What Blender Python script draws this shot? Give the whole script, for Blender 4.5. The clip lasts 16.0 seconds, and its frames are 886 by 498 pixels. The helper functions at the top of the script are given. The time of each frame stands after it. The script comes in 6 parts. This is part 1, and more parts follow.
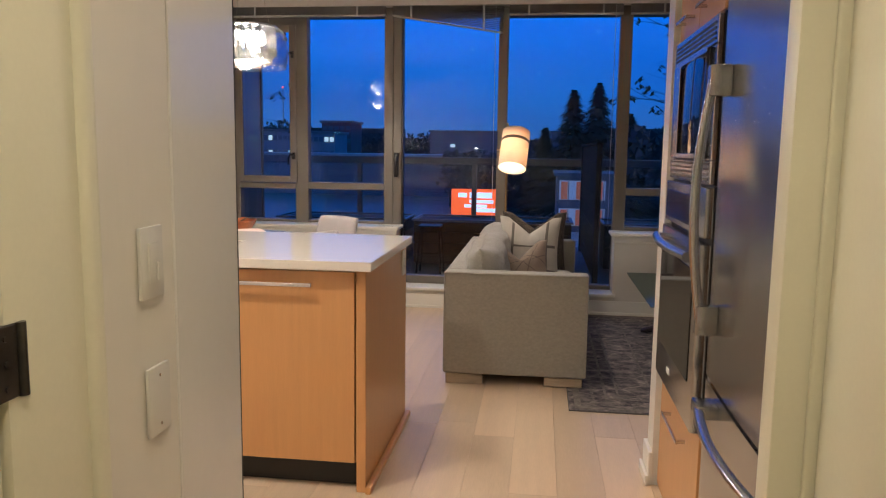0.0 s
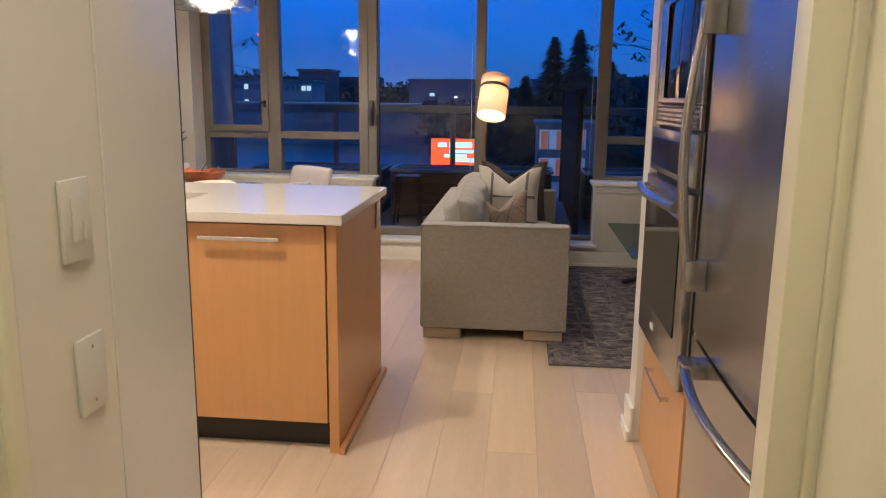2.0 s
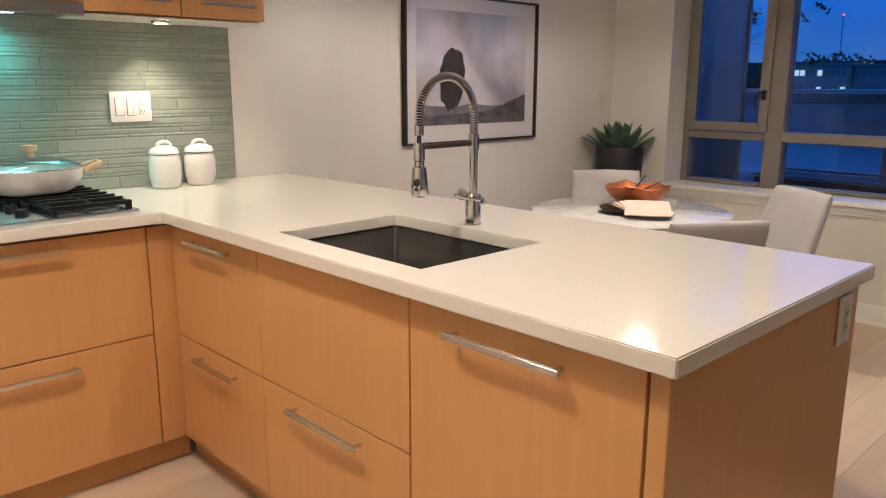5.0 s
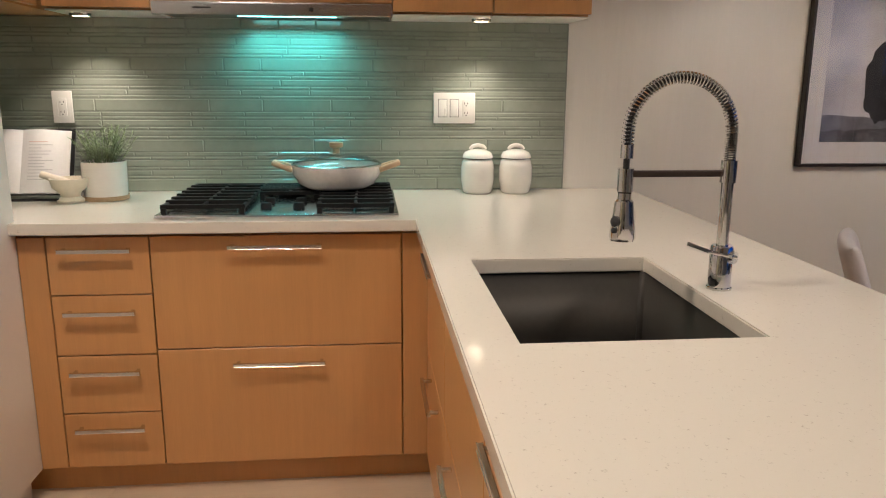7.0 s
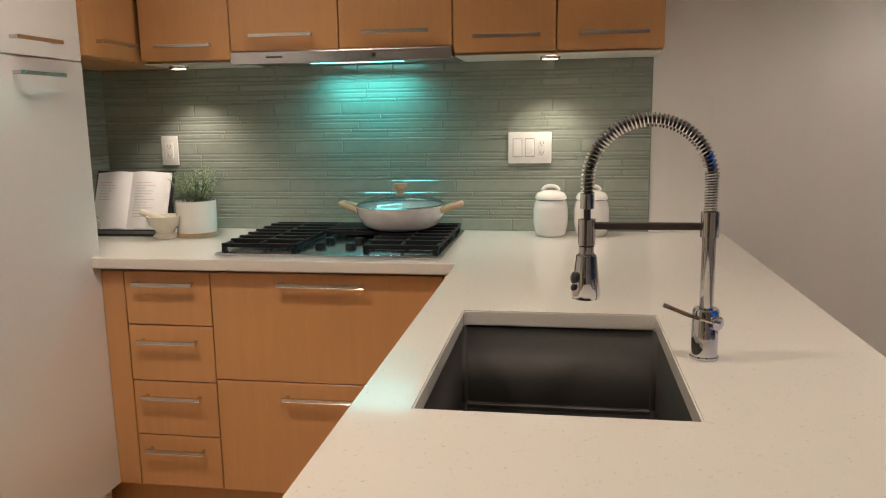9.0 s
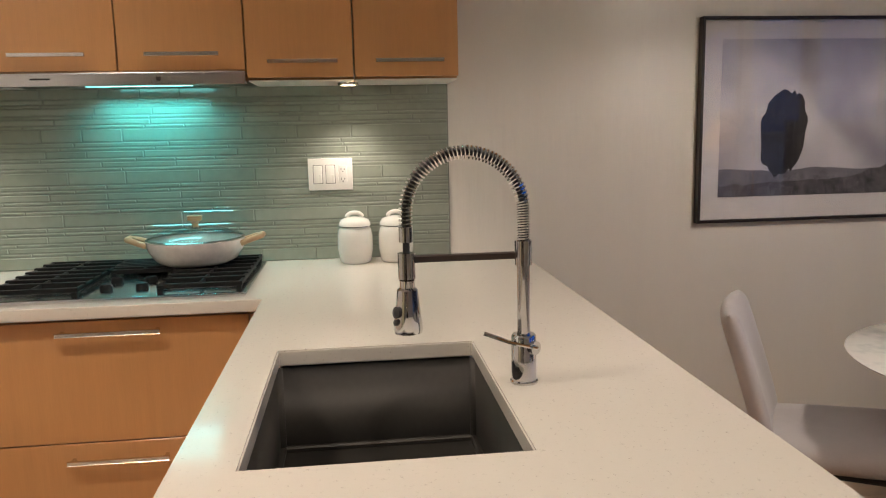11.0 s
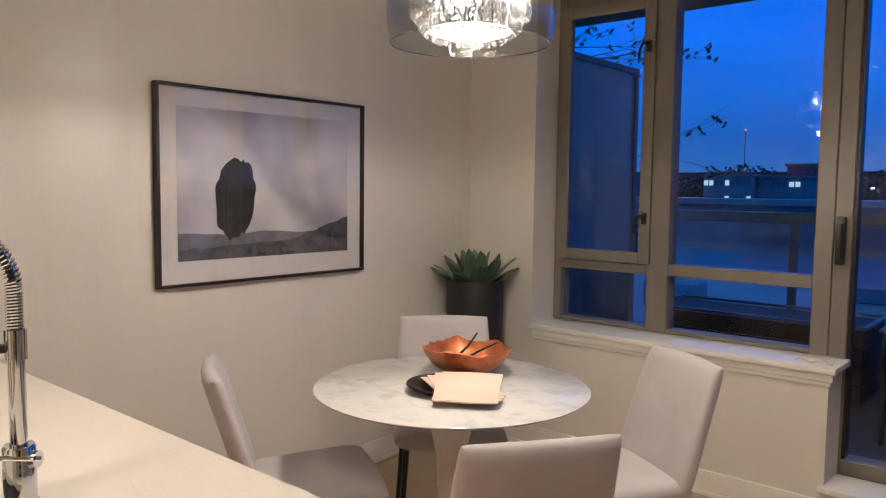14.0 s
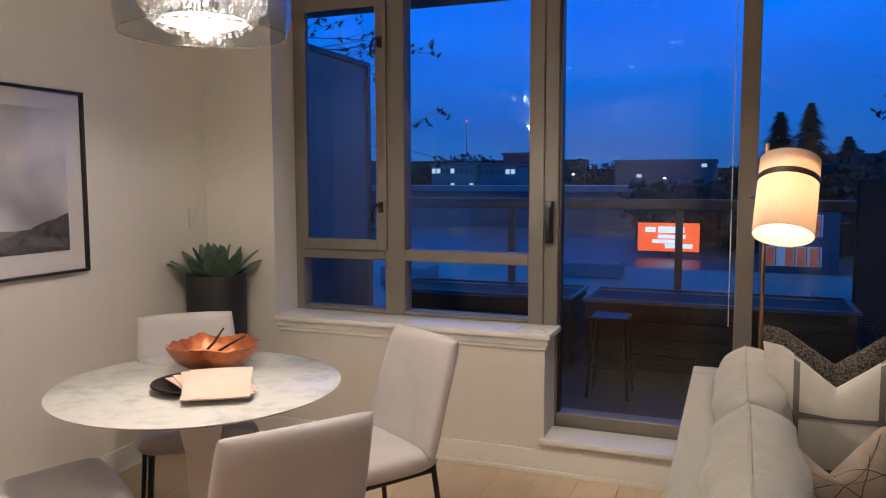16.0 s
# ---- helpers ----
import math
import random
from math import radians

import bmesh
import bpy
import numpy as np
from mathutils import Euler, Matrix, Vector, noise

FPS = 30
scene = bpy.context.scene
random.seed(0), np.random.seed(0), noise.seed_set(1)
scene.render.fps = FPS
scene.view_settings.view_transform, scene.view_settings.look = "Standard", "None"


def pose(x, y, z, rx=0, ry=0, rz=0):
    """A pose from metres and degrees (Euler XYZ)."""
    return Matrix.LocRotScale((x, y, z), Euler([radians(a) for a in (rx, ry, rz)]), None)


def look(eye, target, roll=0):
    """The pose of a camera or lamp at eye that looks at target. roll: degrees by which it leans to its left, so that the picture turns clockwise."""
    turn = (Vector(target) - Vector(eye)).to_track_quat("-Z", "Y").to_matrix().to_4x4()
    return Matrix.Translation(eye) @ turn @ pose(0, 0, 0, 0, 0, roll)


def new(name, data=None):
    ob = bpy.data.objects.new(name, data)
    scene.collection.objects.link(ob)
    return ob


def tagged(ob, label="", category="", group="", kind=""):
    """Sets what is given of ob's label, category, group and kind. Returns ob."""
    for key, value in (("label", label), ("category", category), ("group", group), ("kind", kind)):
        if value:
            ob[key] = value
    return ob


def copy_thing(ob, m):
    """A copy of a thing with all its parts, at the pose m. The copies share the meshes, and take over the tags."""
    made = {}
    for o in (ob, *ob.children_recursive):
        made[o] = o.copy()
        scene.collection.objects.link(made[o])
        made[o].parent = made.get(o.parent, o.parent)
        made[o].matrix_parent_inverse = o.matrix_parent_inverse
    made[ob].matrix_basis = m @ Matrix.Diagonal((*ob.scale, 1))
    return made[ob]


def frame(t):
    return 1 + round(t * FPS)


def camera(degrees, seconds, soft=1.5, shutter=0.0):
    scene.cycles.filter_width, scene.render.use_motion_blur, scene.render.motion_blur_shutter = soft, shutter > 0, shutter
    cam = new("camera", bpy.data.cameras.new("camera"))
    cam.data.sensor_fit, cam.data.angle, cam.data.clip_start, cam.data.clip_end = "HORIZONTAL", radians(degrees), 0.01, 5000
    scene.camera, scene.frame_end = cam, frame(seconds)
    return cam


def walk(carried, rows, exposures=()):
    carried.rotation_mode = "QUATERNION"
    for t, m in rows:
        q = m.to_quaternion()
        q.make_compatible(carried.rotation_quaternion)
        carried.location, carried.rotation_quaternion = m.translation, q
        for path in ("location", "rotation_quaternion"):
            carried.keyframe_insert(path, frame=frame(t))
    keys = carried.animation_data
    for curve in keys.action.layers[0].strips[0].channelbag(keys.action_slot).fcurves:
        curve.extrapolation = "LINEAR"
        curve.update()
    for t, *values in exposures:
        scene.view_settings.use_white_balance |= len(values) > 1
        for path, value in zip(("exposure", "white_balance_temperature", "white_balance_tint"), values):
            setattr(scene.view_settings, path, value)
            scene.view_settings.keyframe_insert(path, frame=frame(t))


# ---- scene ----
cam = camera(60.8, 16.0, 1.15)
PATH = [
    (0, (-0.138, 0.401, 1.339), (-0.388, 2.368, 1.079), 0.8),
    (0.5, (-0.131, 0.384, 1.344), (-0.353, 2.353, 1.068), 0.6),
    (1, (-0.139, 0.401, 1.34), (-0.319, 2.368, 1.028), 0.4),
    (1.5, (-0.179, 0.438, 1.328), (-0.322, 2.401, 0.973), 0.3),
    (2, (-0.136, 0.542, 1.326), (-0.33, 2.494, 0.937), 0.7),
    (2.5, (-0.102, 0.775, 1.314), (-0.439, 2.708, 0.927), 0.8),
    (3, (-0.114, 1.026, 1.315), (-0.505, 2.952, 0.944), 0.7),
    (3.5, (-0.13, 1.297, 1.322), (-0.611, 3.199, 0.937), -0.0),
    (4, (-0.094, 1.592, 1.33), (-0.829, 3.411, 0.94), 0.3),
    (4.5, (-0.141, 1.861, 1.329), (-1.219, 3.493, 0.914), 0.4),
    (5, (-0.208, 2.096, 1.334), (-1.619, 3.447, 0.906), 0.1),
    (7.3, (-0.313, 3.082, 1.341), (-2.268, 3.157, 0.928), 0.2),
    (7.5, (-0.335, 3.146, 1.337), (-2.295, 3.156, 0.94), 0.0),
    (8, (-0.361, 3.292, 1.351), (-2.321, 3.121, 0.992), -0.7),
    (8.2, (-0.373, 3.369, 1.355), (-2.324, 3.092, 1.014), -0.8),
    (10.3, (-0.356, 3.473, 1.374), (-2.298, 3.142, 1.027), -0.9),
    (10.5, (-0.368, 3.458, 1.377), (-2.329, 3.264, 1.038), -1.4),
    (11, (-0.414, 3.4, 1.389), (-2.377, 3.626, 1.083), -1.2),
    (11.5, (-0.478, 3.41, 1.392), (-2.351, 4.058, 1.126), 0.1),
    (12, (-0.535, 3.453, 1.394), (-2.264, 4.435, 1.179), 0.8),
    (12.5, (-0.575, 3.427, 1.412), (-2.139, 4.662, 1.245), 1.1),
    (13, (-0.62, 3.344, 1.439), (-2.032, 4.756, 1.334), 0.9),
    (13.4, (-0.602, 3.309, 1.435), (-1.947, 4.787, 1.358), 0.9),
    (13.5, (-0.598, 3.299, 1.439), (-1.931, 4.788, 1.355), 0.8),
    (14, (-0.544, 3.277, 1.406), (-1.849, 4.785, 1.249), 0.7),
    (14.5, (-0.503, 3.247, 1.406), (-1.769, 4.778, 1.175), 0.6),
    (15, (-0.472, 3.233, 1.403), (-1.688, 4.806, 1.187), 0.4),
    (15.5, (-0.481, 3.225, 1.395), (-1.49, 4.942, 1.207), 0.6),
    (16, (-0.527, 3.205, 1.413), (-1.244, 5.063, 1.232), -0.1),
]
walk(cam, [(t, look(eye, target, roll)) for t, eye, target, roll in PATH],
     [(0.0, 0.54), (1.0, 0.53), (2.0, 0.65), (3.5, 0.67), (5.0, 0.54), (7.3, -0.03), (8.2, -0.11), (10.3, -0.10), (11.0, 0.02), (11.5, 0.20), (12.5, 0.46), (16.0, 0.50)])
WARM = (1.0, 0.865, 0.75)
SKY, DOWN, PENDANT, FLOORLAMP, PUCK, HOOD = 0.90, 42.0, 15.5, 3.3, 11.0, 2.0
# ---------------------------------------------------------------- world and light
WEST, NORTH, EAST, SOUTH = -3.295, 6.69, 2.4, -1.2      # inner faces of the outer walls
CEIL = 2.62
GLASS = 6.95                                            # plane of the window glass

world = bpy.data.worlds.new("dusk")
scene.world = world
world.use_nodes = True
wn, wl = world.node_tree.nodes, world.node_tree.links
tc = wn.new("ShaderNodeTexCoord")
sx = wn.new("ShaderNodeSeparateXYZ")
sky_ramp = wn.new("ShaderNodeValToRGB")
sky_noise = wn.new("ShaderNodeTexNoise")
sky_noise.inputs["Scale"].default_value = 3.0
sky_noise.inputs["Detail"].default_value = 4.0
sky_map = wn.new("ShaderNodeMapping")
sky_map.inputs["Scale"].default_value = (1.0, 1.0, 7.0)
sky_mix = wn.new("ShaderNodeMix")
sky_mix.data_type, sky_mix.blend_type = "RGBA", "MULTIPLY"
cl_ramp = wn.new("ShaderNodeValToRGB")
cl_ramp.color_ramp.elements[0].position, cl_ramp.color_ramp.elements[0].color = 0.35, (0.80, 0.84, 0.90, 1)
cl_ramp.color_ramp.elements[1].position, cl_ramp.color_ramp.elements[1].color = 0.65, (1, 1, 1, 1)
sky_mix.inputs["Factor"].default_value = 1.0
els = sky_ramp.color_ramp.elements
els[0].position, els[0].color = 0.0, (0.024, 0.108, 0.34, 1)
els[1].position, els[1].color = 0.85, (0.035, 0.165, 0.42, 1)
e = els.new(0.07); e.color = (0.008, 0.108, 0.46, 1)
e = els.new(0.2); e.color = (0.0, 0.150, 0.80, 1)
e = els.new(0.4); e.color = (0.0, 0.135, 0.78, 1)
wl.new(tc.outputs["Generated"], sx.inputs[0])
wl.new(sx.outputs["Z"], sky_ramp.inputs["Fac"])
wl.new(tc.outputs["Generated"], sky_map.inputs["Vector"])
wl.new(sky_map.outputs[0], sky_noise.inputs["Vector"])
wl.new(sky_noise.outputs["Fac"], cl_ramp.inputs["Fac"])
wl.new(sky_ramp.outputs["Color"], sky_mix.inputs["A"])
wl.new(cl_ramp.outputs["Color"], sky_mix.inputs["B"])
wl.new(sky_mix.outputs["Result"], wn["Background"].inputs["Color"])
wn["Background"].inputs["Strength"].default_value = SKY


def lamp(name, kind, m, power, color, size=0.1, spread=180, spot=None, blend=0.6, shape="DISK", size_y=None):
    data = bpy.data.lights.new(name, kind)
    data.energy, data.color = power, color
    if kind == "AREA":
        data.shape, data.size, data.spread = shape, size, radians(spread)
        if size_y:
            data.size_y = size_y
    else:
        data.shadow_soft_size = size
    if kind == "SPOT":
        data.spot_size, data.spot_blend = radians(spot), blend
    ob = new(name, data)
    ob.matrix_world = m
    return ob


# unseen ceiling lamps: first set from a cast shadow, others added to brighten
# place, share of the power, colour
DOWNLIGHTS = [(-1.05, 3.64, 0.95, WARM), (-2.25, 2.45, 0.55, WARM), (-1.6, 2.30, 1.8, WARM), (-0.45, 2.0, 0.6, WARM),
              (-0.2, 0.62, 0.92, (1.0, 0.88, 0.66)), (0.45, 5.0, 0.3, WARM), (-0.95, 5.8, 0.95, WARM)]
for px, py, share, tone in DOWNLIGHTS:
    lamp("downlight_lamp", "SPOT", pose(px, py, CEIL - 0.03), DOWN * share, tone, 0.045, spot=125, blend=0.8)
lamp("pendant_lamp", "POINT", pose(-1.975, 5.04, 1.985), PENDANT, WARM, 0.035)
lamp("pendant_lamp", "SPOT", pose(-1.975, 5.04, 1.830), PENDANT * 2.5, WARM, 0.05, spot=178, blend=0.26)
lamp("floor_lamp_bulb_lamp", "POINT", pose(-0.35, 6.34, 1.36), FLOORLAMP, (1.0, 0.80, 0.62), 0.04)
for py in (1.99, 3.39):
    lamp("puck_lamp", "SPOT", pose(-3.12, py, 1.550), PUCK, WARM, 0.02, spot=110, blend=0.7)
lamp("hood_lamp", "AREA", pose(-3.212, 2.70, 1.553, 0, 0, 90), HOOD, (0.10, 0.78, 0.85), 0.34, shape="RECTANGLE", size_y=0.04, spread=145)

# ---------------------------------------------------------------- materials


def mat(name, color, rough=0.5, metal=0.0, **kw):
    """A surface with colour variation at two scales and fine relief. kw: noise, amount, stretch, bump, spec, fine, coat, sheen, object_random."""
    m = bpy.data.materials.new(name)
    m.use_nodes = True
    n, l = m.node_tree.nodes, m.node_tree.links
    b = n["Principled BSDF"]
    b.inputs["Roughness"].default_value = rough
    b.inputs["Metallic"].default_value = metal
    if "spec" in kw:
        b.inputs["Specular IOR Level"].default_value = kw["spec"]
    if "coat" in kw:
        b.inputs["Coat Weight"].default_value = kw["coat"]
        b.inputs["Coat Roughness"].default_value = kw.get("coat_rough", 0.1)
    if "sheen" in kw:
        b.inputs["Sheen Weight"].default_value = kw["sheen"]
    amount = kw.get("amount", 0.12)
    co = n.new("ShaderNodeTexCoord")
    mp = n.new("ShaderNodeMapping")
    mp.inputs["Scale"].default_value = kw.get("stretch", (1, 1, 1))
    l.new(co.outputs["Object"], mp.inputs["Vector"])
    big = n.new("ShaderNodeTexNoise")
    big.inputs["Scale"].default_value = kw.get("noise", 3.0)
    big.inputs["Detail"].default_value = 3.0
    fine = n.new("ShaderNodeTexNoise")
    fine.inputs["Scale"].default_value = kw.get("fine", 60.0)
    fine.inputs["Detail"].default_value = 4.0
    vec = mp.outputs[0]
    if kw.get("object_random"):
        inf = n.new("ShaderNodeObjectInfo")
        off = n.new("ShaderNodeVectorMath")
        off.operation = "SCALE"
        comb = n.new("ShaderNodeCombineXYZ")
        l.new(inf.outputs["Random"], comb.inputs[0]); l.new(inf.outputs["Random"], comb.inputs[1]); l.new(inf.outputs["Random"], comb.inputs[2])
        l.new(comb.outputs[0], off.inputs[0]); off.inputs["Scale"].default_value = 37.0
        add = n.new("ShaderNodeVectorMath")
        l.new(mp.outputs[0], add.inputs[0]); l.new(off.outputs[0], add.inputs[1])
        vec = add.outputs[0]
    l.new(vec, big.inputs["Vector"]); l.new(vec, fine.inputs["Vector"])
    avg = n.new("ShaderNodeMath")
    avg.operation = "MULTIPLY_ADD"
    l.new(big.outputs["Fac"], avg.inputs[0]); avg.inputs[1].default_value = 0.6
    scaled = n.new("ShaderNodeMath")
    scaled.operation = "MULTIPLY"
    l.new(fine.outputs["Fac"], scaled.inputs[0]); scaled.inputs[1].default_value = 0.4
    l.new(scaled.outputs[0], avg.inputs[2])
    fac = avg.outputs[0]
    if kw.get("object_random"):
        mixr = n.new("ShaderNodeMath")
        mixr.operation = "MULTIPLY_ADD"
        l.new(inf.outputs["Random"], mixr.inputs[0]); mixr.inputs[1].default_value = kw["object_random"]
        sub = n.new("ShaderNodeMath")
        sub.operation = "SUBTRACT"; l.new(fac, sub.inputs[0]); sub.inputs[1].default_value = kw["object_random"] / 2
        l.new(sub.outputs[0], mixr.inputs[2])
        fac = mixr.outputs[0]
    ramp = n.new("ShaderNodeValToRGB")
    dark = kw.get("dark", tuple(c * (1 - amount) for c in color))
    light = kw.get("light", tuple(min(1, c * (1 + amount)) for c in color))
    ramp.color_ramp.elements[0].position, ramp.color_ramp.elements[0].color = kw.get("lo", 0.3), (*dark, 1)
    ramp.color_ramp.elements[1].position, ramp.color_ramp.elements[1].color = kw.get("hi", 0.7), (*light, 1)
    l.new(fac, ramp.inputs["Fac"])
    l.new(ramp.outputs["Color"], b.inputs["Base Color"])
    if kw.get("bump", 0):
        bp = n.new("ShaderNodeBump")
        bp.inputs["Strength"].default_value = kw["bump"]
        bp.inputs["Distance"].default_value = kw.get("depth", 0.002)
        l.new(fine.outputs["Fac"], bp.inputs["Height"])
        l.new(bp.outputs[0], b.inputs["Normal"])
    if kw.get("rough_var"):
        rr = n.new("ShaderNodeMapRange")
        rr.inputs["To Min"].default_value, rr.inputs["To Max"].default_value = rough - kw["rough_var"], rough + kw["rough_var"]
        l.new(big.outputs["Fac"], rr.inputs["Value"]); l.new(rr.outputs[0], b.inputs["Roughness"])
    return m


def glow(name, color, strength):
    m = bpy.data.materials.new(name)
    m.use_nodes = True
    b = m.node_tree.nodes["Principled BSDF"]
    b.inputs["Base Color"].default_value = (*color, 1)
    b.inputs["Emission Color"].default_value = (*color, 1)
    b.inputs["Emission Strength"].default_value = strength
    return m


def pane_mat(name, tint=(1, 1, 1), gloss_rough=0.0, ior=1.5, haze=0.0, grazing=0.92):
    """Clear sheet glass: it lets light straight through and mirrors by Fresnel."""
    m = bpy.data.materials.new(name)
    m.use_nodes = True
    n, l = m.node_tree.nodes, m.node_tree.links
    n.remove(n["Principled BSDF"])
    tr, gl, mx, fr = n.new("ShaderNodeBsdfTransparent"), n.new("ShaderNodeBsdfGlossy"), n.new("ShaderNodeMixShader"), n.new("ShaderNodeLayerWeight")
    pw, ma = n.new("ShaderNodeMath"), n.new("ShaderNodeMath")
    tr.inputs["Color"].default_value = (*tint, 1)
    gl.inputs["Roughness"].default_value = gloss_rough
    gl.inputs["Color"].default_value = (1, 1, 1, 1)
    f0 = ((ior - 1) / (ior + 1)) ** 2
    fr.inputs["Blend"].default_value = 0.5
    pw.operation, ma.operation = "POWER", "MULTIPLY_ADD"
    l.new(fr.outputs["Facing"], pw.inputs[0]); pw.inputs[1].default_value = 5.0
    l.new(pw.outputs[0], ma.inputs[0]); ma.inputs[1].default_value = grazing - f0; ma.inputs[2].default_value = f0
    l.new(ma.outputs[0], mx.inputs["Fac"]); l.new(tr.outputs[0], mx.inputs[1]); l.new(gl.outputs[0], mx.inputs[2])
    out = mx.outputs[0]
    if haze:
        df, mh = n.new("ShaderNodeBsdfDiffuse"), n.new("ShaderNodeMixShader")
        df.inputs["Color"].default_value = (0.7, 0.75, 0.8, 1)
        mh.inputs["Fac"].default_value = haze
        l.new(out, mh.inputs[1]); l.new(df.outputs[0], mh.inputs[2])
        out = mh.outputs[0]
    l.new(out, n["Material Output"].inputs["Surface"])
    return m


M = {}
M["wall"] = mat("wall_paint", (0.70, 0.665, 0.60), 0.33, noise=1.5, amount=0.035, fine=7, stretch=(1, 1, 0.16), bump=0.30, depth=0.018)
M["trim"] = mat("trim_paint", (0.78, 0.76, 0.70), 0.3, noise=4, amount=0.03, fine=120, bump=0.05)
M["door_paint"] = mat("door_paint", (0.72, 0.69, 0.55), 0.32, noise=3, amount=0.03, fine=120, bump=0.05)
M["ceiling"] = mat("ceiling_paint", (0.78, 0.76, 0.72), 0.7, noise=2, amount=0.03, fine=200, bump=0.15)
M["maple"] = mat("maple_veneer", (0.57, 0.29, 0.112), 0.34, noise=5, fine=40, stretch=(9, 9, 0.45), amount=0.055, bump=0.03, coat=0.25, coat_rough=0.25, object_random=0.12)
M["oak"] = mat("oak_plank", (0.58, 0.44, 0.305), 0.38, noise=3, fine=34, stretch=(6, 0.5, 6), amount=0.13, bump=0.04, depth=0.001, object_random=0.55, lo=0.2, hi=0.8, rough_var=0.05)
M["joint"] = mat("floor_joint", (0.46, 0.35, 0.24), 0.8)
M["quartz"] = mat("quartz", (0.66, 0.615, 0.53), 0.095, noise=110, fine=420, dark=(0.40, 0.36, 0.30), light=(0.665, 0.62, 0.545), rough_var=0.025, lo=0.28, hi=0.395, spec=0.5)
M["lacquer"] = mat("white_lacquer", (0.74, 0.72, 0.68), 0.16, noise=2, amount=0.02, coat=0.5, coat_rough=0.05)
M["chrome"] = mat("chrome", (0.80, 0.80, 0.80), 0.07, 1.0, amount=0.03)
M["faucet_chrome"] = mat("faucet_chrome", (0.66, 0.655, 0.645), 0.06, 1.0, amount=0.05)
M["nickel"] = mat("brushed_nickel", (0.66, 0.64, 0.60), 0.25, 1.0, amount=0.06, fine=90, stretch=(1, 1, 20))
M["steel"] = mat("brushed_steel", (0.56, 0.56, 0.57), 0.24, 1.0, noise=2, fine=60, stretch=(1, 1, 9), amount=0.035, rough_var=0.03)
M["fridge_steel"] = mat("fridge_steel", (0.50, 0.505, 0.52), 0.23, 1.0, noise=2, fine=70, stretch=(1, 30, 1), amount=0.06, bump=0.02, depth=0.0004, rough_var=0.05)
M["sink_steel"] = mat("sink_steel", (0.072, 0.067, 0.060), 0.58, 0.8, noise=6, fine=70, stretch=(20, 1, 1), amount=0.1, rough_var=0.06)
M["dark_hinge"] = mat("oiled_steel", (0.07, 0.066, 0.06), 0.34, 0.8, noise=12, amount=0.3)
M["divider"] = mat("terrace_divider_board", (0.011, 0.012, 0.013), 0.95, spec=0.1, noise=6, stretch=(1, 1, 8), amount=0.3)
M["iron"] = mat("cast_iron", (0.004, 0.004, 0.0042), 0.6, spec=0.25, noise=30, amount=0.3, fine=200, bump=0.3)
M["black"] = mat("black_metal", (0.018, 0.017, 0.016), 0.42, 0.3, amount=0.2)
M["black_plastic"] = mat("black_plastic", (0.015, 0.015, 0.016), 0.35, amount=0.2)
M["oven_glass"] = mat("oven_glass", (0.012, 0.013, 0.014), 0.05, amount=0.2, spec=0.8)
M["glass_tile"] = mat("glass_tile", (0.262, 0.286, 0.236), 0.10, noise=5, amount=0.10, fine=30, object_random=0.26, coat=0.8, coat_rough=0.10, bump=0.12)
M["grout"] = mat("grout", (0.20, 0.22, 0.185), 0.8, amount=0.1)
M["plate"] = mat("switch_plastic", (0.66, 0.64, 0.59), 0.3, amount=0.02)
M["slot"] = mat("socket_slot", (0.05, 0.045, 0.04), 0.6)
M["ceramic"] = mat("white_ceramic", (0.76, 0.73, 0.67), 0.18, amount=0.03, coat=0.4)
M["enamel"] = mat("cream_enamel", (0.70, 0.66, 0.60), 0.2, noise=25, amount=0.12, coat=0.4)
M["lightwood"] = mat("light_wood", (0.45, 0.30, 0.17), 0.5, noise=14, stretch=(1, 1, 6), amount=0.25, bump=0.1)
M["alabaster"] = mat("alabaster", (0.70, 0.63, 0.50), 0.35, noise=12, amount=0.1)
M["paper"] = mat("book_paper", (0.80, 0.78, 0.76), 0.7, amount=0.04, noise=8)
M["ink"] = mat("book_ink", (0.56, 0.54, 0.54), 0.8)
M["ink_red"] = mat("heading_ink", (0.66, 0.46, 0.40), 0.8)
M["herb"] = mat("rosemary_leaf", (0.16, 0.22, 0.11), 0.55, noise=30, amount=0.5)
M["agave"] = mat("agave_leaf", (0.095, 0.155, 0.105), 0.4, noise=10, amount=0.35, fine=50, bump=0.05)
M["soil"] = mat("potting_soil", (0.035, 0.025, 0.018), 0.95, noise=40, amount=0.5, bump=0.6)
M["pot_grey"] = mat("charcoal_planter", (0.014, 0.013, 0.013), 0.5, noise=10, amount=0.25, bump=0.1)
M["marble"] = mat("white_marble", (0.66, 0.66, 0.63), 0.12, noise=9, fine=24, amount=0.0, dark=(0.44, 0.46, 0.45), light=(0.60, 0.59, 0.56), lo=0.34, hi=0.52, coat=0.3)
M["tulip"] = mat("white_pedestal", (0.66, 0.62, 0.58), 0.3, amount=0.03)
M["chair_fabric"] = mat("grey_upholstery", (0.43, 0.40, 0.395), 0.85, noise=8, fine=350, amount=0.10, bump=0.25, depth=0.0015, sheen=0.3)
M["sofa_fabric"] = mat("woven_linen", (0.315, 0.298, 0.252), 0.92, noise=60, fine=380, stretch=(1, 1, 1.4), amount=0.13, bump=0.7, depth=0.003, sheen=0.3)
M["cushion_linen"] = mat("cushion_linen", (0.45, 0.42, 0.37), 0.9, noise=14, fine=240, amount=0.12, bump=0.4, depth=0.002, sheen=0.2)
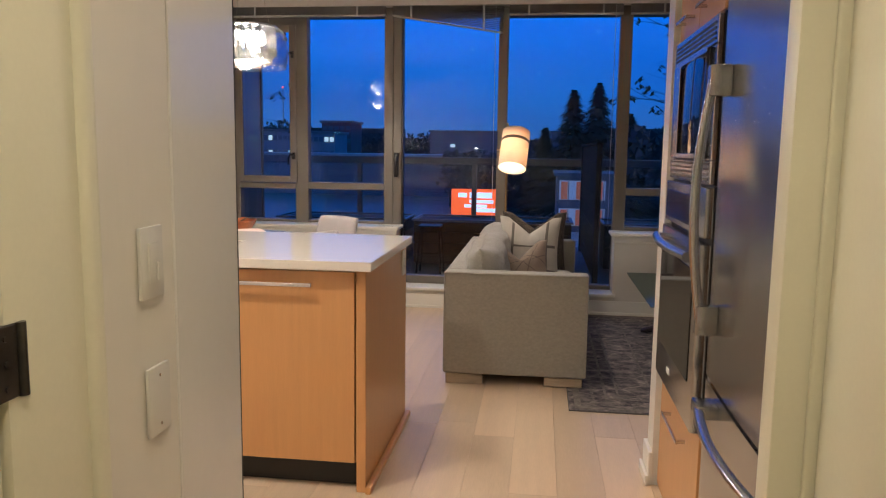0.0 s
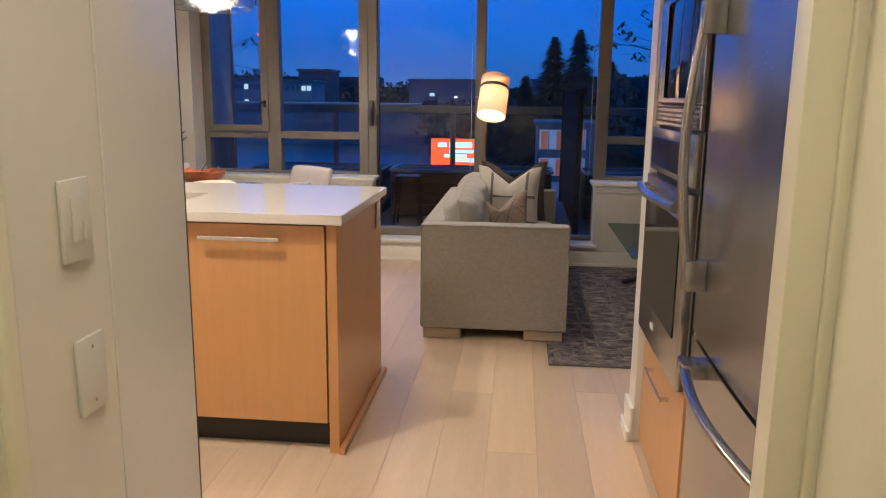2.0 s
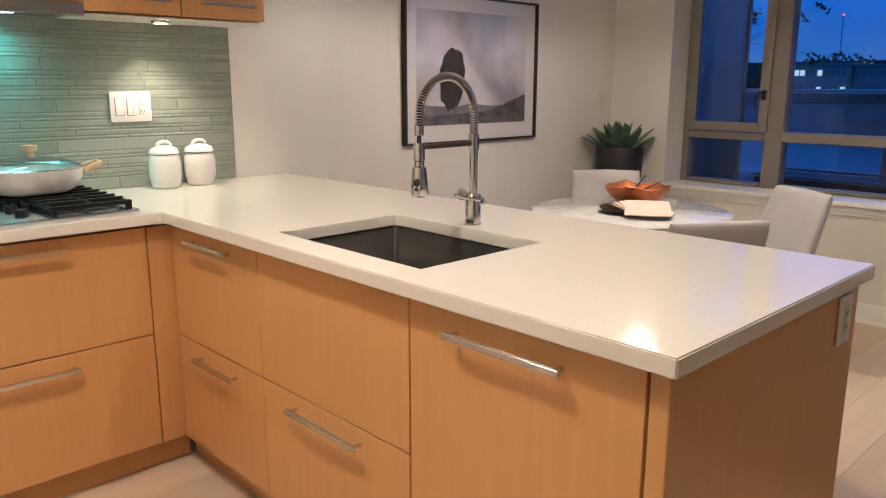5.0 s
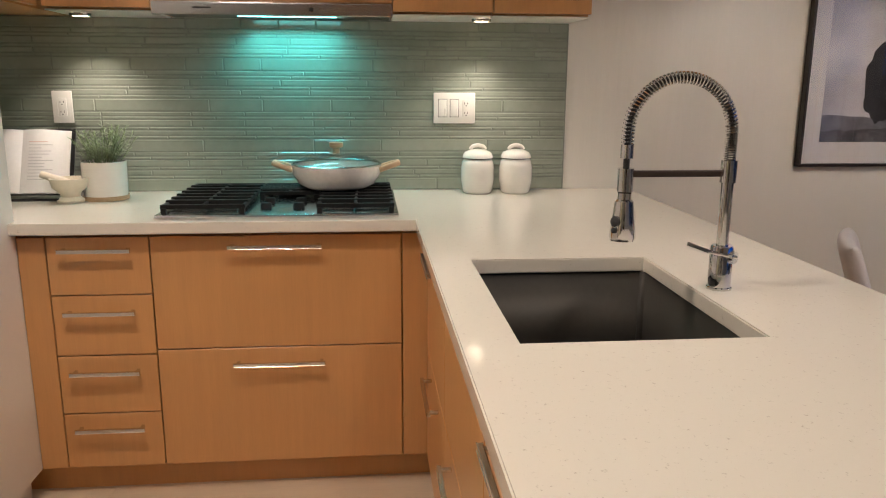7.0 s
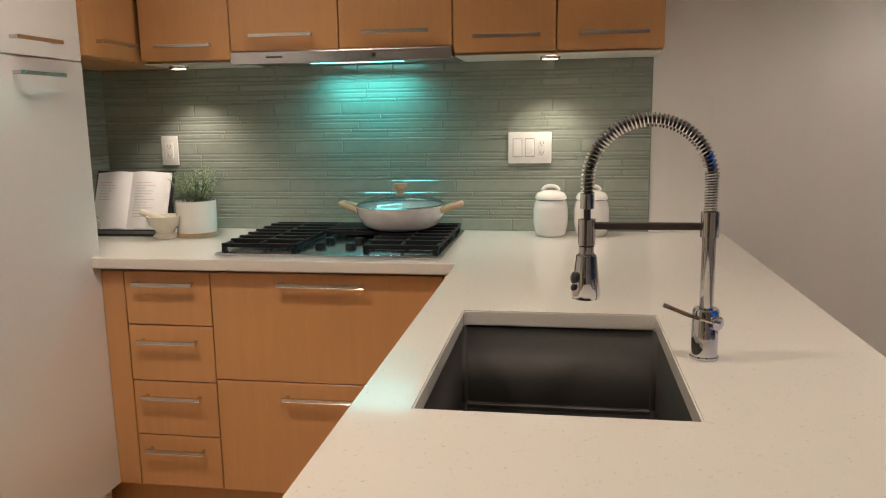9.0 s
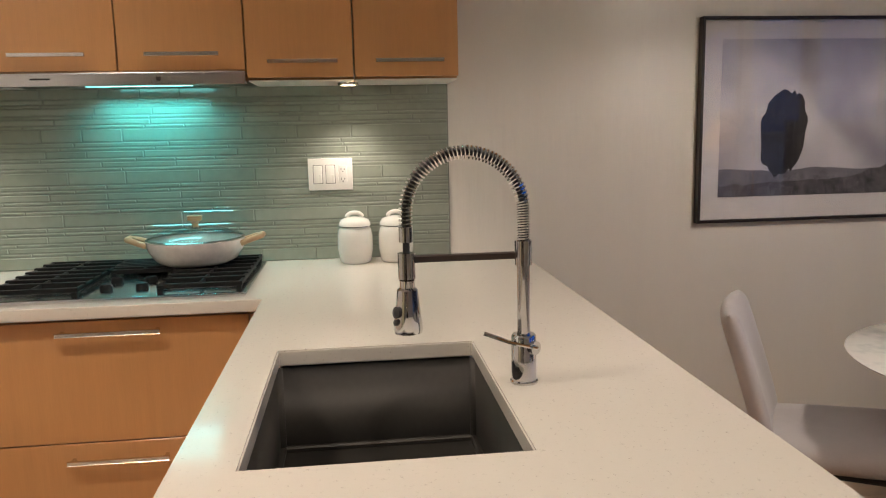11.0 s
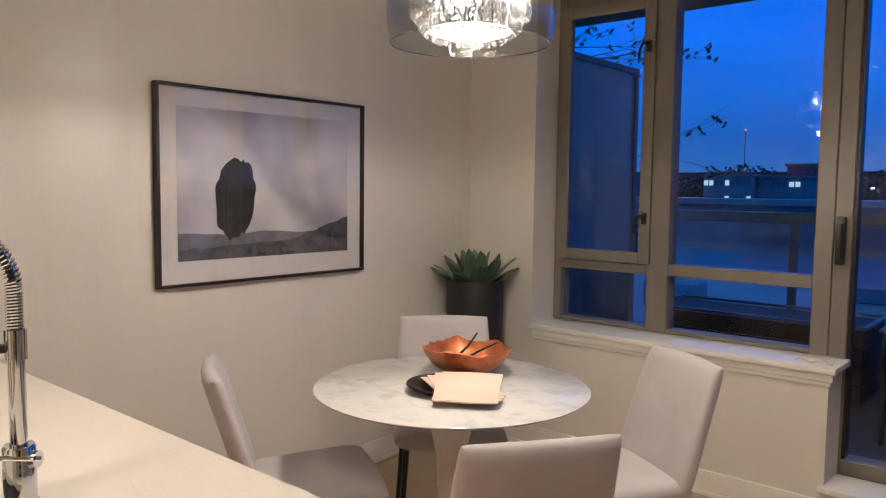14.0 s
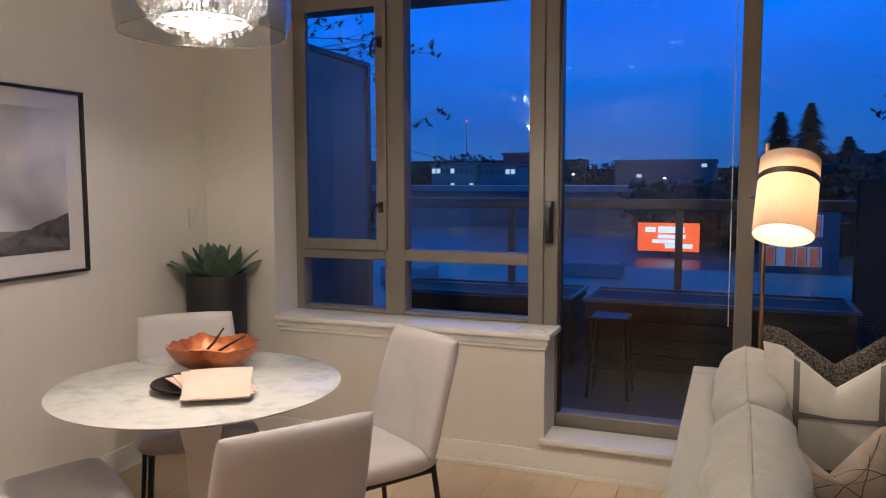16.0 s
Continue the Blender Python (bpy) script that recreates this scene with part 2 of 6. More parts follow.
M["cushion_stripe"] = mat("cushion_stripe", (0.13, 0.115, 0.105), 0.9, noise=14, fine=240, amount=0.2, bump=0.4)
M["cushion_blush"] = mat("cushion_blush", (0.31, 0.24, 0.19), 0.85, noise=14, fine=240, amount=0.18, bump=0.4)
M["thread"] = mat("dark_thread", (0.06, 0.045, 0.04), 0.9)
M["cushion_tweed"] = mat("cushion_tweed", (0.075, 0.062, 0.052), 0.95, noise=130, fine=300, amount=0.9, bump=0.7, lo=0.42, hi=0.6)
M["foot"] = mat("sofa_foot_wood", (0.40, 0.33, 0.24), 0.45, noise=10, stretch=(1, 8, 8), amount=0.15)
M["rug_fringe"] = mat("rug_edge", (0.12, 0.11, 0.105), 0.95, noise=20, amount=0.3, bump=0.4)
M["copper"] = mat("hammered_copper", (0.38, 0.115, 0.04), 0.38, 0.4, noise=14, fine=45, amount=0.55, bump=0.3, depth=0.004, rough_var=0.12)
M["gold"] = mat("gilt_leaf", (0.65, 0.42, 0.16), 0.25, 1.0, noise=20, amount=0.2, bump=0.3)
M["napkin"] = mat("blush_napkin", (0.62, 0.47, 0.39), 0.9, noise=20, fine=300, amount=0.06, bump=0.3)
M["napkin_edge"] = mat("napkin_hem", (0.42, 0.29, 0.23), 0.9)
M["frame_black"] = mat("picture_frame_bronze", (0.028, 0.021, 0.018), 0.35, 0.3, amount=0.15)
M["mount"] = mat("picture_mount", (0.66, 0.63, 0.62), 0.75, amount=0.02)
M["print_sky"] = mat("print_sky", (0.44, 0.42, 0.46), 0.6, noise=1.8, fine=4, amount=0.0, dark=(0.27, 0.255, 0.30), light=(0.60, 0.58, 0.60), lo=0.35, hi=0.62)
M["print_hill"] = mat("print_hill", (0.06, 0.055, 0.06), 0.7, noise=12, fine=50, amount=0.0, dark=(0.02, 0.018, 0.02), light=(0.15, 0.14, 0.15))
M["print_far"] = mat("print_far_hill", (0.16, 0.15, 0.17), 0.7, noise=10, fine=30, amount=0.4)
M["print_dark"] = mat("print_dark_shape", (0.02, 0.017, 0.018), 0.7, noise=20, fine=50, amount=0.7)
M["alu"] = mat("window_aluminium", (0.205, 0.184, 0.157), 0.42, 0.15, noise=3, amount=0.05, fine=90, bump=0.04)
# slat grey holds the shade of the backlit bunch, rails stay pale
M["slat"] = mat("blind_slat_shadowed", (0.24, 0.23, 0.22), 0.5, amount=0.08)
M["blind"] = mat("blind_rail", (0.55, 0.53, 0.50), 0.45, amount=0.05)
M["cord"] = mat("blind_cord", (0.6, 0.6, 0.58), 0.6)
M["brass"] = mat("antique_brass", (0.45, 0.30, 0.14), 0.3, 1.0, amount=0.12)
M["strap"] = mat("leather_strap", (0.035, 0.02, 0.014), 0.5, amount=0.2)
M["pane"] = pane_mat("window_glass", (0.95, 0.98, 1.0), ior=1.33)
M["clear"] = pane_mat("clear_glass", (0.95, 0.97, 0.97), ior=1.5)
M["lid_glass"] = pane_mat("lid_glass", (0.66, 0.74, 0.75), ior=1.6)
M["smoke"] = pane_mat("smoked_glass", (0.86, 0.88, 0.90), ior=1.6)
M["frost"] = pane_mat("frosted_screen", (0.46, 0.53, 0.44), 0.3, haze=0.42)
M["table_glass"] = pane_mat("table_glass", (0.60, 0.68, 0.66), ior=1.3, grazing=0.12)
M["picture_glass"] = pane_mat("picture_glass", (0.97, 0.97, 0.97), ior=1.5)


def crystal_mat():
    """Cut glass: half of it bends the light, half lets it straight through, with bright facets."""
    m = pane_mat("cut_crystal", (0.80, 0.80, 0.79), ior=2.2)
    n, l = m.node_tree.nodes, m.node_tree.links
    out = n["Material Output"].inputs["Surface"]
    first = out.links[0].from_socket
    rf, mx = n.new("ShaderNodeBsdfGlass"), n.new("ShaderNodeMixShader")
    rf.inputs["IOR"].default_value, rf.inputs["Roughness"].default_value = 1.6, 0.04
    mx.inputs["Fac"].default_value = 0.5
    l.new(first, mx.inputs[1]); l.new(rf.outputs[0], mx.inputs[2]); l.new(mx.outputs[0], out)
    return m


M["crystal"] = crystal_mat()
M["bulb"] = glow("warm_bulb", (1.0, 0.88, 0.72), 80)
M["lampbulb"] = glow("lamp_bulb", (1.0, 0.82, 0.6), 30)
M["frostglow"] = glow("frosted_dish_glow", (1.0, 0.90, 0.78), 2.6)
M["puck"] = glow("puck_lens", (1.0, 0.85, 0.62), 14)
M["hood_led"] = glow("hood_led", (0.25, 0.95, 0.92), 6)
M["down_lens"] = glow("downlight_lens", (1.0, 0.85, 0.65), 10)
M["display"] = mat("appliance_display", (0.02, 0.022, 0.03), 0.08, amount=0.1, spec=0.8)
M["white_bar"] = mat("print_white", (0.7, 0.7, 0.7), 0.5)
# outside
M["deck"] = mat("terrace_paver", (0.055, 0.048, 0.04), 0.6, noise=4, amount=0.3, fine=60, bump=0.3)
M["planter"] = mat("planter_board", (0.030, 0.022, 0.017), 0.6, noise=6, stretch=(1, 1, 8), amount=0.3, bump=0.1)
M["planter_cap"] = mat("planter_metal_cap", (0.16, 0.17, 0.19), 0.35, 0.6, amount=0.1)
M["rail"] = mat("rail_metal", (0.15, 0.15, 0.155), 0.4, 0.3, amount=0.1)
M["asphalt"] = mat("wet_asphalt", (0.085, 0.105, 0.095), 0.4, noise=0.08, fine=0.9, amount=0.5, rough_var=0.16)
M["roof"] = mat("flat_roof_gravel", (0.24, 0.27, 0.25), 0.5, noise=0.12, fine=1.5, amount=0.3)
# far walls and unlit windows lightened, distance haze put into their colour
M["brick_far"] = mat("far_brick", (0.16, 0.095, 0.085), 0.8, noise=0.3, fine=4, amount=0.2)
M["facade"] = mat("far_facade", (0.21, 0.24, 0.24), 0.7, noise=0.3, fine=4, amount=0.2)
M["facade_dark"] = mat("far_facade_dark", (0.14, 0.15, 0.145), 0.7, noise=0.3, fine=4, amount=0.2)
M["lit"] = glow("lit_window", (0.75, 0.95, 0.85), 0.42)
M["store_panel"] = glow("lit_store_panel", (0.62, 0.70, 0.72), 0.10)
M["store_door"] = glow("lit_store_door", (0.85, 0.20, 0.08), 0.14)
M["unlit"] = mat("unlit_window", (0.11, 0.13, 0.14), 0.3, amount=0.2)
M["sign_red"] = glow("sign_red_face", (1.0, 0.13, 0.03), 0.85)
M["sign_white"] = glow("sign_white_face", (0.62, 0.80, 1.0), 0.9)
M["street_glow"] = glow("street_light_lens", (1.0, 0.95, 0.85), 4)
M["red_glow"] = glow("beacon_red", (1.0, 0.06, 0.05), 2.5)
M["conifer"] = mat("conifer_needles", (0.022, 0.036, 0.022), 0.8, noise=4, amount=0.5)
# needle colour raised to carry the haze in front of far trees
M["woods"] = mat("far_woods", (0.05, 0.06, 0.055), 0.9, noise=0.4, fine=3, amount=0.5)
M["bark"] = mat("bark", (0.035, 0.028, 0.024), 0.85, noise=20, amount=0.4, bump=0.5)
M["leaf"] = mat("autumn_leaf", (0.045, 0.03, 0.018), 0.6, noise=10, amount=0.4)


def lamp_shade_mat():
    m = bpy.data.materials.new("lamp_shade_linen")
    m.use_nodes = True
    n, l = m.node_tree.nodes, m.node_tree.links
    n.remove(n["Principled BSDF"])
    df, tl, mx = n.new("ShaderNodeBsdfDiffuse"), n.new("ShaderNodeBsdfTranslucent"), n.new("ShaderNodeMixShader")
    wv = n.new("ShaderNodeTexNoise"); wv.inputs["Scale"].default_value = 180
    rp = n.new("ShaderNodeValToRGB")
    rp.color_ramp.elements[0].color, rp.color_ramp.elements[1].color = (0.60, 0.48, 0.38, 1), (0.76, 0.64, 0.53, 1)
    co = n.new("ShaderNodeTexCoord")
    l.new(co.outputs["Object"], wv.inputs["Vector"]); l.new(wv.outputs["Fac"], rp.inputs["Fac"])
    l.new(rp.outputs[0], df.inputs["Color"]); l.new(rp.outputs[0], tl.inputs["Color"])
    mx.inputs["Fac"].default_value = 0.45
    l.new(df.outputs[0], mx.inputs[1]); l.new(tl.outputs[0], mx.inputs[2])
    l.new(mx.outputs[0], n["Material Output"].inputs["Surface"])
    return m


M["shade"] = lamp_shade_mat()


def rug_mat():
    m = mat("rug_pile", (0.15, 0.13, 0.13), 0.95, noise=9, fine=55, amount=0.0, dark=(0.038, 0.034, 0.042), light=(0.23, 0.20, 0.185), lo=0.38, hi=0.62, bump=0.5, depth=0.003, stretch=(1, 1.8, 1))
    n, l = m.node_tree.nodes, m.node_tree.links
    b = n["Principled BSDF"]
    old = b.inputs["Base Color"].links[0].from_socket
    vo = n.new("ShaderNodeTexVoronoi"); vo.feature = "DISTANCE_TO_EDGE"; vo.inputs["Scale"].default_value = 7.0
    co = n.new("ShaderNodeTexCoord"); l.new(co.outputs["Object"], vo.inputs["Vector"])
    rp = n.new("ShaderNodeValToRGB")
    rp.color_ramp.elements[0].position, rp.color_ramp.elements[0].color = 0.02, (1.5, 1.45, 1.4, 1)
    rp.color_ramp.elements[1].position, rp.color_ramp.elements[1].color = 0.09, (0.8, 0.8, 0.82, 1)
    l.new(vo.outputs["Distance"], rp.inputs["Fac"])
    mx = n.new("ShaderNodeMix"); mx.data_type, mx.blend_type = "RGBA", "MULTIPLY"
    mx.inputs["Factor"].default_value = 0.8
    l.new(old, mx.inputs["A"]); l.new(rp.outputs[0], mx.inputs["B"]); l.new(mx.outputs["Result"], b.inputs["Base Color"])
    return m


M["rug"] = rug_mat()
M["rug_band"] = mat("rug_border_band", (0.17, 0.15, 0.135), 0.95, noise=30, fine=80, amount=0.5, bump=0.5)
# ---------------------------------------------------------------- building helpers
PLACE = {}


def thing(name, at=(0, 0, 0), rz=0, label="", category="", group="", kind=""):
    ob = new(name)
    ob.empty_display_size = 0.05
    PLACE[ob] = pose(*at, 0, 0, rz)
    ob.matrix_basis = PLACE[ob]
    return tagged(ob, label, category, group, kind)


def mesh_of(bm, name, smooth=False):
    bmesh.ops.recalc_face_normals(bm, faces=bm.faces)
    me = bpy.data.meshes.new(name)
    soft = []
    if smooth:
        # large faces keep their own normal, narrow rounded edges blend between them
        for v in bm.verts:
            n = Vector()
            for f in v.link_faces:
                n += f.normal * f.calc_area()
            soft.append(n.normalized() if n.length > 1e-12 else Vector((0, 0, 1)))
        sharp = any(e.calc_face_angle(0.0) > 0.85 for e in bm.edges)
    bm.to_mesh(me)
    bm.free()
    if smooth:
        me.shade_smooth()
        if sharp:
            me.set_sharp_from_angle(angle=radians(38))
        else:
            me.normals_split_custom_set_from_vertices(soft)
    return me


def part(name, bm, material, parent=None, label="", smooth=False):
    """One mesh object out of a bmesh in world coordinates, under a thing or a part."""
    if parent is not None:
        bm.transform(PLACE[parent].inverted())
    ob = new(name, mesh_of(bm, name, smooth))
    ob.data.materials.append(material)
    if parent is not None:
        ob.parent = parent
    PLACE[ob] = PLACE[parent] if parent is not None else Matrix()
    return tagged(ob, label)


def solo(name, bm, material, label, category="", kind="", smooth=False, group=""):
    ob = part(name, bm, material, None, "", smooth)
    return tagged(ob, label, category, group, kind)


def box(x0, x1, y0, y1, z0, z1, bevel=0.0, seg=1, bm=None):
    own = bmesh.new()
    bmesh.ops.create_cube(own, size=1)
    for v in own.verts:
        v.co = Vector(((x0 + x1) / 2 + v.co.x * (x1 - x0), (y0 + y1) / 2 + v.co.y * (y1 - y0), (z0 + z1) / 2 + v.co.z * (z1 - z0)))
    if bevel:
        bmesh.ops.bevel(own, geom=own.edges[:], offset=bevel, segments=seg, affect="EDGES", profile=0.6)
    return join(bm, own)


def join(bm, own):
    if bm is None:
        return own
    me = bpy.data.meshes.new("tmp")
    own.to_mesh(me)
    own.free()
    bm.from_mesh(me)
    bpy.data.meshes.remove(me)
    return bm


def lathe(profile, at=(0, 0, 0), seg=32, bm=None, cap=True, m=None):
    """Turn a profile of (radius, height) about the z axis."""
    own = bmesh.new()
    rings = []
    for r, z in profile:
        rings.append([own.verts.new((r * math.cos(2 * math.pi * i / seg), r * math.sin(2 * math.pi * i / seg), z)) for i in range(seg)])
    for a, b in zip(rings, rings[1:]):
        for i in range(seg):
            own.faces.new((a[i], a[(i + 1) % seg], b[(i + 1) % seg], b[i]))
    if cap:
        own.faces.new(rings[0][::-1])
        own.faces.new(rings[-1])
    own.transform(Matrix.Translation(at) @ (m or Matrix()))
    return join(bm, own)


def tube(points, r, seg=8, bm=None, closed=False, r_end=None):
    own = bmesh.new()
    pts = [Vector(p) for p in points]
    n = len(pts)
    rings, side = [], None
    for i, p in enumerate(pts):
        a = pts[(i - 1) % n] if (i or closed) else p
        b = pts[(i + 1) % n] if (i < n - 1 or closed) else p
        d = (b - a).normalized()
        if side is None:
            side = d.orthogonal().normalized()
        side = (side - d * side.dot(d)).normalized()
        up = d.cross(side)
        rad = r if r_end is None else r + (r_end - r) * i / (n - 1)
        rings.append([own.verts.new(p + (side * math.cos(2 * math.pi * k / seg) + up * math.sin(2 * math.pi * k / seg)) * rad) for k in range(seg)])
    for i in range(n if closed else n - 1):
        a, b = rings[i], rings[(i + 1) % n]
        for k in range(seg):
            own.faces.new((a[k], a[(k + 1) % seg], b[(k + 1) % seg], b[k]))
    if not closed:
        own.faces.new(rings[0][::-1])
        own.faces.new(rings[-1])
    return join(bm, own)


def arc(a, b, bulge, n=10):
    """Points on a bow from a to b, whose middle lies off by the vector bulge."""
    a, b, c = Vector(a), Vector(b), Vector(bulge)
    return [a.lerp(b, i / n) + c * math.sin(math.pi * i / n) for i in range(n + 1)]


# ---------------------------------------------------------------- the setting
# the floor's base; its planks come last in the file
floor = solo("floor", box(WEST - 0.2, EAST + 0.2, SOUTH - 0.2, NORTH + 0.3, -0.2, -0.006), M["joint"], "pale oak plank floor with thin dark joints", "floor", "structure")
solo("ceiling", box(WEST - 0.2, EAST + 0.2, SOUTH - 0.2, NORTH + 0.4, CEIL, CEIL + 0.2), M["ceiling"], "smooth off-white painted ceiling", "ceiling", "structure")
solo("wall_west", box(WEST - 0.15, WEST, SOUTH - 0.2, NORTH + 0.35, 0, CEIL), M["wall"], "warm white painted wall", "wall", "structure")
solo("wall_east", box(EAST, EAST + 0.15, SOUTH - 0.2, NORTH + 0.35, 0, CEIL), M["wall"], "warm white painted wall", "wall", "structure")
solo("wall_south", box(WEST - 0.15, EAST + 0.15, SOUTH - 0.15, SOUTH, 0, CEIL), M["wall"], "warm white painted wall", "wall", "structure")
# north wall round the glazing
WL, WR = -2.852, 2.1          # ends of the glazing
DL, DR = -1.352, 0.482          # ends of the low part before the door
bm = box(WEST, WL, NORTH, NORTH + 0.30, 0, CEIL)
box(WL, DL, NORTH, NORTH + 0.30, 0, 0.655, bm=bm)
box(DL, DR, NORTH, NORTH + 0.30, 0, 0.148, bm=bm)
box(DR, WR, NORTH, NORTH + 0.30, 0, 0.655, bm=bm)
box(WR, EAST, NORTH, NORTH + 0.30, 0, CEIL, bm=bm)
box(WL, WR, NORTH + 0.12, NORTH + 0.30, 2.53, CEIL, bm=bm)
solo("wall_north", bm, M["wall"], "warm white wall with a low sill wall under glazing", "wall", "structure")


def sill(x0, x1, z, y0=NORTH - 0.03):
    bm = box(x0, x1, y0, GLASS - 0.03, z, z + 0.028, 0.005, 2)
    box(x0 + 0.012, x1 - 0.012, NORTH - 0.016, NORTH, z - 0.035, z, 0.003, bm=bm)
    box(x0 + 0.02, x1 - 0.02, NORTH - 0.010, NORTH, z - 0.055, z - 0.035, 0.003, bm=bm)
    return bm


solo("window_sill_1", sill(WL + 0.001, DL + 0.03, 0.657), M["trim"], "white painted window sill with moulded nosing", "window sill", "structure", True)
solo("window_sill_2", sill(DR - 0.03, WR, 0.657), M["trim"], "white painted window sill with moulded nosing", "window sill", "structure", True)
solo("door_step", box(DL - 0.02, DR + 0.02, NORTH - 0.03, GLASS - 0.06, 0.150, 0.174, 0.005, 2), M["trim"], "white painted ledge before the balcony door", "sill", "structure", True)


def baseboard(name, x0, x1, y0, y1, h=0.115):
    bm = box(x0, x1, y0, y1, 0, h, 0.004, 2)
    if x1 - x0 > y1 - y0:
        box(x0, x1, y0 - 0.012, y0 - 0.0004, 0, 0.022, 0.004, 2, bm=bm)
    else:
        sx0 = x1 + 0.0004 if x0 < 0 else x0 - 0.012
        box(sx0, sx0 + 0.0116, y0, y1, 0, 0.022, 0.004, 2, bm=bm)
    solo(name, bm, M["trim"], "white painted baseboard", "baseboard", "structure", True)


baseboard("baseboard_north", WEST + 0.016, WR, NORTH - 0.014, NORTH - 0.001)
baseboard("baseboard_west", WEST + 0.001, WEST + 0.015, 4.07, NORTH - 0.001)
baseboard("baseboard_east", EAST - 0.015, EAST - 0.001, 3.57, NORTH - 0.016)

# hall walls on both sides of the way in
HL = -0.772
solo("wall_hall_1", box(HL - 0.12, HL, SOUTH, 1.640, 0, CEIL), M["wall"], "cream painted hall wall with switches", "wall", "structure")
solo("wall_hall_2", box(0.322, 0.50, SOUTH, 1.598, 0, CEIL), M["door_paint"], "cream painted hall wall beside the refrigerator", "wall", "structure")
solo("wall_kitchen_south", box(WEST, HL - 0.12, 1.40, 1.552, 0, CEIL), M["wall"], "painted wall behind the tall cabinets", "wall", "structure")
solo("wall_east_kitchen", box(1.15, 1.27, SOUTH, 3.41, 0, CEIL), M["wall"], "painted wall behind refrigerator and oven", "wall", "structure")
solo("wall_stub", box(0.345, 1.27, 3.412, 3.545, 0, CEIL), M["trim"], "white painted wall end beside the oven cabinet", "wall", "structure")
bm = box(0.329, 0.3445, 3.402, 3.560, 0, 0.14, 0.004, 2)
box(0.317, 0.3285, 3.392, 3.570, 0, 0.045, 0.004, 2, bm=bm)
box(0.3445, 1.27, 3.546, 3.560, 0, 0.14, 0.004, 2, bm=bm)
solo("baseboard_stub", bm, M["trim"], "white baseboard wrapping the wall end", "baseboard", "structure", True)
# casing beside the refrigerator: flat board and rounded bead
bm = box(0.234, 0.50, 1.60, 1.66, 0, CEIL - 0.002, 0.004, 2)
box(0.283, 0.3195, 1.589, 1.5995, 0, CEIL - 0.002, 0.005, 3, bm=bm)
solo("trim_casing_1", bm, M["door_paint"], "cream painted casing with a rounded bead", "casing", "structure", True)


def hall_door(n, x, sgn, y0, y1, cw):
    """A door standing in a hall wall, with its casing and hinges; sgn: the side to which it faces."""
    d = thing(f"door_{n}", (x, y1, 0), 0, "cream painted hall door in its casing with steel hinges", "door", "", "structure")
    bm = box(min(x, x + sgn * 0.022), max(x, x + sgn * 0.022), y1, y1 + cw, 0, 2.12, 0.006, 2)
    if n == 1:
        box(min(x, x + sgn * 0.034), max(x, x + sgn * 0.034), y1 + cw - 0.035, y1 + cw, 0, 2.12, 0.012, 3, bm=bm)
    part("casing", bm, M["door_paint"], d, "", True)
    part("leaf", box(min(x, x + sgn * 0.012), max(x, x + sgn * 0.012), y0, y1 - 0.004, 0.008, 2.07, 0.003), M["door_paint"], d)
    for z in (0.28, 1.085, 1.80):
        bm = lathe([(0.007, -0.045), (0.007, 0.045)], (x + sgn * 0.024, y1 + 0.024, z), 12)
        box(min(x + sgn * 0.012, x + sgn * 0.0245), max(x + sgn * 0.012, x + sgn * 0.0245), y1 - 0.022, y1 + 0.018, z - 0.045, z + 0.045, 0.002, bm=bm)
        for dz in (-0.03, 0, 0.03):
            lathe([(0.004, 0), (0.004, 0.002)], (x + sgn * 0.0246, y1 - 0.004, z + dz), 8, bm, m=pose(0, 0, 0, 0, 90 * sgn))
        part("hinge", bm, M["dark_hinge"] if n == 1 else M["nickel"], d, "worn steel hinge", True)


hall_door(1, HL + 0.001, 1, 0.2, 1.185, 0.19)
hall_door(2, 0.321, -1, 0.5, 1.325, 0.261)


def switch_plate(name, m, label, gangs, at):
    """A wall plate in the xz plane of m, facing -y. gangs: a list of 'rocker', 'blank', 'socket'."""
    t = thing(name, (0, 0, 0), 0, label, "switch")
    w = 0.072 + 0.046 * (len(gangs) - 1)
    bm = box(-w / 2, w / 2, -0.007, 0, -0.059, 0.059, 0.003, 2)
    part("plate", bm, M["plate"], t, "", True)
    for i, g in enumerate(gangs):
        cx = (i - (len(gangs) - 1) / 2) * 0.046
        if g == "rocker" and len(gangs) > 1:
            part("gap", box(cx - 0.0178, cx + 0.0178, -0.0078, -0.007, -0.0348, 0.0348), M["slot"], t, "dark gap round the insert")
        if g == "rocker":
            part("rocker", box(cx - 0.016, cx + 0.016, -0.0105, -0.007, -0.033, 0.033, 0.002, 2), M["plate"], t, "", True)
            part("slider", box(cx + 0.006, cx + 0.014, -0.013, -0.0105, -0.030, 0.0, 0.001), M["plate"], t)
        elif g == "socket":
            part("socket_face", box(cx - 0.016, cx + 0.016, -0.0095, -0.007, -0.033, 0.033, 0.002, 2), M["plate"], t, "", True)
            for z in (-0.018, 0.018):
                for dx in (-0.006, 0.006):
                    part("slot", box(cx + dx - 0.001, cx + dx + 0.001, -0.0102, -0.0094, z - 0.004, z + 0.004), M["slot"], t)
                part("slot", box(cx - 0.002, cx + 0.002, -0.0102, -0.0094, z - 0.011, z - 0.007), M["slot"], t)
        else:
            for z in (-0.042, 0.042):
                part("screw", lathe([(0.003, 0), (0.003, 0.0012)], (cx, -0.007, z), 8, m=pose(0, 0, 0, 90)), M["nickel"], t)
    t.matrix_basis = m
    return t


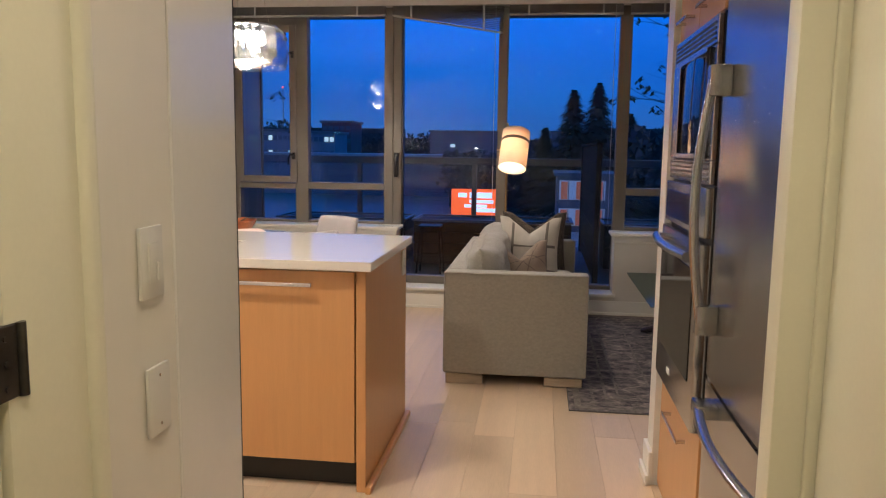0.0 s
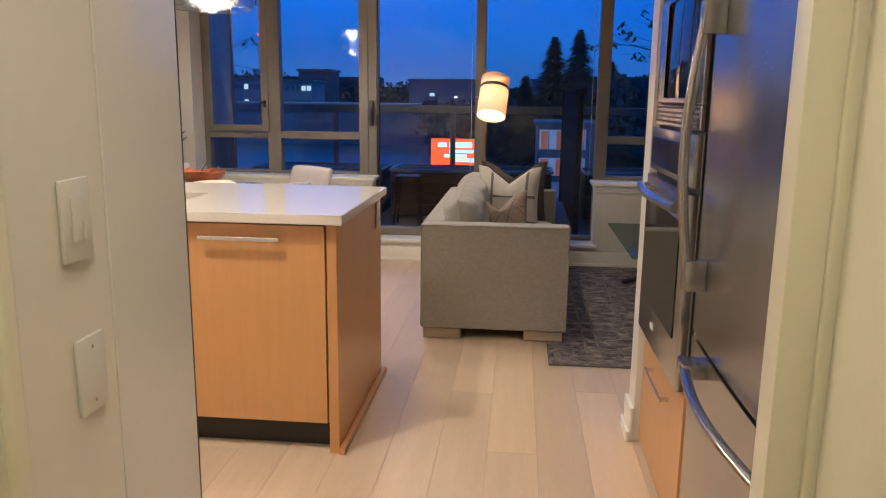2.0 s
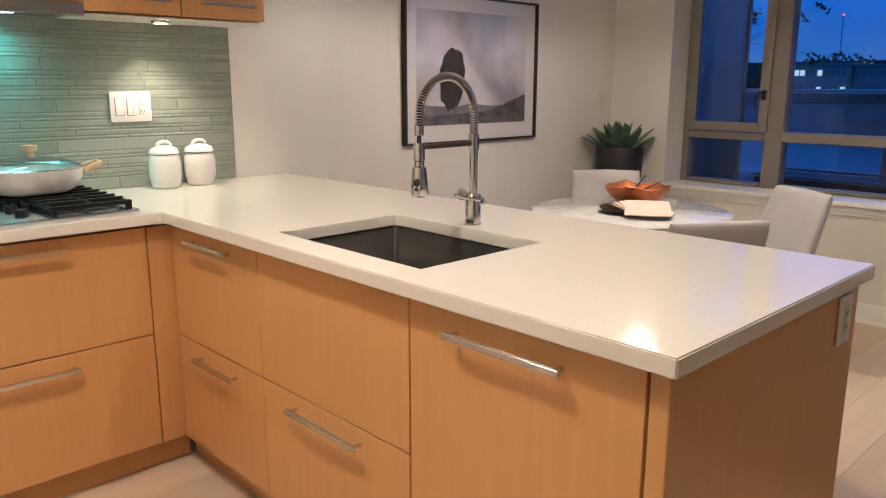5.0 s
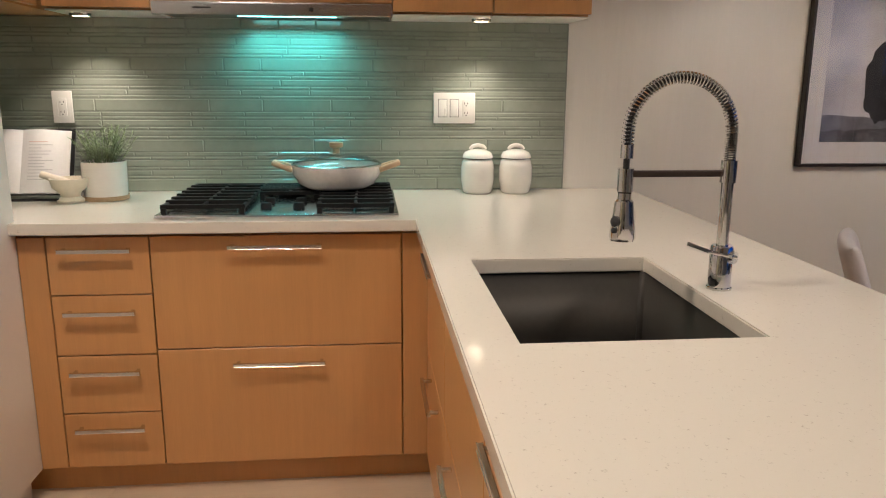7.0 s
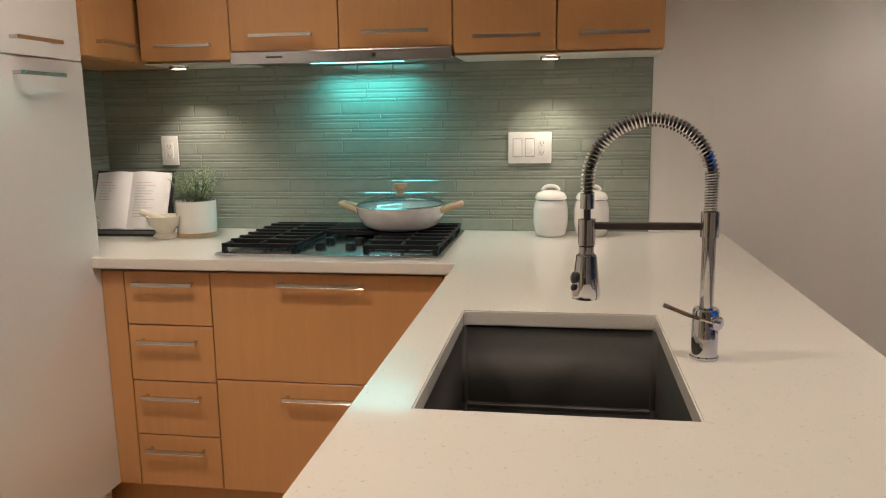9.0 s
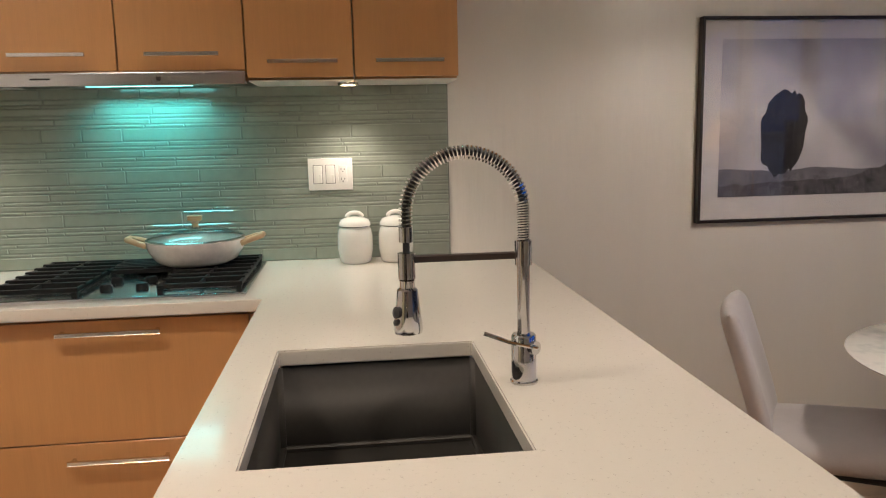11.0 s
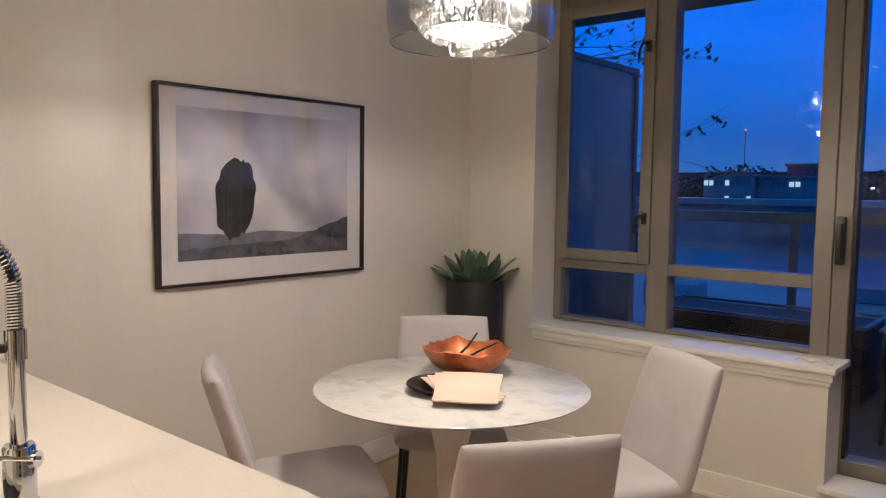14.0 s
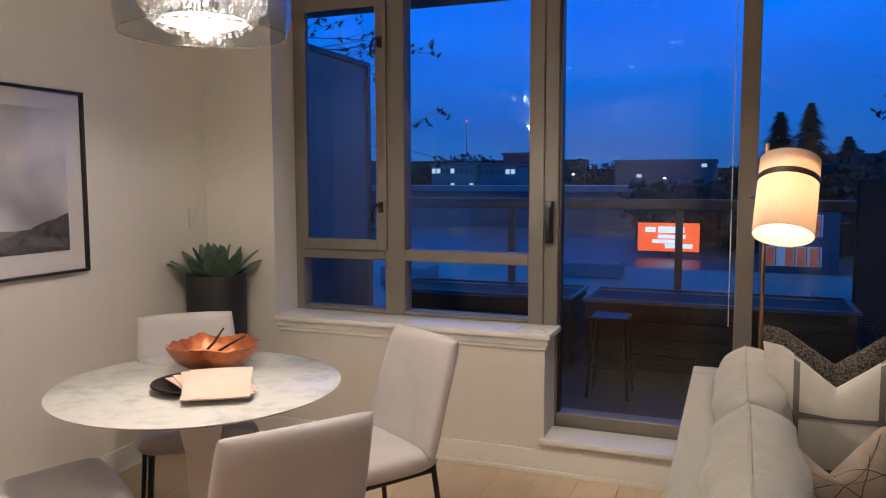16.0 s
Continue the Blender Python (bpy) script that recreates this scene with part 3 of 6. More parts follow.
switch_plate("light_switch", pose(HL + 0.001, 1.555, 1.150, 0, 0, 90), "ivory rocker light switch on the hall wall", ["rocker"], 0)
switch_plate("blank_wall_plate", pose(HL + 0.001, 1.565, 0.915, 0, 0, 90), "ivory blank cover plate on the hall wall", ["blank"], 0)
switch_plate("wall_outlet", pose(WEST + 0.014, 1.842, 1.242, 0, 0, 90), "white double wall outlet on green tiles", ["socket"], 0)
switch_plate("switch_bank", pose(WEST + 0.014, 3.312, 1.242, 0, 0, 90), "white plate with two switches and an outlet", ["rocker", "rocker", "socket"], 0)
switch_plate("wall_switch", pose(WEST + 0.001, 6.57, 1.21, 0, 0, 90), "white light switch on the dining wall", ["rocker"], 0)

# ---------------------------------------------------------------- glazing
HEAD = 2.53
TR0, TR1 = 0.98, 1.041        # the transom's rail


def window_unit(name, label, x0, x1, panes, rails):
    """A glazed unit: rails are bars (x0, x1, z0, z1, y0, y1), panes are (x0, x1, z0, z1)."""
    w = thing(name, (x0, GLASS, 0.68), 0, label, "window", "", "structure")
    for r in rails:
        part("window_frame", box(r[0], r[1], r[4], r[5], r[2], r[3], 0.004, 1), M["alu"], w)
    for p in panes:
        g = part("pane", box(p[0], p[1], GLASS - 0.003, GLASS + 0.003, p[2], p[3]), M["pane"], w)
        g.visible_shadow = False
    return w


FY0, FY1 = 6.905, 7.0
window_unit("window_1", "grey-brown aluminium window with an opening casement", WL, -1.50,
                 [(-2.758, -2.333, 1.093, 2.33), (-2.175, -1.493, TR1, 2.46), (-2.806, -2.292, 0.708, TR0), (-2.175, -1.493, 0.708, TR0)],
                 [(WL, -2.806, 0.686, HEAD, FY0, FY1), (-2.292, -2.175, 0.686, HEAD, FY0, FY1), (-1.493, -1.415, 0.1485, HEAD, FY0, FY1),
                  (-2.806, -2.292, 0.686, 0.708, FY0, FY1), (-2.175, -1.493, 0.686, 0.708, FY0, FY1),
                  (-2.806, -2.292, TR0, TR1 - 0.01, FY0, FY1), (-2.175, -1.493, TR0, TR1, FY0, FY1),
                  (-2.806, -2.292, 2.39, HEAD, FY0, FY1), (-2.175, -1.493, 2.46, HEAD, FY0, FY1)])
cas = thing("casement_window", (-2.84, FY0, 1.04), 0, "grey-brown casement sash with two black latches", "window sash", "", "structure")
for r in [(-2.822, -2.760, 1.035, 2.39), (-2.333, -2.272, 1.035, 2.39), (-2.760, -2.333, 1.035, 1.093), (-2.760, -2.333, 2.33, 2.39)]:
    part("sash_frame", box(r[0], r[1], FY0 - 0.022, FY0 - 0.002, r[2], r[3], 0.004, 2), M["alu"], cas, "", True)
for z in (1.27, 2.14):
    bm = box(-2.312, -2.288, FY0 - 0.04, FY0 - 0.022, z - 0.03, z + 0.03, 0.004, 2)
    tube([(-2.300, FY0 - 0.05, z + 0.01), (-2.317, FY0 - 0.062, z + 0.015), (-2.334, FY0 - 0.066, z - 0.02), (-2.337, FY0 - 0.064, z - 0.075)], 0.0075, 8, bm)
    lathe([(0.014, 0), (0.016, 0.012), (0.011, 0.03)], (-2.300, FY0 - 0.035, z + 0.01), 12, bm, m=pose(0, 0, 0, 90))
    part("latch", bm, M["black"], cas, "black casement latch", True)

door = thing("balcony_door", (-1.42, GLASS, 0.2), 0, "glazed sliding balcony door in grey-brown aluminium", "glass door", "", "structure")
for r in [(-1.413, -1.342, 0.1485, HEAD), (-0.515, -0.435, 0.1485, HEAD), (-1.342, -0.515, 0.1485, 0.236), (-1.342, -0.515, 2.46, HEAD)]:
    part("door_frame", box(r[0], r[1], FY0, FY1 + 0.01, r[2], r[3], 0.004), M["alu"], door)
g = part("pane", box(-1.342, -0.515, GLASS - 0.003, GLASS + 0.003, 0.236, 2.46), M["pane"], door)
g.visible_shadow = False
part("gasket", box(-1.3415, -1.328, FY0 + 0.012, FY1 - 0.02, 0.237, 2.459), M["black_plastic"], door, "black rubber gasket")
bm = box(-1.398, -1.362, FY0 - 0.045, FY0 - 0.001, 1.10, 1.31, 0.008, 2)
box(-1.392, -1.368, FY0 - 0.07, FY0 - 0.045, 1.13, 1.28, 0.008, 2, bm=bm)
part("door_handle", bm, M["black_plastic"], door, "black pull handle", True)
window_unit("window_2", "tall fixed pane beside the balcony door", -0.435, 0.478, [(-0.430, 0.478, 0.205, 2.47)],
            [(-0.433, 0.478, 0.1485, 0.205, FY0, FY1), (-0.433, 0.478, 2.47, HEAD, FY0, FY1)])
window_unit("window_3", "grey-brown aluminium corner window with a transom", 0.48, WR, [(0.58, 1.98, TR1, 2.47), (0.58, 1.98, 0.715, TR0)],
            [(0.480, 0.578, 0.1485, HEAD, FY0, FY1), (1.98, WR, 0.686, HEAD, FY0, FY1), (0.578, 1.98, TR0, TR1, FY0, FY1),
             (0.578, 1.98, 0.686, 0.715, FY0, FY1), (0.578, 1.98, 2.47, HEAD, FY0, FY1)])
# raised blinds
for x0, x1, drop in ((-2.86, -1.46, 0.0), (-1.42, -0.47, 0.062), (-0.44, 0.50, 0.0), (0.54, 2.05, 0.0)):
    bl = thing("venetian_blind", (x0, 6.86, 2.5), 0, "raised white venetian blind bunched under its rail", "blind", "blinds over the glazing")
    part("head_rail", box(x0, x1, 6.82, 6.88, 2.545, 2.595, 0.004, 2), M["blind"], bl)
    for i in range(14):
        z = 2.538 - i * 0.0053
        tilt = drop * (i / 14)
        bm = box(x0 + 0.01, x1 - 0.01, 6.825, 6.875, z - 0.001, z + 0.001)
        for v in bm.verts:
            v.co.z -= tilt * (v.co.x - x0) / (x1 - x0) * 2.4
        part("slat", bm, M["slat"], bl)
    bm = box(x0 + 0.01, x1 - 0.01, 6.828, 6.872, 2.450, 2.462, 0.003)
    for v in bm.verts:
        v.co.z -= drop * 2.4 * (v.co.x - x0) / (x1 - x0)
    part("bottom_rail", bm, M["blind"], bl)
    for u in (0.18, 0.82):
        x = x0 + (x1 - x0) * u
        part("ladder_tape", box(x - 0.008, x + 0.008, 6.820, 6.823, 2.452 - drop * 2.4 * u, 2.545), M["cord"], bl)
    if x0 in (-1.42, -0.44):
        part("pull_cord", tube([(x1 - 0.07, 6.815, 2.55), (x1 - 0.07, 6.815, 1.5), (x1 - 0.068, 6.815, 0.75)], 0.0022, 6), M["cord"], bl)
cl = [(-1.50 + 0.012 * i, 6.74 + 0.018 * math.sin(i * 0.9), 0.6885 + 0.004 * (i % 3 == 1)) for i in range(14)]
solo("blind_cord", tube(cl, 0.0035, 6), M["cord"], "loose white blind cord lying on the window sill", "cord", "", True)
# ceiling downlights, none of them in direct view
for px, py, share, tone in DOWNLIGHTS:
    d = thing("recessed_downlight", (px, py, CEIL), 0, "small round recessed ceiling downlight, unseen, placed to suit the light", "ceiling light", "downlights")
    part("trim_ring", lathe([(0.05, 0), (0.062, 0), (0.060, -0.006), (0.050, -0.004)], (px, py, CEIL), 24, cap=False), M["trim"], d)
    part("lens", lathe([(0.001, -0.001), (0.049, -0.001)], (px, py, CEIL), 24, cap=False), M["down_lens"], d)

# ---------------------------------------------------------------- kitchen: west run
BX = -2.645                     # face of the west base cabinets
PY = 3.158                      # face of the peninsula cabinets
CZ0, CZ1 = 0.884, 0.92           # the counter's thickness


def bar_handle(p, q, out, parent, r=0.005, stand=0.03):
    """A flat bar pull from p to q; out: the way it stands off the face."""
    p, q, o = Vector(p), Vector(q), Vector(out)
    d = (q - p).normalized()
    bm = bmesh.new()

    def block(a, b, hw, hh):
        c = (a + b) / 2
        ln = (b - a).length / 2
        ax = (b - a).normalized()
        s1 = d if abs(ax.dot(o)) > 0.9 else o
        s2 = ax.cross(s1)
        own = bmesh.new()
        bmesh.ops.create_cube(own, size=2)
        for v in own.verts:
            v.co = c + ax * v.co.x * ln + s1 * v.co.y * hw + s2 * v.co.z * hh
        bmesh.ops.bevel(own, geom=own.edges[:], offset=0.0012, segments=1, affect="EDGES")
        join(bm, own)
    block(p + o * stand, q + o * stand, 0.004, 0.006)
    for a in (p + d * 0.012, q - d * 0.012):
        block(a, a + o * stand, 0.005, 0.005)
    return part("handle", bm, M["nickel"], parent, "polished bar handle")


def base_unit(name, label, at, body, fronts, facing):
    """body: (x0, x1, y0, y1, z0, z1); fronts: (a0, a1, z0, z1, handle a0, a1, z) along y for facing +x, along x for facing -y."""
    u = thing(name, at, 0, label, "cabinet", "kitchen cabinets")
    part("body", box(*body), M["maple"], u)
    for a0, a1, z0, z1, h0, h1, hz in fronts:
        if facing == "x":
            f = part("drawer_front", box(BX - 0.019, BX, a0, a1, z0, z1, 0.0015), M["maple"], u)
            bar_handle((BX, h0, hz), (BX, h1, hz), (1, 0, 0), f)
        else:
            f = part("drawer_front", box(a0, a1, PY, PY + 0.019, z0, z1, 0.0015), M["maple"], u)
            if h0 is not None:
                bar_handle((h0, PY, hz), (h1, PY, hz), (0, -1, 0), f)
    return u


back = BX - 0.05
base_unit("drawer_cabinet", "narrow maple base cabinet with four drawers", (-2.9, 2.14, 0), (WEST + 0.01, back, 1.56, 2.296, 0.10, 0.878),
          [(1.990, 2.293, 0.688, 0.870, 2.03, 2.245, 0.832), (1.990, 2.293, 0.490, 0.684, 2.03, 2.245, 0.633), (1.990, 2.293, 0.294, 0.486, 2.03, 2.245, 0.436), (1.990, 2.293, 0.104, 0.290, 2.03, 2.245, 0.243)], "x")
base_unit("wide_drawer_cabinet", "wide maple base cabinet with two deep drawers", (-2.9, 2.69, 0), (WEST + 0.01, back, 2.298, 3.13, 0.10, 0.878),
          [(2.297, 3.074, 0.504, 0.870, 2.535, 2.825, 0.838), (2.297, 3.074, 0.104, 0.500, 2.535, 2.825, 0.452)], "x")
solo("toe_kick_west", box(BX - 0.076, BX - 0.061, 1.56, 3.20, 0, 0.098), M["maple"], "recessed maple toe kick", "toe kick", "structure")
for fy0, fy1 in ((1.905, 1.986), (3.078, PY + 0.018)):
    solo("filler_strip", box(BX - 0.019, BX, fy0, fy1, 0.104, 0.87, 0.0015), M["maple"], "maple filler strip in the cabinet corner", "cabinet filler", group="cabinet fillers")
# peninsula
pb = PY + 0.05
base_unit("corner_drawer_cabinet", "maple corner base cabinet with two deep drawers", (-2.36, 3.6, 0), (-2.64, -2.083, pb, 3.98, 0.10, 0.66), [(-2.636, -2.083, 0.490, 0.874, -2.485, -2.232, 0.834), (-2.636, -2.083, 0.104, 0.486, -2.478, -2.225, 0.441)], "y")
base_unit("sink_base_cabinet", "maple base cabinet under the sink with one drawer", (-1.75, 3.6, 0), (-2.081, -1.429, pb, 3.98, 0.10, 0.66), [(-2.0805, -1.429, 0.490, 0.874, None, None, 0), (-2.0805, -1.429, 0.104, 0.486, -1.917, -1.602, 0.447)], "y")
dw = base_unit("panelled_dishwasher", "dishwasher behind a plain maple panel", (-1.1, 3.6, 0), (-1.42, -0.83, pb, 3.98, 0.10, 0.874), [(-1.424, -0.826, 0.118, 0.874, -1.285, -0.988, 0.824)], "y")
part("toe_panel", box(-1.42, -0.83, pb + 0.02, pb + 0.03, 0.0, 0.098), M["black_plastic"], dw, "black recessed toe panel")
solo("toe_kick_peninsula", box(-2.70, -1.425, pb + 0.01, pb + 0.025, 0, 0.098), M["maple"], "recessed maple toe kick", "toe kick", "structure")
gable = thing("end_panel", (-0.79, 3.6, 0), 0, "maple end panel of the peninsula", "cabinet panel")
part("panel", box(-0.818, -0.780, PY - 0.003, 4.022, 0.0, 0.882, 0.002), M["maple"], gable)
part("back_panel", box(-2.9, -0.820, 3.984, 4.0, 0.0, 0.882, 0.002), M["maple"], gable)
part("shoe_moulding", box(-0.779, -0.756, PY - 0.02, 4.045, 0.0, 0.030, 0.006, 2), M["maple"], gable)
switch_plate("peninsula_outlet", pose(-0.779, 3.93, 0.802, 0, 0, 90), "white outlet on the maple end panel", ["socket"], 0)

# counter: one L with a cut-out for the sink
SX0, SX1, SY0, SY1 = -2.055, -1.455, 3.22, 3.65
CY0, CY1, CXE = 3.118, 4.03, -0.752
CXF = -2.606


def counter_mesh():
    xs = [WEST + 0.002, CXF, SX0, SX1, CXE]
    ys = [1.555, CY0, SY0, SY1, CY1]
    bm = bmesh.new()
    keep = {(i, j) for i in range(4) for j in range(4)}
    keep -= {(1, 0), (2, 0), (3, 0), (2, 2)}
    V = {}
    for z in (CZ0, CZ1):
        for i, x in enumerate(xs):
            for j, y in enumerate(ys):
                V[i, j, z] = bm.verts.new((x, y, z))
    for i, j in keep:
        bm.faces.new([V[a, b, CZ1] for a, b in ((i, j), (i + 1, j), (i + 1, j + 1), (i, j + 1))])
        bm.faces.new([V[a, b, CZ0] for a, b in ((i, j + 1), (i + 1, j + 1), (i + 1, j), (i, j))])
        for di, dj, a, b in ((-1, 0, (i, j), (i, j + 1)), (1, 0, (i + 1, j), (i + 1, j + 1)), (0, -1, (i, j), (i + 1, j)), (0, 1, (i, j + 1), (i + 1, j + 1))):
            if (i + di, j + dj) not in keep:
                bm.faces.new([V[*a, CZ0], V[*b, CZ0], V[*b, CZ1], V[*a, CZ1]])
    bmesh.ops.delete(bm, geom=[v for v in bm.verts if not v.link_faces], context="VERTS")
    bmesh.ops.recalc_face_normals(bm, faces=bm.faces)
    sharp = [e for e in bm.edges if len(e.link_faces) == 2 and e.calc_face_angle() > 1.0]
    bmesh.ops.bevel(bm, geom=sharp, offset=0.003, segments=2, affect="EDGES")
    return bm


solo("countertop", counter_mesh(), M["quartz"], "cream speckled quartz L-shaped countertop", "countertop")
sink = thing("undermount_sink", (-1.755, 3.435, 0.7), 0, "deep brushed steel undermount sink", "sink")
bm = bmesh.new()
o = 0.006
top = [(SX0 - o, SY0 - o), (SX1 + o, SY0 - o), (SX1 + o, SY1 + o), (SX0 - o, SY1 + o)]
a = [bm.verts.new((x, y, CZ0 - 0.001)) for x, y in top]
b = [bm.verts.new((x, y, 0.685)) for x, y in top]
for i in range(4):
    bm.faces.new((a[i], a[(i + 1) % 4], b[(i + 1) % 4], b[i]))
bm.faces.new(b)
bmesh.ops.bevel(bm, geom=[e for e in bm.edges if len(e.link_faces) == 2], offset=0.012, segments=3, affect="EDGES")
ob = part("basin", bm, M["sink_steel"], sink, "", True)
sol = ob.modifiers.new("thickness", "SOLIDIFY")
sol.thickness, sol.offset = 0.003, 1
part("drain", lathe([(0.0, 0.687), (0.03, 0.687), (0.045, 0.69), (0.055, 0.6895)], (-1.755, 3.435, 0), 28, cap=False), M["chrome"], sink, "round chrome drain", True)

# spring faucet
FX, FY = -1.757, 3.703
fa = thing("spring_faucet", (FX, FY, CZ1), 0, "tall chrome faucet with a coiled spring neck", "faucet")
part("base", lathe([(0.026, 0.921), (0.026, 0.925), (0.0235, 0.927), (0.0235, 1.010), (0.021, 1.014)], (FX, FY, 0), 28), M["faucet_chrome"], fa, "", True)
part("riser", lathe([(0.0125, 1.012), (0.0125, 1.185)], (FX, FY, 0), 20), M["faucet_chrome"], fa, "", True)
bm = lathe([(0.013, 0), (0.013, 0.031)], (FX, FY, 0.992), 16, m=pose(0, 0, 0, 0, 90, 35))
tube([(FX + 0.03, FY + 0.02, 0.993), (FX + 0.01, FY - 0.03, 1.002), (FX + 0.0, FY - 0.075, 1.018)], 0.0042, 8, bm)
part("lever", bm, M["faucet_chrome"], fa, "", True)
part("collar", lathe([(0.0162, 1.145), (0.0162, 1.19)], (FX, FY, 0), 24), M["faucet_chrome"], fa, "", True)
part("support_arm", box(FX - 0.006, FX + 0.006, FY - 0.213, FY - 0.015, 1.157, 1.170, 0.002), M["strap"], fa, "dark support arm")
R = 0.1075
cy = FY - R
path = [(FX, FY, z) for z in np.linspace(1.185, 1.246, 6)]
path += [(FX, cy + R * math.cos(t), 1.246 + R * math.sin(t)) for t in np.linspace(0, math.pi, 28)[1:]]
path += [(FX, FY - 2 * R, z) for z in np.linspace(1.240, 1.212, 4)]
part("hose", tube(path + [(FX, FY - 2 * R, 1.15)], 0.0066, 10), M["black_plastic"], fa, "dark inner hose", True)


def coil(pts, radius, pitch_fn, wire):
    """A wire wound round a line; the pitch may vary with the length run."""
    P = [Vector(p) for p in pts]
    L = [0.0]
    for p, q in zip(P, P[1:]):
        L.append(L[-1] + (q - p).length)
    s, ang, out = 0.0, 0.0, []
    while s < L[-1]:
        k = max(i for i in range(len(L)) if L[i] <= s)
        k = min(k, len(P) - 2)
        u = (s - L[k]) / (L[k + 1] - L[k])
        d = (P[k + 1] - P[k]).normalized()
        e1 = Vector((1, 0, 0))
        e2 = d.cross(e1)
        out.append(P[k].lerp(P[k + 1], u) + (e1 * math.cos(ang) + e2 * math.sin(ang)) * radius)
        s += pitch_fn(s) / 9
        ang += 2 * math.pi / 9
    return tube(out, wire, 5)


part("spring", coil(path, 0.0112, lambda s: 0.0048 if s < 0.075 else 0.0072, 0.0021), M["faucet_chrome"], fa, "", True)
sy = FY - 2 * R
part("ring", lathe([(0.0128, 1.195), (0.0128, 1.222)], (FX, sy, 0), 20), M["faucet_chrome"], fa, "", True)
part("holder", lathe([(0.016, 1.128), (0.016, 1.175)], (FX, sy, 0), 20), M["faucet_chrome"], fa, "", True)
hd = part("spray_head", lathe([(0.014, 1.125), (0.014, 1.112), (0.019, 1.108), (0.0225, 1.075), (0.027, 1.035), (0.0255, 1.028), (0.0, 1.027)], (FX, sy, 0), 24, cap=False), M["faucet_chrome"], fa, "", True)
bm = lathe([(0.0, 0.0), (0.010, 0.0), (0.011, 0.006), (0.0, 0.010)], (FX + 0.012, sy - 0.018, 1.068), 14, cap=False, m=pose(0, 0, 0, 80, 0, 30))
lathe([(0.0, 0.0), (0.006, 0.0), (0.006, 0.006), (0.0, 0.008)], (FX + 0.013, sy - 0.020, 1.050), 14, bm, cap=False, m=pose(0, 0, 0, 80, 0, 30))
part("spray_button", bm, M["black_plastic"], hd, "black spray button", True)

# upper cabinets
UX = -2.985
uz0, uz1 = 1.576, 2.36


def upper(name, y0, y1, z0, h0, h1, label="maple wall cabinet with a bottom bar handle"):
    u = thing(name, (WEST + 0.15, (y0 + y1) / 2, z0), 0, label, "wall cabinet", "wall cabinets over the counter")
    part("body", box(WEST + 0.002, UX - 0.045, y0 + 0.001, y1 - 0.001, z0 - 0.006, uz1), M["maple"], u)
    part("underside", box(WEST + 0.012, UX - 0.021, y0 + 0.003, y1 - 0.003, z0 - 0.010, z0 - 0.0065), M["trim"], u, "cream underside panel")
    f = part("door", box(UX - 0.019, UX, y0 + 0.0015, y1 - 0.0015, z0, uz1, 0.0015), M["maple"], u)
    bar_handle((UX, h0, z0 + 0.05), (UX, h1, z0 + 0.05), (1, 0, 0), f)
    return u


upper("wall_cabinet", 1.915, 2.262, uz0, 1.985, 2.20)
upper("wall_cabinet", 2.264, 2.663, 1.602, 2.345, 2.575)
upper("wall_cabinet", 2.665, 3.063, 1.602, 2.755, 2.985)
upper("wall_cabinet", 3.065, 3.412, uz0, 3.135, 3.36)
upper("wall_cabinet", 3.414, 3.762, uz0, 3.485, 3.71)
uc = thing("corner_wall_cabinet", (-2.8, 1.7, uz0), 0, "maple corner wall cabinet beside the tall cabinets", "wall cabinet", "wall cabinets over the counter")
part("body", box(WEST + 0.002, -2.662, 1.556, 1.890, uz0 - 0.006, uz1), M["maple"], uc)
f = part("door", box(UX + 0.02, -2.664, 1.892, 1.911, uz0, uz1, 0.0015), M["maple"], uc)
bar_handle((-2.93, 1.911, uz0 + 0.05), (-2.72, 1.911, uz0 + 0.05), (0, 1, 0), f)
for py in (1.99, 3.39):
    pk = thing("puck_light", (-3.12, py, 1.565), 0, "small round lit puck light under a cabinet", "cabinet light", "puck lights")
    part("ring", lathe([(0.03, 1.5655), (0.036, 1.5655), (0.034, 1.556), (0.029, 1.556)], (-3.12, py, 0), 24, cap=False), M["nickel"], pk, "", True)
    part("lens", lathe([(0.001, 1.558), (0.0285, 1.558)], (-3.12, py, 0), 24, cap=False), M["puck"], pk, "glowing lens")
hood = thing("range_hood", (-3.1, 2.66, 1.56), 0, "slim pull-out stainless range hood with a lit lamp", "range hood")
part("canopy", box(WEST + 0.012, UX - 0.02, 2.268, 3.060, 1.568, 1.595, 0.002), M["steel"], hood)
part("front_panel", box(UX - 0.019, UX + 0.012, 2.266, 3.062, 1.556, 1.598, 0.003, 2), M["steel"], hood)
part("lamp_lens", box(-3.10, -3.055, 2.53, 2.87, 1.5605, 1.567), M["hood_led"], hood, "glowing blue-green lamp")
for i, py in enumerate((2.79, 2.826, 2.846, 2.866, 2.886)):
    part("button", box(UX + 0.012, UX + 0.014, py - 0.007, py + 0.007, 1.571, 1.583, 0.001), M["nickel"] if i else M["black"], hood)
part("badge", box(UX + 0.012, UX + 0.0126, 2.40, 2.46, 1.576, 1.581), M["black"], hood, "dark maker's mark")

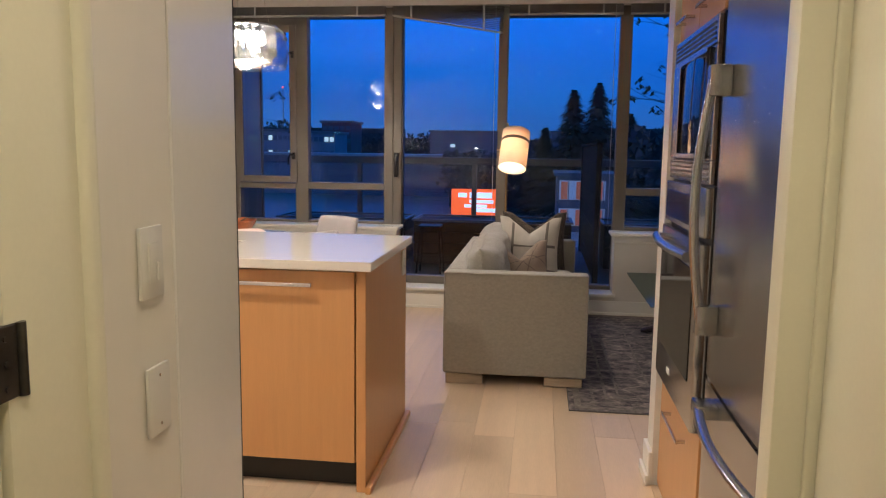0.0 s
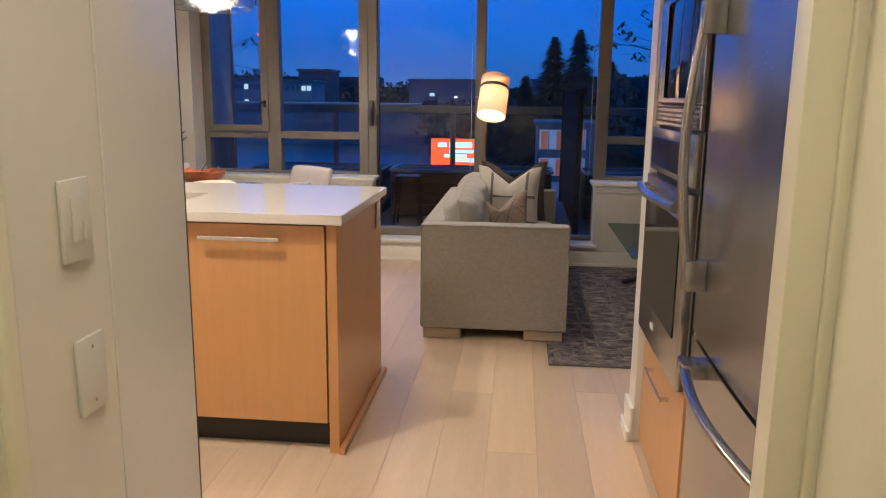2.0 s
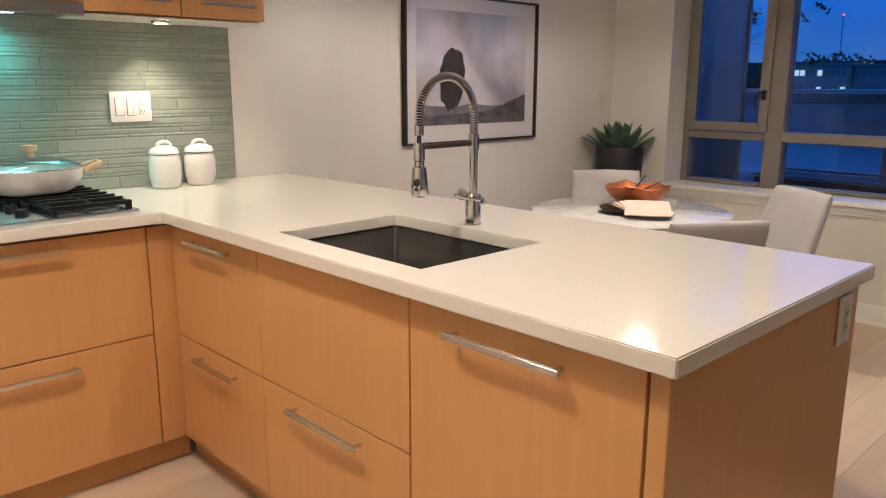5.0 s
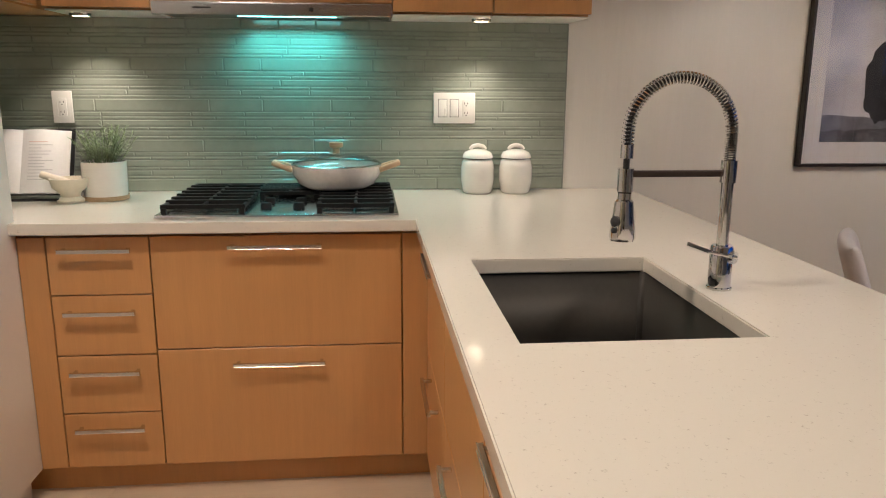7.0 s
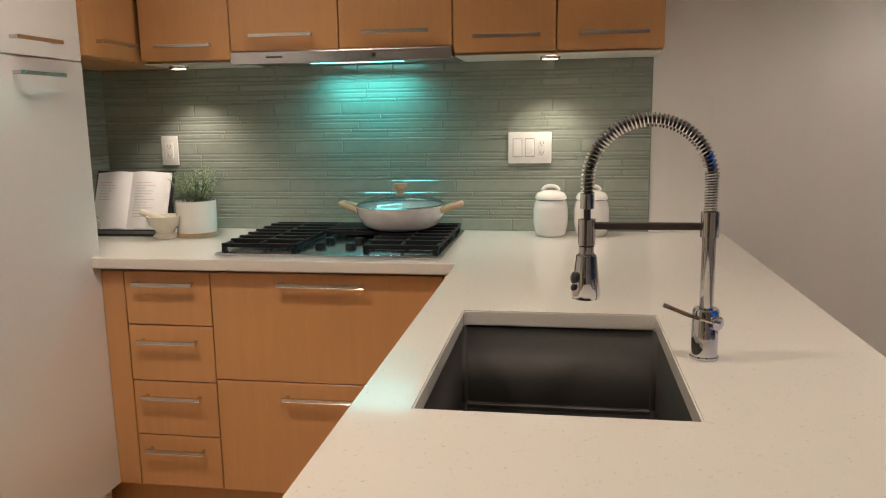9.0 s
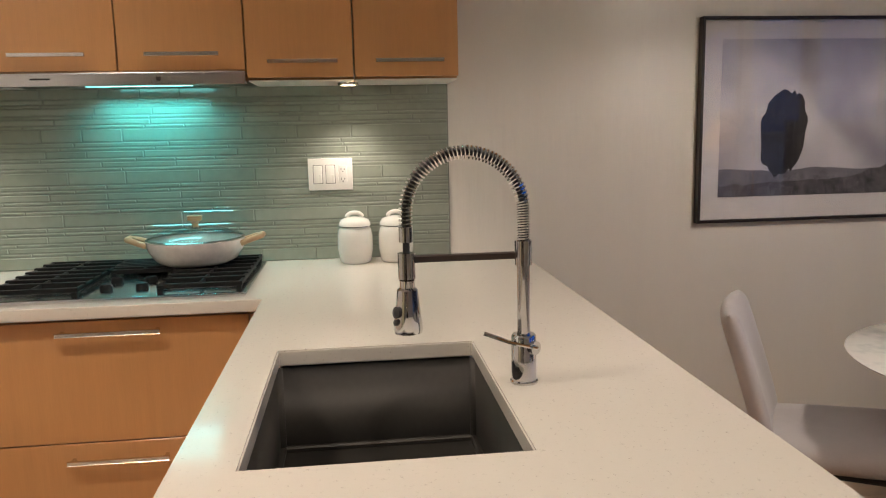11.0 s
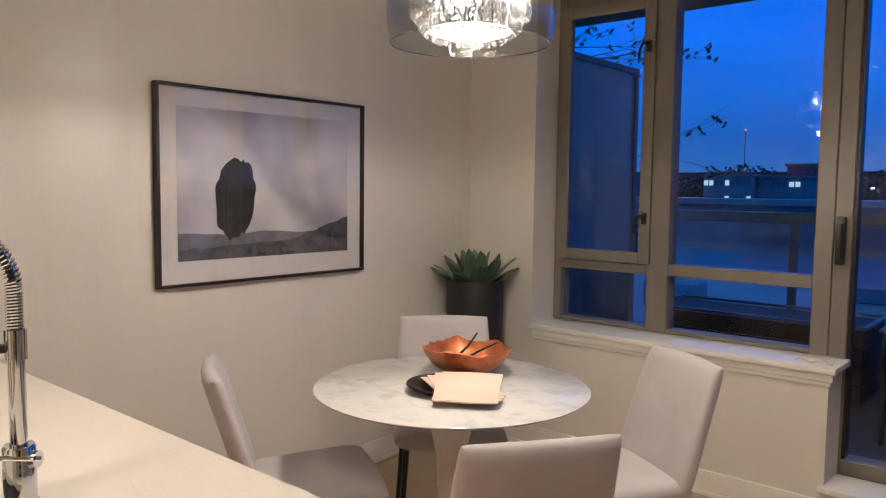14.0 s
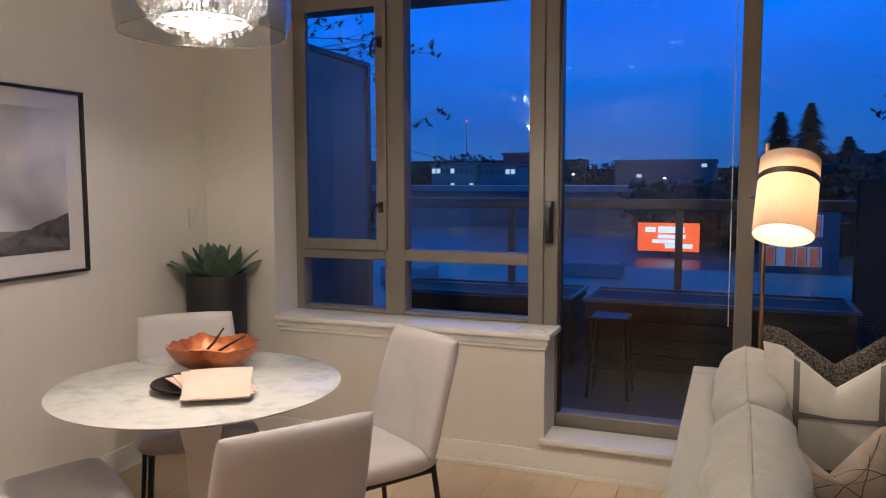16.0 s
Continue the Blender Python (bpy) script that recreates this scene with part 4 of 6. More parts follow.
# tall white cabinets with fronts facing the kitchen
tc_x = [HL - 0.125, -1.43, -2.05, -2.655]
for xa, xb in zip(tc_x[1:], tc_x):
    t = thing("tall_cabinet", ((xa + xb) / 2, 1.72, 0), 0, "tall glossy white kitchen cabinet", "tall cabinet", "tall white cabinets")
    part("body", box(xa + 0.001, xb - 0.001, 1.556, 1.86, 0.0, 2.36), M["lacquer"], t)
    for z0, z1, hz in ((0.10, 1.552, 1.505), (1.556, 2.36, 1.603)):
        f = part("door", box(xa + 0.002, xb - 0.002, 1.884, 1.903, z0, z1, 0.0015), M["lacquer"], t)
        bar_handle((xa + 0.13, 1.903, hz), (xa + 0.33, 1.903, hz), (0, 1, 0), f)
gp = thing("gable_panel", (HL - 0.05, 1.78, 0), 0, "glossy white end panel beside the hall wall", "cabinet panel")
part("panel", box(HL - 0.12, HL + 0.003, 1.642, 1.918, 0, CEIL - 0.002, 0.002), M["lacquer"], gp)
part("edge_band", box(HL - 0.12, HL + 0.0035, 1.9185, 1.921, 0, CEIL - 0.002), M["slot"], gp, "dark edge band")

# cooktop
ck = thing("gas_cooktop", (-2.97, 2.69, CZ1), 0, "stainless gas cooktop with black cast-iron grates", "cooktop")
KX0, KX1, KY0, KY1 = -3.215, -2.655, 2.312, 3.068
part("tray", box(KX0, KX1, KY0, KY1, CZ1 + 0.001, CZ1 + 0.014, 0.006, 2), M["steel"], ck, "", True)
for gy0, gy1 in ((2.325, 2.585), (2.592, 2.80), (2.807, 3.055)):
    bm = None
    gx0 = KX0 + 0.02
    gx1 = KX1 - 0.035 if gy0 < 2.59 or gy0 > 2.80 else KX0 + 0.24
    z = 0.962
    for x in (gx0, gx1):
        bm = box(x - 0.006, x + 0.006, gy0, gy1, z - 0.014, z, 0.002, bm=bm)
    for y in (gy0 + 0.006, gy1 - 0.006):
        box(gx0, gx1, y - 0.006, y + 0.006, z - 0.014, z - 0.002, 0.002, bm=bm)
    for k in range(1, 7):
        x = gx0 + (gx1 - gx0) * k / 7
        box(x - 0.0075, x + 0.0075, gy0, gy1, z - 0.018, z + 0.004, 0.002, bm=bm)
    box(gx0, gx1, (gy0 + gy1) / 2 - 0.005, (gy0 + gy1) / 2 + 0.005, z - 0.012, z + 0.001, 0.002, bm=bm)
    for x in (gx0, gx1):
        for y in (gy0 + 0.01, gy1 - 0.01):
            box(x - 0.008, x + 0.008, y - 0.008, y + 0.008, CZ1 + 0.013, z - 0.012, bm=bm)
    part("grate", bm, M["iron"], ck)
for x, y, r in ((-3.08, 2.455, 0.045), (-2.84, 2.455, 0.04), (-3.08, 2.695, 0.05), (-3.08, 2.93, 0.04), (-2.84, 2.93, 0.045)):
    part("burner", lathe([(r, CZ1 + 0.013), (r, CZ1 + 0.024), (r * 0.8, CZ1 + 0.026), (r * 0.78, CZ1 + 0.032), (0.0, CZ1 + 0.033)], (x, y, 0), 24, cap=False), M["iron"], ck, "", True)
for x, y in ((-2.875, 2.640), (-2.875, 2.745), (-2.765, 2.640), (-2.765, 2.745)):
    part("knob", lathe([(0.019, CZ1 + 0.013), (0.018, CZ1 + 0.030), (0.015, CZ1 + 0.034), (0.0, CZ1 + 0.0345)], (x, y, 0), 20, cap=False), M["iron"], ck, "", True)

# fridge and oven tower
FRX = 0.340
fr = thing("refrigerator", (0.75, 2.19, 0), 0, "stainless bottom-freezer refrigerator with curved handles", "refrigerator")
part("body", box(FRX + 0.075, 1.14, 1.68, 2.62, 0.02, 2.10), M["black_plastic"], fr)


def bowed_door(z0, z1):
    own = bmesh.new()
    n = 14
    y0, y1 = 1.69, 2.628
    cols = []
    for i in range(n + 1):
        u = i / n
        bow = 0.010 * (1 - (2 * u - 1) ** 2)
        y = y0 + (y1 - y0) * u
        cols.append([own.verts.new(p) for p in ((FRX + 0.02 - bow, y, z0), (FRX + 0.02 - bow, y, z1), (FRX + 0.072, y, z1), (FRX + 0.072, y, z0))])
    for a, b in zip(cols, cols[1:]):
        for k in range(4):
            own.faces.new((a[k], b[k], b[(k + 1) % 4], a[(k + 1) % 4]))
    own.faces.new(cols[0]); own.faces.new(cols[-1][::-1])
    return own


d = part("fridge_door", bowed_door(0.702, 2.09), M["fridge_steel"], fr, "", True)
bm = tube(arc((FRX - 0.026, 2.525, 0.86), (FRX - 0.026, 2.525, 1.555), (-0.034, 0, 0), 20), 0.0135, 12)
for z in (0.882, 1.532):
    box(FRX - 0.042, FRX + 0.016, 2.503, 2.547, z - 0.042, z + 0.042, 0.008, 2, bm=bm)
part("handle", bm, M["fridge_steel"], d, "bowed steel handle", True)
d = part("freezer_door", bowed_door(0.06, 0.688), M["fridge_steel"], fr, "", True)
bm = tube(arc((FRX - 0.026, 1.80, 0.645), (FRX - 0.026, 2.50, 0.645), (-0.034, 0, 0), 20), 0.0135, 12)
for y in (1.825, 2.475):
    box(FRX - 0.042, FRX + 0.016, y - 0.042, y + 0.042, 0.625, 0.665, 0.008, 2, bm=bm)
part("handle", bm, M["fridge_steel"], d, "bowed steel handle", True)

OX, OY0, OY1 = 0.366, 2.70, 3.395
tw = thing("oven_tower", (0.75, 3.2, 0), 0, "maple tower cabinet holding oven and microwave", "tall cabinet")
part("body", box(OX + 0.021, 1.14, OY0 - 0.025, OY1 + 0.008, 0.0, 2.36), M["maple"], tw)
part("side_filler", box(OX + 0.012, OX + 0.020, OY0 - 0.025, OY0 - 0.014, 0.0, 2.36, 0.001), M["lacquer"], tw, "narrow pale filler strip")
f = part("drawer_front", box(OX, OX + 0.019, OY0 - 0.01, OY1, 0.02, 0.478, 0.0015), M["maple"], tw)
bar_handle((OX, 2.885, 0.385), (OX, 3.185, 0.385), (-1, 0, 0), f)
for y0, y1 in ((OY0 - 0.01, 3.046), (3.050, OY1)):
    f = part("upper_door", box(OX, OX + 0.019, y0, y1, 1.748, 2.35, 0.0015), M["maple"], tw)
    bar_handle((OX, y0 + 0.07, 1.800), (OX, y1 - 0.09, 1.800), (-1, 0, 0), f)
ov = thing("wall_oven", (0.6, 3.24, 0.46), 0, "built-in stainless wall oven with a dark glass door", "oven")
part("body", box(OX + 0.004, OX + 0.0205, OY0 - 0.008, OY1 - 0.002, 0.483, 1.243), M["black"], ov)
part("control_panel", box(OX - 0.022, OX + 0.003, OY0 - 0.008, OY1 - 0.004, 1.088, 1.238, 0.006, 2), M["steel"], ov, "", True)
part("display", box(OX - 0.0245, OX - 0.022, OY0 + 0.10, OY1 - 0.03, 1.108, 1.205, 0.001), M["display"], ov, "dark control display")
dr = part("oven_door", box(OX - 0.03, OX + 0.003, OY0 - 0.008, OY1 - 0.004, 0.490, 1.072, 0.008, 2), M["steel"], ov, "", True)
part("door_glass", box(OX - 0.0335, OX - 0.030, OY0 + 0.07, OY1 - 0.05, 0.630, 0.985, 0.001), M["oven_glass"], dr, "dark oven window")
part("door_badge", box(OX - 0.0325, OX - 0.030, 3.085, 3.135, 0.555, 0.575, 0.001), M["white_bar"], dr, "pale maker's mark")
bm = tube(arc((OX - 0.058, OY0 + 0.03, 1.030), (OX - 0.058, OY1 - 0.06, 1.030), (-0.022, 0, 0), 18), 0.016, 12)
for y in (OY0 + 0.045, OY1 - 0.075):
    tube([(OX - 0.03, y, 1.030), (OX - 0.062, y, 1.030)], 0.013, 10, bm)
part("handle", bm, M["steel"], dr, "thick bowed steel handle", True)
mw = thing("built_in_microwave", (0.6, 3.24, 1.22), 0, "built-in microwave with a stainless vent trim", "microwave")
part("body", box(OX + 0.004, OX + 0.0205, OY0 - 0.008, OY1 - 0.002, 1.245, 1.744), M["black"], mw)
for z0, z1 in ((1.248, 1.318), (1.655, 1.738)):
    part("vent_trim", box(OX - 0.014, OX + 0.003, OY0 - 0.008, OY1 - 0.004, z0, z1, 0.003), M["steel"], mw)
    for k in range(4):
        z = z0 + 0.012 + k * 0.015
        part("vent_slot", box(OX - 0.0162, OX - 0.0138, OY0 + 0.02, OY1 - 0.03, z, z + 0.007), M["slot"], mw)
for y0, y1 in ((OY0 - 0.008, OY0 + 0.05), (OY1 - 0.06, OY1 - 0.004)):
    part("side_trim", box(OX - 0.014, OX + 0.003, y0, y1, 1.320, 1.653, 0.003), M["steel"], mw)
part("door", box(OX - 0.028, OX + 0.003, OY0 + 0.055, OY1 - 0.20, 1.324, 1.650, 0.006, 2), M["oven_glass"], mw, "dark glass door", True)
part("keypad", box(OX - 0.026, OX + 0.003, OY1 - 0.195, OY1 - 0.065, 1.324, 1.650, 0.006, 2), M["steel"], mw, "", True)
for z0, z1 in ((1.324, 1.338), (1.636, 1.650)):
    part("door_frame_bar", box(OX - 0.031, OX - 0.028, OY0 + 0.055, OY1 - 0.20, z0, z1, 0.001), M["steel"], mw)
part("door_frame_bar", box(OX - 0.031, OX - 0.028, OY1 - 0.215, OY1 - 0.20, 1.339, 1.635, 0.001), M["steel"], mw)


# ---------------------------------------------------------------- things on the counter


def pad(base, h, nu=16, nv=16, p=8, corner=0.10, puff=0.5):
    """A closed upholstered slab: base(u, v) gives a point and a normal for u, v in -1..1; h is half its thickness."""
    own = bmesh.new()
    us = [math.sin(math.pi / 2 * (2 * i / nu - 1)) for i in range(nu + 1)]
    vs = [math.sin(math.pi / 2 * (2 * j / nv - 1)) for j in range(nv + 1)]
    front, rear = {}, {}
    for i, u in enumerate(us):
        for j, v in enumerate(vs):
            uu, vv = u * (1 - corner * v * v), v * (1 - corner * u * u)
            pt, n = base(uu, vv)
            t = h * max(0.0, (1 - abs(u) ** p) * (1 - abs(v) ** p)) ** puff
            front[i, j] = own.verts.new(Vector(pt) + Vector(n) * t)
            edge = i in (0, nu) or j in (0, nv)
            rear[i, j] = front[i, j] if edge else own.verts.new(Vector(pt) - Vector(n) * t)
    for i in range(nu):
        for j in range(nv):
            own.faces.new((front[i, j], front[i + 1, j], front[i + 1, j + 1], front[i, j + 1]))
            q = (rear[i, j + 1], rear[i + 1, j + 1], rear[i + 1, j], rear[i, j])
            own.faces.new(q)
    return own


for k, py in enumerate((3.395, 3.545)):
    j = thing("lidded_jar", (-3.19, py, CZ1), 0, "white ceramic jar with a looped lid", "jar", "jars on the counter")
    part("body", lathe([(0.0, 0.921), (0.050, 0.921), (0.057, 0.928), (0.064, 0.97), (0.064, 1.02), (0.059, 1.045), (0.052, 1.054)], (-3.19, py, 0), 32), M["ceramic"], j, "", True)
    part("seam", lathe([(0.0525, 1.0535), (0.0545, 1.055), (0.0525, 1.0565)], (-3.19, py, 0), 32, cap=False), M["slot"], j, "dark seam under the lid")
    lid = part("lid", lathe([(0.059, 1.057), (0.058, 1.066), (0.050, 1.079), (0.028, 1.088), (0.0, 1.090)], (-3.19, py, 0), 32, cap=False), M["ceramic"], j, "", True)
    part("loop", tube([(-3.19, py + 0.028 * math.cos(t), 1.088 + 0.016 * math.sin(t)) for t in np.linspace(0, math.pi, 9)], 0.008, 8), M["ceramic"], lid, "", True)

PX, PYC, PZ = -3.03, 2.86, 0.968
pan = thing("braiser_pan", (PX, PYC, PZ), 0, "cream enamel pan with a glass lid on the cooktop", "pan")
part("body", lathe([(0.0, PZ), (0.088, PZ), (0.112, PZ + 0.012), (0.131, PZ + 0.040), (0.136, PZ + 0.068), (0.132, PZ + 0.068), (0.10, PZ + 0.015), (0.0, PZ + 0.008)], (PX, PYC, 0), 40, cap=False), M["enamel"], pan, "", True)
for s in (-1, 1):
    a = [(PX - 0.035, PYC + s * 0.128, PZ + 0.055), (PX - 0.03, PYC + s * 0.16, PZ + 0.066), (PX - 0.015, PYC + s * 0.185, PZ + 0.073), (PX + 0.015, PYC + s * 0.185, PZ + 0.073), (PX + 0.03, PYC + s * 0.16, PZ + 0.066), (PX + 0.035, PYC + s * 0.128, PZ + 0.055)]
    part("handle", tube(a, 0.0085, 10), M["lightwood"], pan, "pale wooden side handle", True)
ld = part("lid", lathe([(0.131, PZ + 0.070), (0.128, PZ + 0.077), (0.09, PZ + 0.093), (0.04, PZ + 0.101), (0.0, PZ + 0.102)], (PX, PYC, 0), 40, cap=False), M["lid_glass"], pan, "clear domed glass lid", True)
part("lid_rim", lathe([(0.134, PZ + 0.068), (0.136, PZ + 0.071), (0.131, PZ + 0.074), (0.128, PZ + 0.070)], (PX, PYC, 0), 40, cap=False), M["nickel"], ld, "steel rim", True)
part("lid_knob", lathe([(0.010, PZ + 0.102), (0.010, PZ + 0.115), (0.020, PZ + 0.120), (0.021, PZ + 0.133), (0.0, PZ + 0.136)], (PX, PYC, 0), 20, cap=False), M["lightwood"], ld, "wooden knob", True)

pan.scale = (1.19, 1.19, 1.20)

HX, HY = -3.10, 2.030
hp = thing("potted_herb", (HX, HY, CZ1), 0, "rosemary in a white ceramic pot on the counter", "potted plant")
pt = part("pot", lathe([(0.0, 0.921), (0.062, 0.921), (0.064, 0.94), (0.066, 1.05), (0.062, 1.05), (0.060, 1.03), (0.0, 1.03)], (HX, HY, 0), 32, cap=False), M["ceramic"], hp, "", True)
part("base_band", lathe([(0.0655, 0.9212), (0.0665, 0.936)], (HX, HY, 0), 32, cap=False), M["lightwood"], pt, "bare clay foot")
part("soil", lathe([(0.0, 1.034), (0.060, 1.032)], (HX, HY, 0), 24, cap=False), M["soil"], hp)
rnd = random.Random(5)
bm = bmesh.new()
for s in range(70):
    a, lean, ln = rnd.uniform(0, 6.28), rnd.uniform(0.05, 0.75), rnd.uniform(0.07, 0.15)
    r0 = rnd.uniform(0, 0.045)
    p0 = Vector((HX + r0 * math.cos(a), HY + r0 * math.sin(a), 1.03))
    d = Vector((math.cos(a) * lean, math.sin(a) * lean, 1)).normalized()
    for k in range(16):
        c = p0 + d * ln * (0.25 + 0.75 * k / 16)
        b2 = rnd.uniform(0, 6.28)
        side = (Vector((math.cos(b2), math.sin(b2), 0.7))).normalized()
        w = side.cross(d).normalized() * 0.0018
        tip = c + side * rnd.uniform(0.014, 0.024)
        m1 = (c + tip) / 2
        bm.faces.new([bm.verts.new(v) for v in (c, m1 + w, tip, m1 - w)])
    tube([p0, p0 + d * ln], 0.0012, 4, bm)
part("foliage", bm, M["herb"], hp, "needle-leaved sprigs")
hp.scale = (1.17, 1.17, 1.06)

mo = thing("mortar_and_pestle", (-3.03, 1.932, CZ1), 0, "small alabaster mortar with its pestle", "mortar")
part("mortar", lathe([(0.0, 0.921), (0.033, 0.921), (0.035, 0.928), (0.024, 0.938), (0.028, 0.95), (0.044, 0.965), (0.050, 0.992), (0.044, 0.992), (0.036, 0.968), (0.0, 0.955)], (-3.03, 1.932, 0), 32, cap=False), M["alabaster"], mo, "", True)
part("pestle", tube([(-3.03, 1.945, 0.968), (-3.03, 1.90, 0.988), (-3.025, 1.862, 1.004)], 0.013, 12, r_end=0.010), M["alabaster"], mo, "", True)
mo.scale = (1.3, 1.3, 1.2)

bk = thing("open_cookbook", (-3.12, 1.76, CZ1), 0, "open cookbook on a black wire stand", "book")
tilt = pose(-3.07, 1.745, 0.945, 0, -22, 0)


def tilted(bm):
    bm.transform(tilt)
    return bm


# page surface: local y across, z up, x towards the room
for s, wdt in ((-1, 0.15), (1, 0.165)):
    own = bmesh.new()
    n = 8
    lo, hi = [], []
    for i in range(n + 1):
        u = i / n
        y = s * wdt * u
        x = 0.004 + 0.016 * math.sin(math.pi * min(1, u * 1.15)) * (1 - u * 0.5)
        lo.append(own.verts.new((x, y, 0.0))); hi.append(own.verts.new((x, y, 0.235 - 0.004 * u)))
    bl_, bh_ = [own.verts.new((-0.002, v.co.y, 0.0)) for v in lo], [own.verts.new((-0.002, v.co.y, v.co.z)) for v in hi]
    for i in range(n):
        own.faces.new((lo[i], lo[i + 1], hi[i + 1], hi[i]))
        own.faces.new((bl_[i + 1], bl_[i], bh_[i], bh_[i + 1]))
        own.faces.new((lo[i], bl_[i], bl_[i + 1], lo[i + 1]))
        own.faces.new((hi[i + 1], bh_[i + 1], bh_[i], hi[i]))
    own.faces.new((lo[n], bl_[n], bh_[n], hi[n]))
    pg = part("page_block", tilted(own), M["paper"], bk, "", True)
    for k in range(13):
        z = 0.185 - k * 0.0115
        if s < 0 and k > 6:
            continue
        y0, y1 = (0.03, 0.03 + 0.085 * (0.75 + 0.25 * math.sin(k * 2.3))) if s > 0 else (-0.125, -0.125 + 0.07 * (0.8 + 0.2 * math.sin(k)))
        part("text_line", tilted(box(0.0195, 0.0205, y0, y1, z, z + 0.0022)), M["ink_red"] if k == 0 else M["ink"], pg)
part("cover", tilted(box(-0.009, -0.003, -0.16, 0.178, -0.004, 0.242, 0.001)), M["black_plastic"], bk)
bm = tube([(-3.01, 1.60, 0.932), (-3.01, 1.92, 0.932)], 0.005, 8)
tube([(-3.01, 1.62, 0.932), (-3.06, 1.62, 0.928), (-3.16, 1.62, 1.12)], 0.004, 8, bm)
tube([(-3.01, 1.90, 0.932), (-3.06, 1.90, 0.928), (-3.16, 1.90, 1.12)], 0.004, 8, bm)
tube([(-3.16, 1.62, 1.12), (-3.26, 1.70, 0.926), (-3.26, 1.84, 0.926), (-3.16, 1.90, 1.12)], 0.004, 8, bm)
part("stand", bm, M["black"], bk, "black wire stand")
bm = None
for k in range(3):
    ring = [(-2.995, 1.655 + (0.030 - 0.008 * k) * math.cos(t), 0.98 + (0.030 - 0.008 * k) * math.sin(t)) for t in np.linspace(0, 2 * math.pi, 17)[:-1]]
    bm = tube(ring, 0.0025, 6, bm, closed=True)
tube([(-2.995, 1.655, 0.95), (-2.995, 1.655, 0.932)], 0.003, 6, bm)
part("page_holder", bm, M["nickel"], bk, "curled steel page holder")

# ---------------------------------------------------------------- dining corner
TX, TY, TZ = -2.168, 5.208, 0.745
tb = thing("round_dining_table", (TX, TY, 0), 0, "round white marble table on a tulip pedestal", "table")
part("tabletop", lathe([(0.0, TZ - 0.022), (0.30, TZ - 0.022), (0.44, TZ - 0.016), (0.462, TZ - 0.006), (0.465, TZ - 0.002), (0.462, TZ), (0.0, TZ)], (TX, TY, 0), 72, cap=False), M["marble"], tb, "veined white marble top", True)
part("pedestal", lathe([(0.0, 0.001), (0.245, 0.001), (0.25, 0.006), (0.20, 0.022), (0.12, 0.05), (0.07, 0.11), (0.048, 0.22), (0.043, 0.36), (0.05, 0.50), (0.075, 0.62), (0.125, 0.70), (0.16, TZ - 0.023), (0.0, TZ - 0.023)], (TX, TY, 0), 48, cap=False), M["tulip"], tb, "", True)

ch = thing("dining_chair", (0, 0, 0), 0, "grey upholstered dining chair with black metal legs", "chair", "chairs round the table")


def back_base(u, v):
    # v up: seat level to the top; leaning back, and hollow across
    z = 0.44 + 0.205 * (v + 1)
    w = 0.215 - 0.018 * (v + 1) / 2
    x = -0.195 - 0.125 * ((v + 1) / 2) ** 1.1 + 0.018 * u * u
    return (x, u * w, z), (1, 0, 0.15)


part("backrest", pad(back_base, 0.029, 20, 20, 14, 0.022), M["chair_fabric"], ch, "", True)


def seat_base(u, v):
    return (u * 0.225 + 0.0, v * (0.215 + 0.012 * u), 0.445 - 0.012 * (1 - v * v) * (1 - u * u) + 0.012 * u), (0, 0, 1)


part("seat", pad(seat_base, 0.045, 18, 18, 9, 0.05), M["chair_fabric"], ch, "", True)
for sy in (-1, 1):
    part("leg", tube([(0.175, sy * 0.17, 0.41), (0.195, sy * 0.195, 0.0)], 0.0125, 8, r_end=0.009), M["black"], ch)
    part("leg", tube([(-0.19, sy * 0.17, 0.52), (-0.205, sy * 0.175, 0.42), (-0.255, sy * 0.20, 0.0)], 0.0125, 8, r_end=0.009), M["black"], ch)
    part("side_rail", tube([(0.175, sy * 0.172, 0.395), (-0.207, sy * 0.175, 0.395)], 0.010, 8), M["black"], ch)
part("cross_rail", tube([(-0.207, -0.175, 0.395), (-0.207, 0.175, 0.395)], 0.010, 8), M["black"], ch)
CHAIRS = [((-1.446, 4.678), (-0.82, 0.57)), ((-1.583, 5.79), (-0.53, -0.85)), ((-2.71, 5.79), (0.70, -0.71)), ((-2.612, 4.555), (0.52, 0.855))]
for k, ((tx, ty), (nx, ny)) in enumerate(CHAIRS):
    m = pose(tx + nx * 0.315, ty + ny * 0.315, 0, 0, 0, math.degrees(math.atan2(ny, nx)))
    if k == 0:
        ch.matrix_basis = m
    else:
        copy_thing(ch, m)

